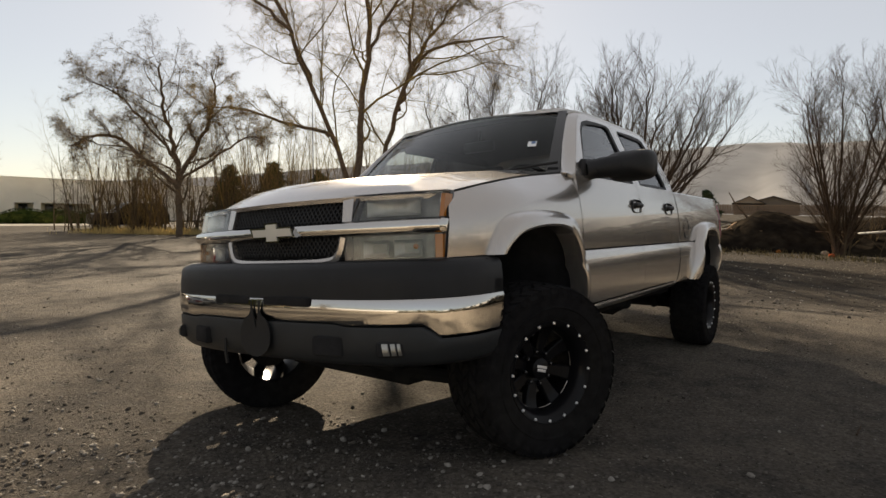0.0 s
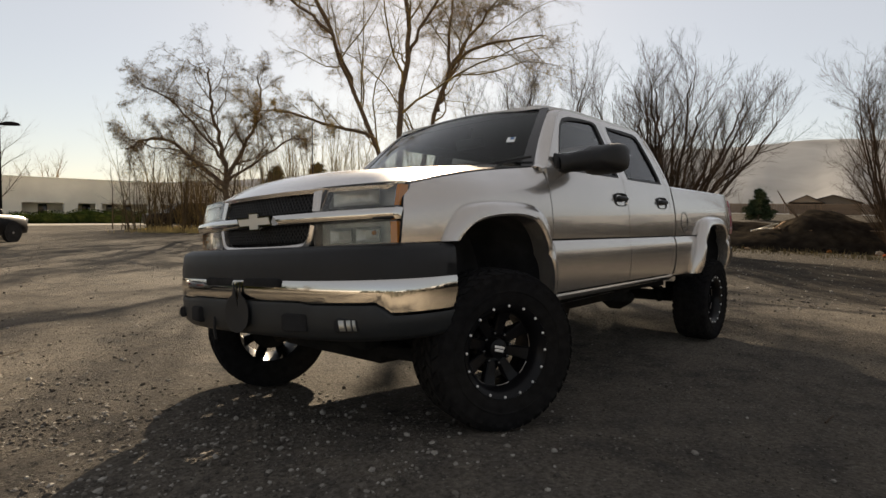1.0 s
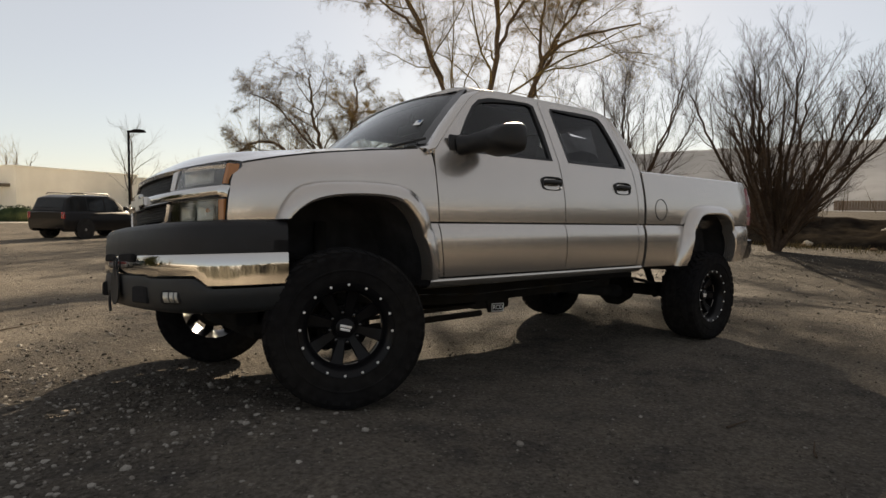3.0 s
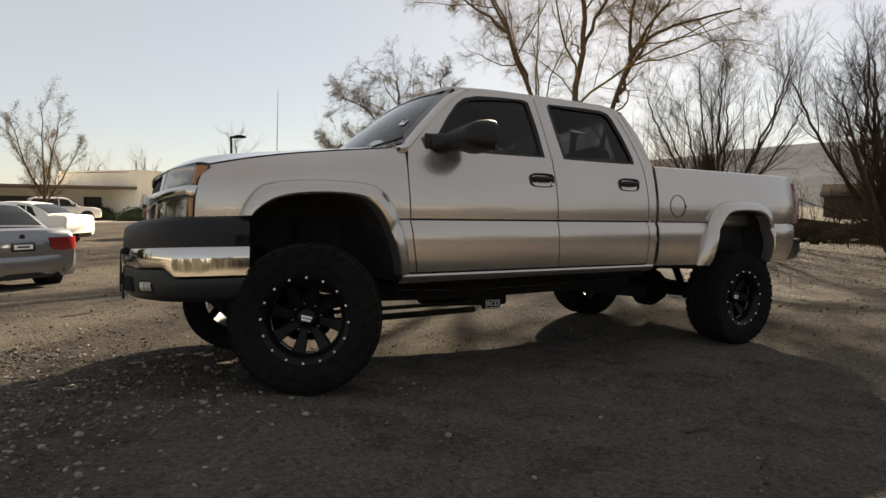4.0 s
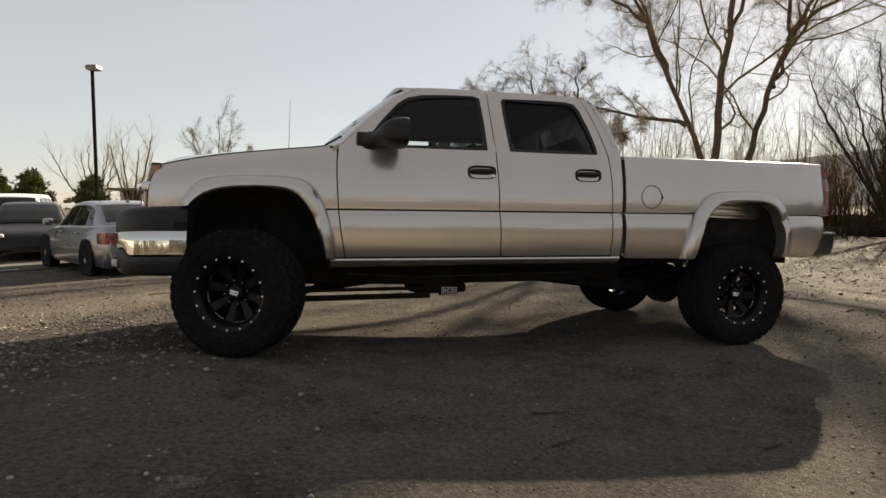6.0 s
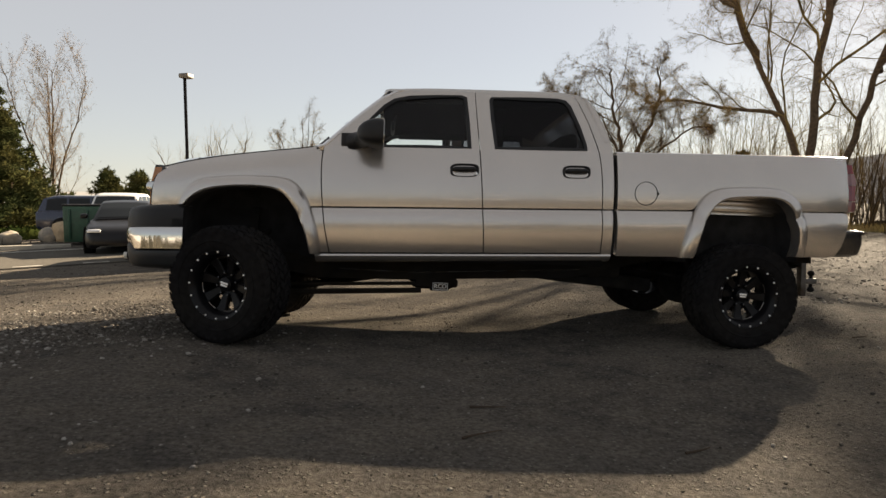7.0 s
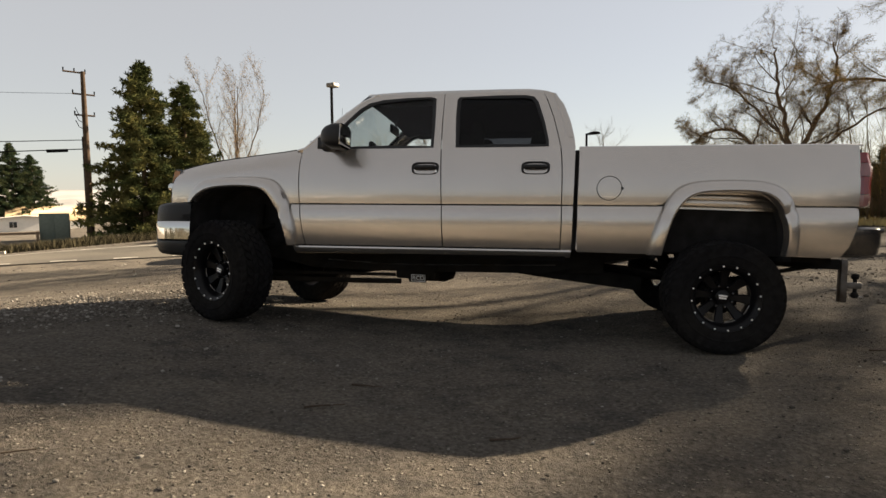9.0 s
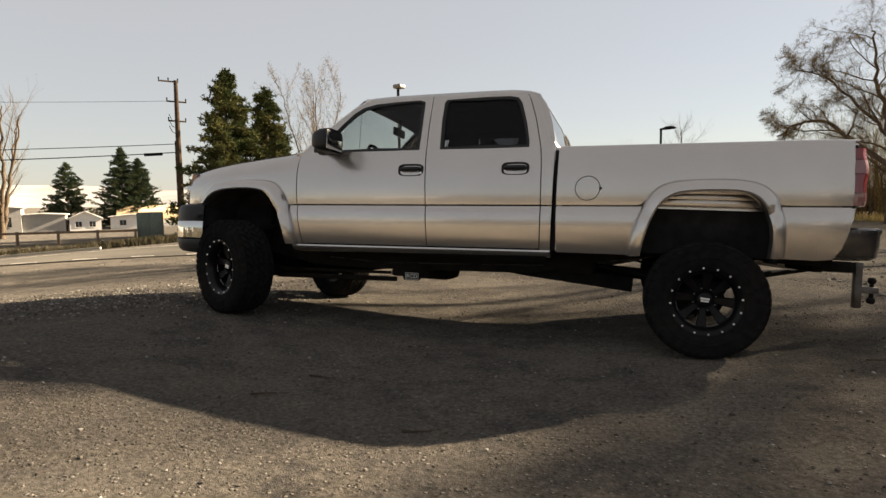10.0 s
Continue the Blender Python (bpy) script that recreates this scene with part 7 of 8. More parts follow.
# utility pole with its wires
up = thing("utility_pole", "weathered timber utility pole with crossarms and wires", "utility pole", frame_at(-22.6, 24.0, 0))
up.matrix_basis = up.matrix_basis @ pose(0, 0, 0, -1.5, -1.2, 0)
ph = 8.13 - ground_height(-22.6, 24.0)
bm = bmesh.new()
tube(bm, [(0, 0, -0.3), (0, 0, ph * 0.5), (0, 0, ph)], [0.19, 0.16, 0.11], 12)
part("pole", bm, WOOD_POLE, up)
across = Vector((0.62, 0.78, 0)).normalized()
for dz, w, off in ((0.08, 0.55, -0.4), (1.25, 0.55, 0.0), (2.4, 0.5, 0.0)):
    bm = bmesh.new()
    a = across * w
    c = across * off
    tube(bm, [tuple(c - a + Vector((0, 0, ph - dz))), tuple(c + a + Vector((0, 0, ph - dz)))], 0.05, 6)
    part("crossarm", bm, WOOD_POLE, up)
    for s in (-0.95, 0.0, 0.95):
        bm = bmesh.new()
        p = c + a * s + Vector((0, 0, ph - dz + 0.05))
        tube(bm, [tuple(p), tuple(p + Vector((0, 0, 0.16)))], [0.03, 0.04], 6)
        part("insulator", bm, POLE_BLACK, up)
bm = bmesh.new()
for k in range(3):
    z = ph - 2.0 - 0.35 * k
    tube(bm, [tuple(across * -0.45 + Vector((0, 0, z))), tuple(across * -0.3 + Vector((0, 0, z - 0.35))), (0, 0, z - 0.5)], 0.02, 5)
tube(bm, [(-0.22, 0, 0.3), (-0.22, 0, ph * 0.62)], 0.04, 6)
part("conduit", bm, POLE_BLACK, up, "grey conduit and cutouts")
for z, sag, thick in ((ph - 3.75, 0.5, 0.022), (ph - 4.25, 0.6, 0.028), (ph - 1.2, 0.4, 0.010)):
    bm = bmesh.new()
    far = Vector((-34, -24, -0.5))
    pts = [Vector((0, 0, z)).lerp(Vector((far.x, far.y, z + far.z)), u) - Vector((0, 0, sag * 4 * u * (1 - u))) for u in np.linspace(0, 1, 16)]
    tube(bm, [tuple(p) for p in pts], thick, 5)
    part("wire", bm, POLE_BLACK, up, "black overhead wire")
bm = bmesh.new()
d = Vector((-34, -24, 0)).normalized()
tube(bm, [tuple(d * 0.9 + Vector((0, 0, ph - 4.36))), tuple(d * 1.9 + Vector((0, 0, ph - 4.42)))], 0.09, 8)
part("splice_box", bm, POLE_BLACK, up, "black cable splice")
# green service cabinet and posts beside the road
cab_box = thing("service_cabinet", "dull green steel service cabinet by the road", "cabinet", frame_at(-22.3, 21.2, 40))
bm = bmesh.new()
box(bm, (-0.65, -0.35, 0), (0.65, 0.35, 1.6), 0.03)
part("cabinet_body", bm, material("dull green steel", (0.075, 0.10, 0.085), 0.6, vary=0.15), cab_box)
bm = bmesh.new()
box(bm, (-0.6, -0.37, 0.1), (-0.01, -0.352, 1.52), 0.008)
box(bm, (0.01, -0.37, 0.1), (0.6, -0.352, 1.52), 0.008)
part("cabinet_door", bm, material("green steel doors", (0.08, 0.105, 0.09), 0.6, vary=0.15), cab_box)
rail = thing("guard_rail", "low brown rail with posts along the verge", "rail", frame_at(-24.0, 19.0, 40))
for k in range(6):
    bm = bmesh.new()
    box(bm, (k * 1.8 - 7.06, -0.06, -0.2), (k * 1.8 - 6.94, 0.06, 0.75), 0.01)
    part("post", bm, WOOD, rail)
bm = bmesh.new()
box(bm, (-7.1, -0.045, 0.6), (2.1, 0.045, 0.72), 0.01)
part("rail", bm, WOOD, rail)
t = thing("dumpster", "dark green steel refuse container on the lot", "container", frame_at(-8.3, 15.6, 20))
bm = bmesh.new()
box(bm, (-0.9, -0.6, 0.1), (0.9, 0.6, 1.25), 0.03)
for k in range(4):
    box(bm, (-0.78 + k * 0.5, -0.66, 0.2), (-0.70 + k * 0.5, -0.6, 1.15), 0.01)
part("bin", bm, material("dark green steel", (0.018, 0.06, 0.035), 0.5, vary=0.2), t)
bm = bmesh.new()
box(bm, (-0.92, -0.62, 1.25), (0.92, 0.62, 1.31), 0.02)
part("lid", bm, BLACK_PLASTIC, t)
# digger far off behind the soil heap
t = thing("excavator", "small red and white excavator parked in the field", "excavator", frame_at(83, 38, 200))
t.location.z += 0.4
bm = bmesh.new()
box(bm, (-2.2, -1.2, 0), (2.2, -0.7, 0.8), 0.25)
box(bm, (-2.2, 0.7, 0), (2.2, 1.2, 0.8), 0.25)
part("track", bm, POLE_BLACK, t, "black tracks")
bm = bmesh.new()
box(bm, (-1.9, -1.15, 0.85), (1.5, 1.15, 1.8), 0.2)
box(bm, (0.2, -1.1, 1.8), (1.5, 0.0, 2.3), 0.15)
part("cab", bm, WHITE_WALL, t, "white cab and engine cover")
bm = bmesh.new()
tube(bm, [(1.4, 0.4, 1.5), (3.0, 0.4, 2.5), (4.2, 0.4, 2.3)], [0.22, 0.18, 0.16], 6)
tube(bm, [(4.2, 0.4, 2.35), (4.8, 0.4, 1.2)], [0.15, 0.12], 6)
part("boom", bm, material("red machine paint", (0.30, 0.03, 0.02), 0.45, vary=0.15), t, "red boom")

# ---- parked vehicles ----
CAR_GLASS = material("dark car glass", (0.010, 0.012, 0.014), 0.04, vary=0.05)
CAR_GLASS.node_tree.nodes["Principled BSDF"].inputs["Specular IOR Level"].default_value = 0.22
ALLOY = material("silver alloy wheel", (0.50, 0.50, 0.50), 0.3, 0.9, vary=0.08)
TYRE = material("road tyre rubber", (0.018, 0.018, 0.018), 0.8, vary=0.2)
CAR_RED = material("red lamp lens", (0.15, 0.008, 0.010), 0.15, vary=0.1, coat=0.6)
CAR_LAMP = material("clear lamp lens", (0.60, 0.61, 0.62), 0.12, 0.5, vary=0.1, coat=0.6)

SEDAN = dict(
    stations=[(2.24, .60, .26, .50), (2.18, .72, .21, .60), (2.0, .83, .18, .70), (1.75, .88, .17, .76), (1.38, .90, .17, .83), (0.95, .905, .17, .90), (0.4, .908, .17, .925), (-0.5, .908, .17, .94), (-1.38, .905, .18, .965), (-1.75, .89, .20, .985), (-2.05, .865, .22, .995), (-2.20, .835, .25, .99), (-2.29, .80, .30, .965), (-2.325, .77, .40, .90)],
    glass=[(1.02, .74, .90, .915, .77), (0.62, .66, .91, 1.19, .79), (0.30, .61, .92, 1.365, .80), (-0.10, .60, .93, 1.415, .80), (-0.60, .595, .935, 1.42, .80), (-1.02, .60, .95, 1.375, .79), (-1.35, .64, .96, 1.225, .775), (-1.72, .70, .975, 1.0, .74)],
    screen=(0.96, 0.36), back=(-1.66, -1.10), sides=((0.72, -0.24, 0.30, -0.27), (-0.31, -1.00, -0.33, -0.90), (-1.05, -1.36, -0.95, -1.14)), base=2.76, wheel=0.325)
WAGON = dict(
    stations=[(2.28, .70, .34, .72), (2.22, .82, .30, .90), (2.0, .88, .28, .99), (1.35, .91, .27, 1.04), (0.8, .915, .27, 1.06), (0.0, .915, .27, 1.08), (-1.34, .915, .28, 1.09), (-2.0, .91, .30, 1.09), (-2.22, .89, .32, 1.07), (-2.27, .86, .42, 1.02)],
    glass=[(0.95, .78, 1.04, 1.06, .80), (0.60, .73, 1.05, 1.36, .82), (0.28, .70, 1.06, 1.62, .83), (0.0, .69, 1.07, 1.70, .83), (-1.6, .69, 1.08, 1.70, .83), (-1.98, .70, 1.08, 1.60, .82), (-2.20, .76, 1.08, 1.10, .80)],
    screen=(0.90, 0.34), back=(-2.16, -2.00), sides=((0.66, -0.26, 0.28, -0.28), (-0.33, -1.10, -0.35, -1.10), (-1.17, -1.92, -1.17, -1.86)), base=2.69, wheel=0.365)


def car(name, label, x, y, heading, paint, spec, group="parked cars"):
    t = thing(name, label, "car", frame_at(x, y, heading), group)
    bm = bmesh.new()
    rows = []
    for sx, w, zb, zt in spec["stations"]:
        h = zt - zb
        half = [(w * 0.78, zb), (w * 0.95, zb + 0.06 * h), (w * 0.985, zb + 0.22 * h), (w, zb + 0.48 * h), (w * 0.985, zb + 0.66 * h), (w * 0.975, zb + 0.72 * h), (w * 0.95, zb + 0.92 * h), (w * 0.88, zt), (w * 0.45, zt + 0.018), (0, zt + 0.022)]
        rows.append([(sx, -p[0], p[1]) for p in half] + [(sx, p[0], p[1]) for p in half[-2::-1]])
    sheet(bm, rows, None)
    for row in (rows[0], rows[-1]):
        bm.faces.new([bm.verts.new(p) for p in row])
    body_ = part("body", bm, paint, t, "", None, 40)
    # painted upper cabin with its glass set in
    g = spec["glass"]
    gx = [q[0] for q in g][::-1]
    def gi(xx, k):
        return float(np.interp(xx, gx, [q[k] for q in g][::-1]))
    def shell(xx, v, out=0.0):
        """Cross-section from the left belt (-2) over the roof edge (-1) to the right belt (2)."""
        w, zb, zt, wb = gi(xx, 1), gi(xx, 2), gi(xx, 3), gi(xx, 4)
        if abs(v) <= 1:
            y = w * v
            return (xx, y, zt + 0.022 * (1 - v * v) - 0.020 * max(0.0, (abs(v) - 0.8) / 0.2) ** 2 + out)
        k = abs(v) - 1
        y = w + (wb - w) * k ** 0.92
        return (xx, math.copysign(y + out, v), (zt - 0.020) + (zb - zt + 0.020) * k)
    bm = bmesh.new()
    fine = resample([Vector((q, 0)) for q in (g[0][0], g[-1][0])], 44)
    sheet(bm, [[shell(p[0], v) for v in np.linspace(-2, 2, 33)] for p in fine], None)
    part("cabin", bm, paint, t, "", None, 50)
    for name_, xa, xb in (("windscreen", *spec["screen"]), ("rear_window", *spec["back"])):
        bm = bmesh.new()
        rows = []
        for xx in np.linspace(xa, xb, 12):
            row = []
            for v in np.linspace(-1, 1, 13):
                q = shell(xx, v * (0.90 if abs(xx) > 0 else 1))
                row.append((q[0] + math.copysign(0.006, xa), q[1], q[2] + 0.006))
            rows.append(row)
        sheet(bm, rows, (0, 0, -0.004))
        part(name_, bm, CAR_GLASS, t, "dark sloping glass", None, 50)
    for s in (-1, 1):
        for xa, xb, xc, xd in spec["sides"]:
            bm = bmesh.new()
            rows = []
            for u in np.linspace(0, 1, 7):
                rows.append([])
                for f in np.linspace(0, 1, 7):
                    lo, hi = xa + (xb - xa) * u, xc + (xd - xc) * u
                    rows[-1].append(shell(lo + (hi - lo) * f, s * (1.96 - 0.82 * f), 0.006))
            sheet(bm, rows, (0, -s * 0.004, 0))
            part("side_window", bm, CAR_GLASS, t, "dark side glass", None, 50)
        # wheels with arches
        for wx in (spec["base"] / 2, -spec["base"] / 2):
            r = spec["wheel"]
            wy = s * (spec["stations"][5][1] - 0.10)
            bm = bmesh.new()
            lathe(bm, [(0.001, 0.0), (r + 0.06, 0.0), (r + 0.06, 0.02), (0.001, 0.02)], 32, Matrix.Translation((wx, s * (spec["stations"][5][1] + 0.002) - 0.01, r + 0.02)))
            part("wheel_arch", bm, LINER, t, "dark wheel arch")
            w_ = new("wheel")
            w_.parent = t
            w_.matrix_basis = pose(wx, wy, r, 0, 0, 0 if s < 0 else 180)
            bm = bmesh.new()
            lathe(bm, [(r * 0.70, -0.10), (r * 0.9, -0.115), (r, -0.09), (r, 0.09), (r * 0.9, 0.11), (r * 0.7, 0.10)], 36)
            part("tyre", bm, TYRE, w_)
            bm = bmesh.new()
            lathe(bm, [(r * 0.72, -0.10), (r * 0.69, -0.112), (r * 0.64, -0.10), (r * 0.62, 0.05)], 36)
            for q in range(5):
                m = pose(0, 0, 0, 0, q * 72, 0)
                box(bm, (-0.035, -0.105, 0.0), (0.035, -0.075, r * 0.66), 0.008, m)
            lathe(bm, [(0.0005, -0.115), (0.05, -0.112), (0.06, -0.08)], 20)
            part("rim", bm, ALLOY, w_, "silver five-spoke rim")
            bm = bmesh.new()
            lathe(bm, [(0.001, -0.03), (r * 0.6, -0.03), (r * 0.6, 0.0)], 24)
            part("brake_disc", bm, LINER, w_)
        # mirror, handles
        bm = bmesh.new()
        box(bm, (spec["glass"][0][0] - 0.42, s * 1.0 - 0.09, 0.93 if spec is SEDAN else 1.1), (spec["glass"][0][0] - 0.28, s * 1.0 + 0.09, 1.07 if spec is SEDAN else 1.28), 0.04)
        part("mirror", bm, paint if spec is SEDAN else BLACK_PLASTIC, t)
        for hx in (0.15, -0.80):
            bm = bmesh.new()
            zz = 0.80 if spec is SEDAN else 0.95
            box(bm, (hx - 0.10, s * 0.905 - 0.018, zz), (hx + 0.10, s * 0.905 + 0.018, zz + 0.035), 0.012)
            part("door_handle", bm, paint, t)
        for hx in (0.62, -0.33, -1.12):
            bm = bmesh.new()
            y0 = spec["stations"][5][1]
            rows = [[(hx + dx, s * (y0 * k + 0.003), z) for dx in (-0.004, 0.004)] for z, k in ((0.36, 0.985), (0.55, 1.0), (0.70, 0.982), (0.86, 0.955))]
            sheet(bm, rows, (0, -s * 0.004, 0))
            part("door_gap", bm, LINER, t)
    return t


def rear_of_sedan(t):
    for s in (-1, 1):
        bm = bmesh.new()
        rows = []
        for z, k in ((0.665, 0.98), (0.73, 1.0), (0.80, 1.0), (0.868, 0.95)):
            rows.append([(xx, s * yy * (1 if yy > 0.8 else k), z) for xx, yy in ((-1.98, 0.882), (-2.10, 0.872), (-2.20, 0.856), (-2.285, 0.818), (-2.332, 0.755), (-2.345, 0.60), (-2.348, 0.40 if z > 0.7 else 0.48))])
        sheet(bm, rows, (0.02, -s * 0.01, 0))
        part("tail_light", bm, CAR_RED, t, "wide red tail lamp")
        bm = bmesh.new()
        lathe(bm, [(0.030, 0.0), (0.040, 0.0), (0.040, 0.14), (0.030, 0.14)], 18, pose(-2.33, s * 0.50, 0.27, 0, 0, -90), True)
        part("exhaust_tip", bm, LINER, t, "dark exhaust tip")
    bm = bmesh.new()
    box(bm, (-2.345, -0.30, 0.655), (-2.315, 0.30, 0.80), 0.012)
    part("plate_recess", bm, SILVER_CAR, t, "shallow plate recess")
    bm = bmesh.new()
    box(bm, (-2.355, -0.17, 0.665), (-2.347, 0.17, 0.80), 0.006)
    pl = part("plate_frame", bm, GLOSS_BLACK, t, "black plate frame")
    bm = bmesh.new()
    box(bm, (-2.359, -0.13, 0.700), (-2.356, 0.13, 0.770))
    plate = part("plate", bm, WHITE_PAPER, pl, "white plate with a plain dark bar")
    bm = bmesh.new()
    box(bm, (-2.362, -0.085, 0.725), (-2.3595, 0.085, 0.748))
    part("plate_bar", bm, GLOSS_BLACK, pl)
    bm = bmesh.new()
    lathe(bm, [(0.0005, 0), (0.040, 0.0), (0.043, 0.008)], 24, pose(-2.332, 0, 0.885, 0, 0, -90) @ pose(0, 0, 0, 15, 0, 0))
    part("badge", bm, GLOSS_BLACK, t, "small round dark badge")
    bm = bmesh.new()
    rows = [[(xx, y, z) for y in np.linspace(-0.80, 0.80, 17)] for xx, z in ((-2.30, 0.60), (-2.36, 0.585), (-2.375, 0.54), (-2.37, 0.42), (-2.34, 0.30), (-2.28, 0.24))]
    rows = [[(p[0] + 0.16 * abs(p[1] / 0.80) ** 3.2, p[1] * 1.06, p[2]) for p in r] for r in rows]
    sheet(bm, rows, (0.03, 0, 0))
    part("rear_bumper", bm, SILVER_CAR, t, "silver rear bumper")
    bm = bmesh.new()
    rows = [[(-2.352 + 0.12 * abs(y / 0.6) ** 3, y, z) for y in np.linspace(-0.50, 0.50, 9)] for z in (0.245, 0.335)]
    sheet(bm, rows, (0.02, 0, 0))
    part("diffuser", bm, BLACK_PLASTIC, t, "dark lower bumper trim")
    bm = bmesh.new()
    box(bm, (-0.98, -0.02, 1.395), (-0.88, 0.02, 1.455), 0.012)
    part("roof_fin", bm, SILVER_CAR, t)


SILVER_CAR = material("silver car paint", (0.20, 0.21, 0.23), 0.28, 0.75, vary=0.03, coat=0.6)
WHITE_CAR = material("white car paint", (0.56, 0.555, 0.54), 0.3, vary=0.04, coat=0.6)
BLACK_CAR = material("black car paint", (0.005, 0.005, 0.006), 0.3, vary=0.1)
BLACK_CAR.node_tree.nodes["Principled BSDF"].inputs["Specular IOR Level"].default_value = 0.25
BLUE_CAR = material("dark blue car paint", (0.02, 0.028, 0.055), 0.25, 0.3, vary=0.1, coat=0.6)
h = radians(122.0)
sedan = car("sedan", "silver four-door sedan seen parked on the gravel", -2.51 + 1.38 * math.cos(h), 7.56 + 1.38 * math.sin(h), 122.0, SILVER_CAR, SEDAN)
rear_of_sedan(sedan)
suv = car("suv", "black sport utility vehicle parked below a lamp", 2.9, 24.7, 36, BLACK_CAR, WAGON)
for s in (-1, 1):
    bm = bmesh.new()
    box(bm, (-2.29, s * 0.80 - 0.07, 0.80), (-2.20, s * 0.80 + 0.07, 1.06), 0.02)
    part("tail_light", bm, CAR_RED, suv, "red tail lamp")
    bm = bmesh.new()
    box(bm, (2.14, s * 0.66 - 0.14, 0.74), (2.28, s * 0.66 + 0.14, 0.90), 0.04)
    part("headlight", bm, CAR_LAMP, suv, "clear headlight")
    bm = bmesh.new()
    tube(bm, [(0.1, s * 0.60, 1.74), (0.0, s * 0.60, 1.79), (-1.6, s * 0.60, 1.79), (-1.7, s * 0.60, 1.74)], 0.02, 6)
    part("roof_rail", bm, BLACK_PLASTIC, suv)
coupe = car("sedan", "white four-door sedan parked across the lot", -3.6, 20.4, 150, WHITE_CAR, SEDAN)
car("suv", "white sport utility vehicle parked by the loading wing", -3.4, 45.5, 10, WHITE_CAR, WAGON)
dark = car("sedan", "black sedan parked nose towards the truck", -6.3, 13.0, -72, BLACK_CAR, SEDAN)
for s in (-1, 1):
    bm = bmesh.new()
    box(bm, (2.0, s * 0.62 - 0.16, 0.60), (2.22, s * 0.62 + 0.16, 0.69), 0.04)
    part("headlight", bm, CAR_LAMP, dark, "clear headlight")
car("suv", "dark blue vehicle parked behind the boulders", -11.0, 22.0, 20, BLUE_CAR, WAGON)
car("suv", "white vehicle parked behind the black sedan", -8.6, 18.0, -80, WHITE_CAR, WAGON)
car("suv", "black vehicle parked far behind the tailgate", 17.0, 36.5, 170, BLACK_CAR, WAGON)

# ---- loose stones and sticks on the ground ----
def stones(name, label, count, seed, pick, size, mat):
    rnd = random.Random(seed)
    ico = bmesh.new()
    bmesh.ops.create_icosphere(ico, subdivisions=1, radius=1)
    base = [v.co.copy() for v in ico.verts]
    faces = [tuple(v.index for v in f.verts) for f in ico.faces]
    ico.free()
    v, f = [], []
    for _ in range(count):
        x, y = pick(rnd)
        s = size[0] * (size[1] / size[0]) ** (rnd.random() ** 2.2)
        z = ground_height(x, y) + s * 0.25
        m = Euler((rnd.uniform(0, 6), rnd.uniform(0, 6), rnd.uniform(0, 6))).to_matrix()
        sx, sy, sz = rnd.uniform(0.7, 1.3), rnd.uniform(0.6, 1.1), rnd.uniform(0.45, 0.85)
        k = len(v)
        for c in base:
            p = m @ c
            q = 1 + rnd.uniform(-0.22, 0.22)
            v.append((x + p.x * s * sx * q, y + p.y * s * sy * q, z + p.z * s * sz * q))
        f += [tuple(i + k for i in q) for q in faces]
    me = bpy.data.meshes.new(name)
    me.from_pydata(v, [], f)
    me.materials.append(mat)
    return tagged(new(name, me), label, "gravel", "", "stuff")


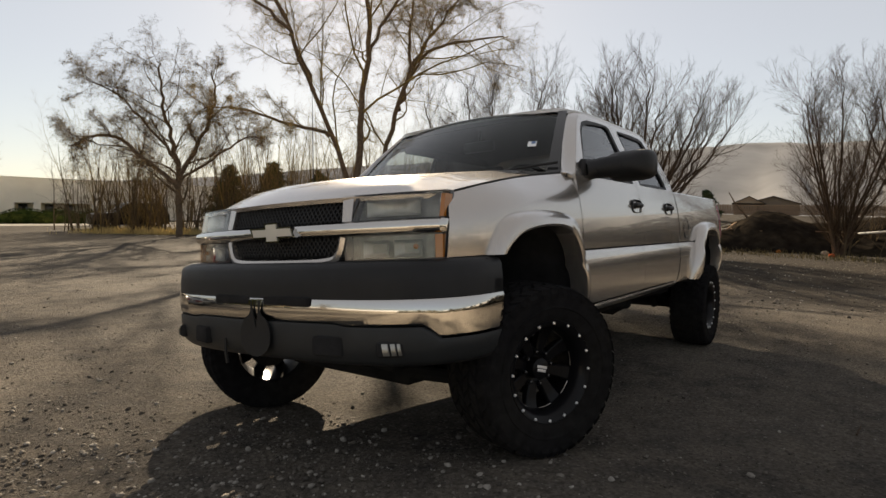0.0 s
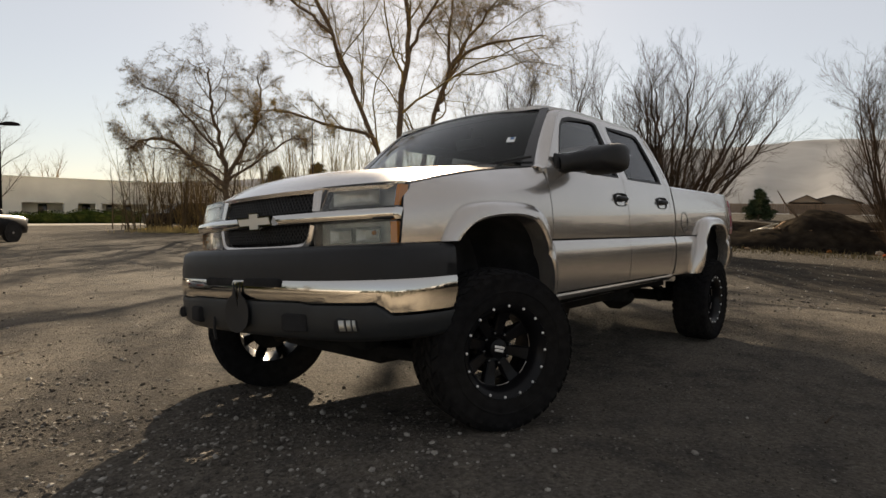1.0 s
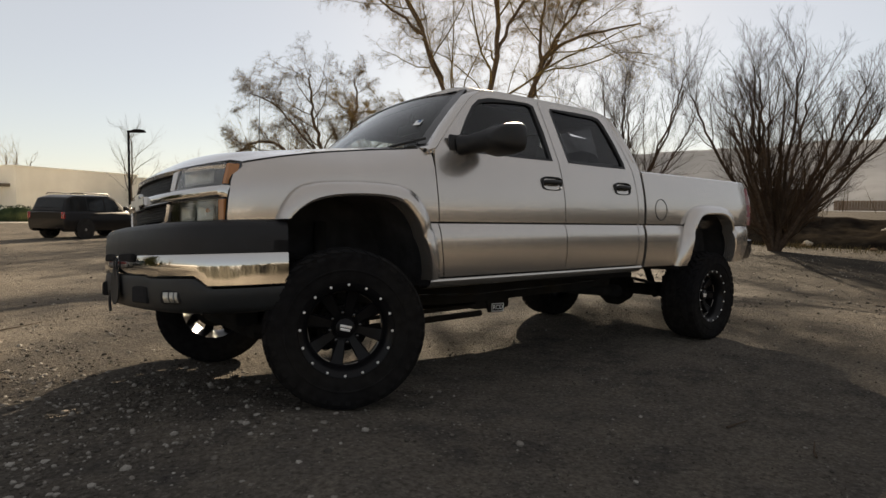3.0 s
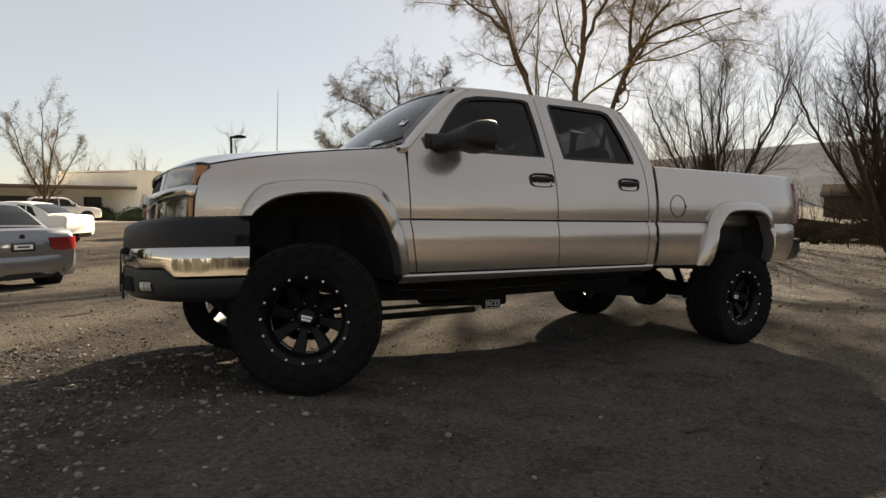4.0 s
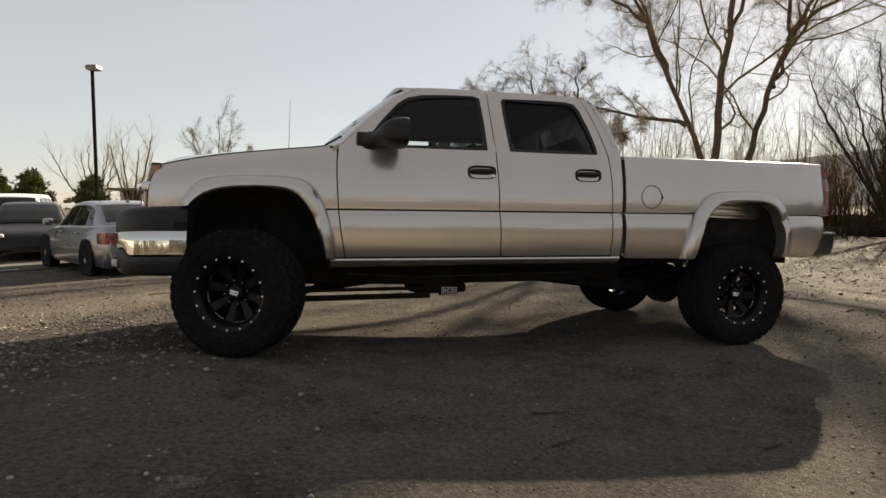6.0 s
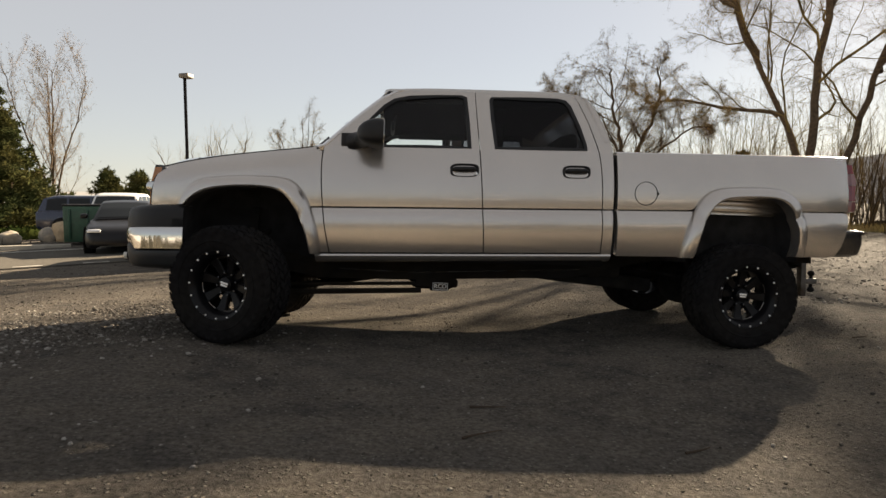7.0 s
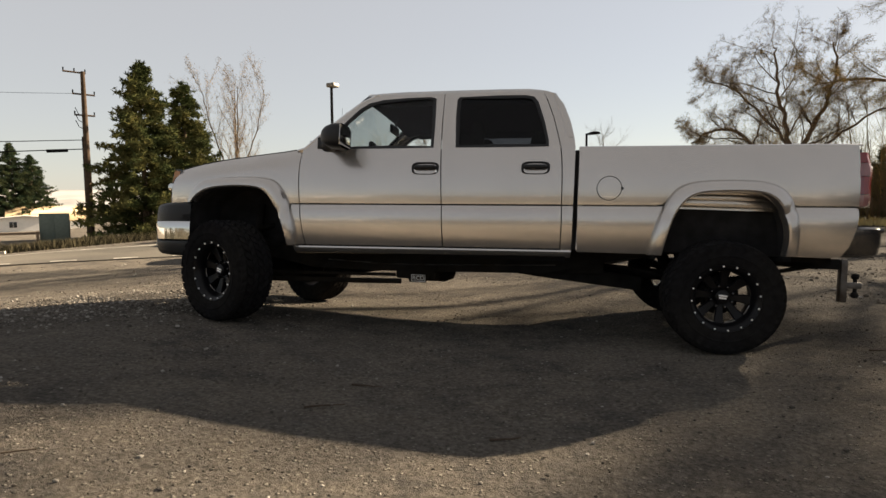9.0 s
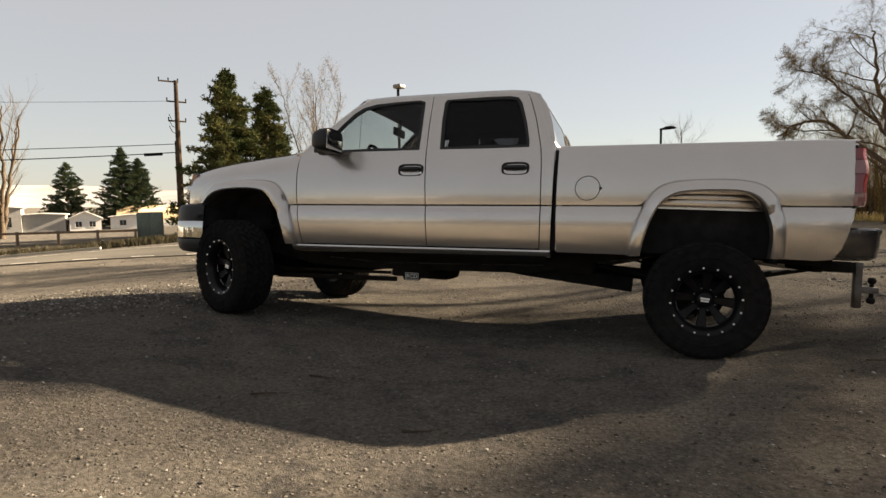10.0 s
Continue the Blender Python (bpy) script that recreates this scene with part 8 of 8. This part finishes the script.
def island_stone():
    m = bpy.data.materials.new("mixed gravel stone")
    m.use_nodes = True
    nt = m.node_tree
    p = nt.nodes["Principled BSDF"]
    p.inputs["Roughness"].default_value = 0.9
    p.inputs["Specular IOR Level"].default_value = 0.0
    geo = nt.nodes.new("ShaderNodeNewGeometry")
    ramp = nt.nodes.new("ShaderNodeValToRGB")
    e = ramp.color_ramp.elements
    e[0].color, e[1].color = (0.055, 0.050, 0.045, 1), (0.27, 0.255, 0.23, 1)
    a = e.new(0.55)
    a.color = (0.10, 0.09, 0.078, 1)
    nt.links.new(geo.outputs["Random Per Island"], ramp.inputs[0])
    nt.links.new(ramp.outputs[0], p.inputs["Base Color"])
    return m


GRIT = island_stone()
stones("gravel_stones", "loose mixed gravel stones scattered on the dirt", 10000, 1, lambda r: (r.uniform(-4.5, 7.0), r.uniform(-5.2, 4.0)), (0.003, 0.014), GRIT)
stones("gravel_bed", "denser loose gravel before the truck's nose", 6500, 2, lambda r: (-1.5 + r.gauss(0, 0.75), -0.3 + r.gauss(0, 1.3)), (0.004, 0.019), GRIT)
stones("far_gravel", "loose stones across the lot", 4000, 3, lambda r: (r.uniform(-9, 22), r.uniform(3, 20)), (0.008, 0.026), GRIT)
stones("dirt_clods", "small dark clods of dirt on the packed lot", 6000, 5, lambda r: (r.uniform(-4.5, 8.0), r.uniform(-5.2, 6.0)), (0.003, 0.0085), material("dark dirt clod", (0.070, 0.062, 0.053), 0.95, vary=0.3, scale=5))
stones("soil_clods", "dark clods and stones on the churned soil", 6000, 4, lambda r: (r.uniform(6.0, 26.0), r.uniform(-8.0, 11.0)), (0.010, 0.036), GRIT)
rnd = random.Random(12)
for x, y, a, l in ((-1.35, 2.95, 20, 0.75), (0.4, -3.75, 8, 0.55), (1.45, -2.75, 30, 0.3), (4.9, -0.9, 5, 0.25), (1.55, -2.3, -10, 0.28), (2.4, -2.92, 15, 0.22)):
    bm = bmesh.new()
    pts, rad = limb(rnd, Vector((0, 0, 0.012)), Vector((1, 0, 0.0)), l, 0.006, 6, 0.10, 0.0, 0.4)
    for p in pts:
        p.z = 0.008
    tube(bm, [tuple(p * 0.7) for p in pts], rad, 6)
    tagged(part("stick", bm, DARK_BARK, None, "", pose(x, y, ground_height(x, y) + 0.002, 0, 0, a)), "short dark dry stick lying on the dirt", "stick")
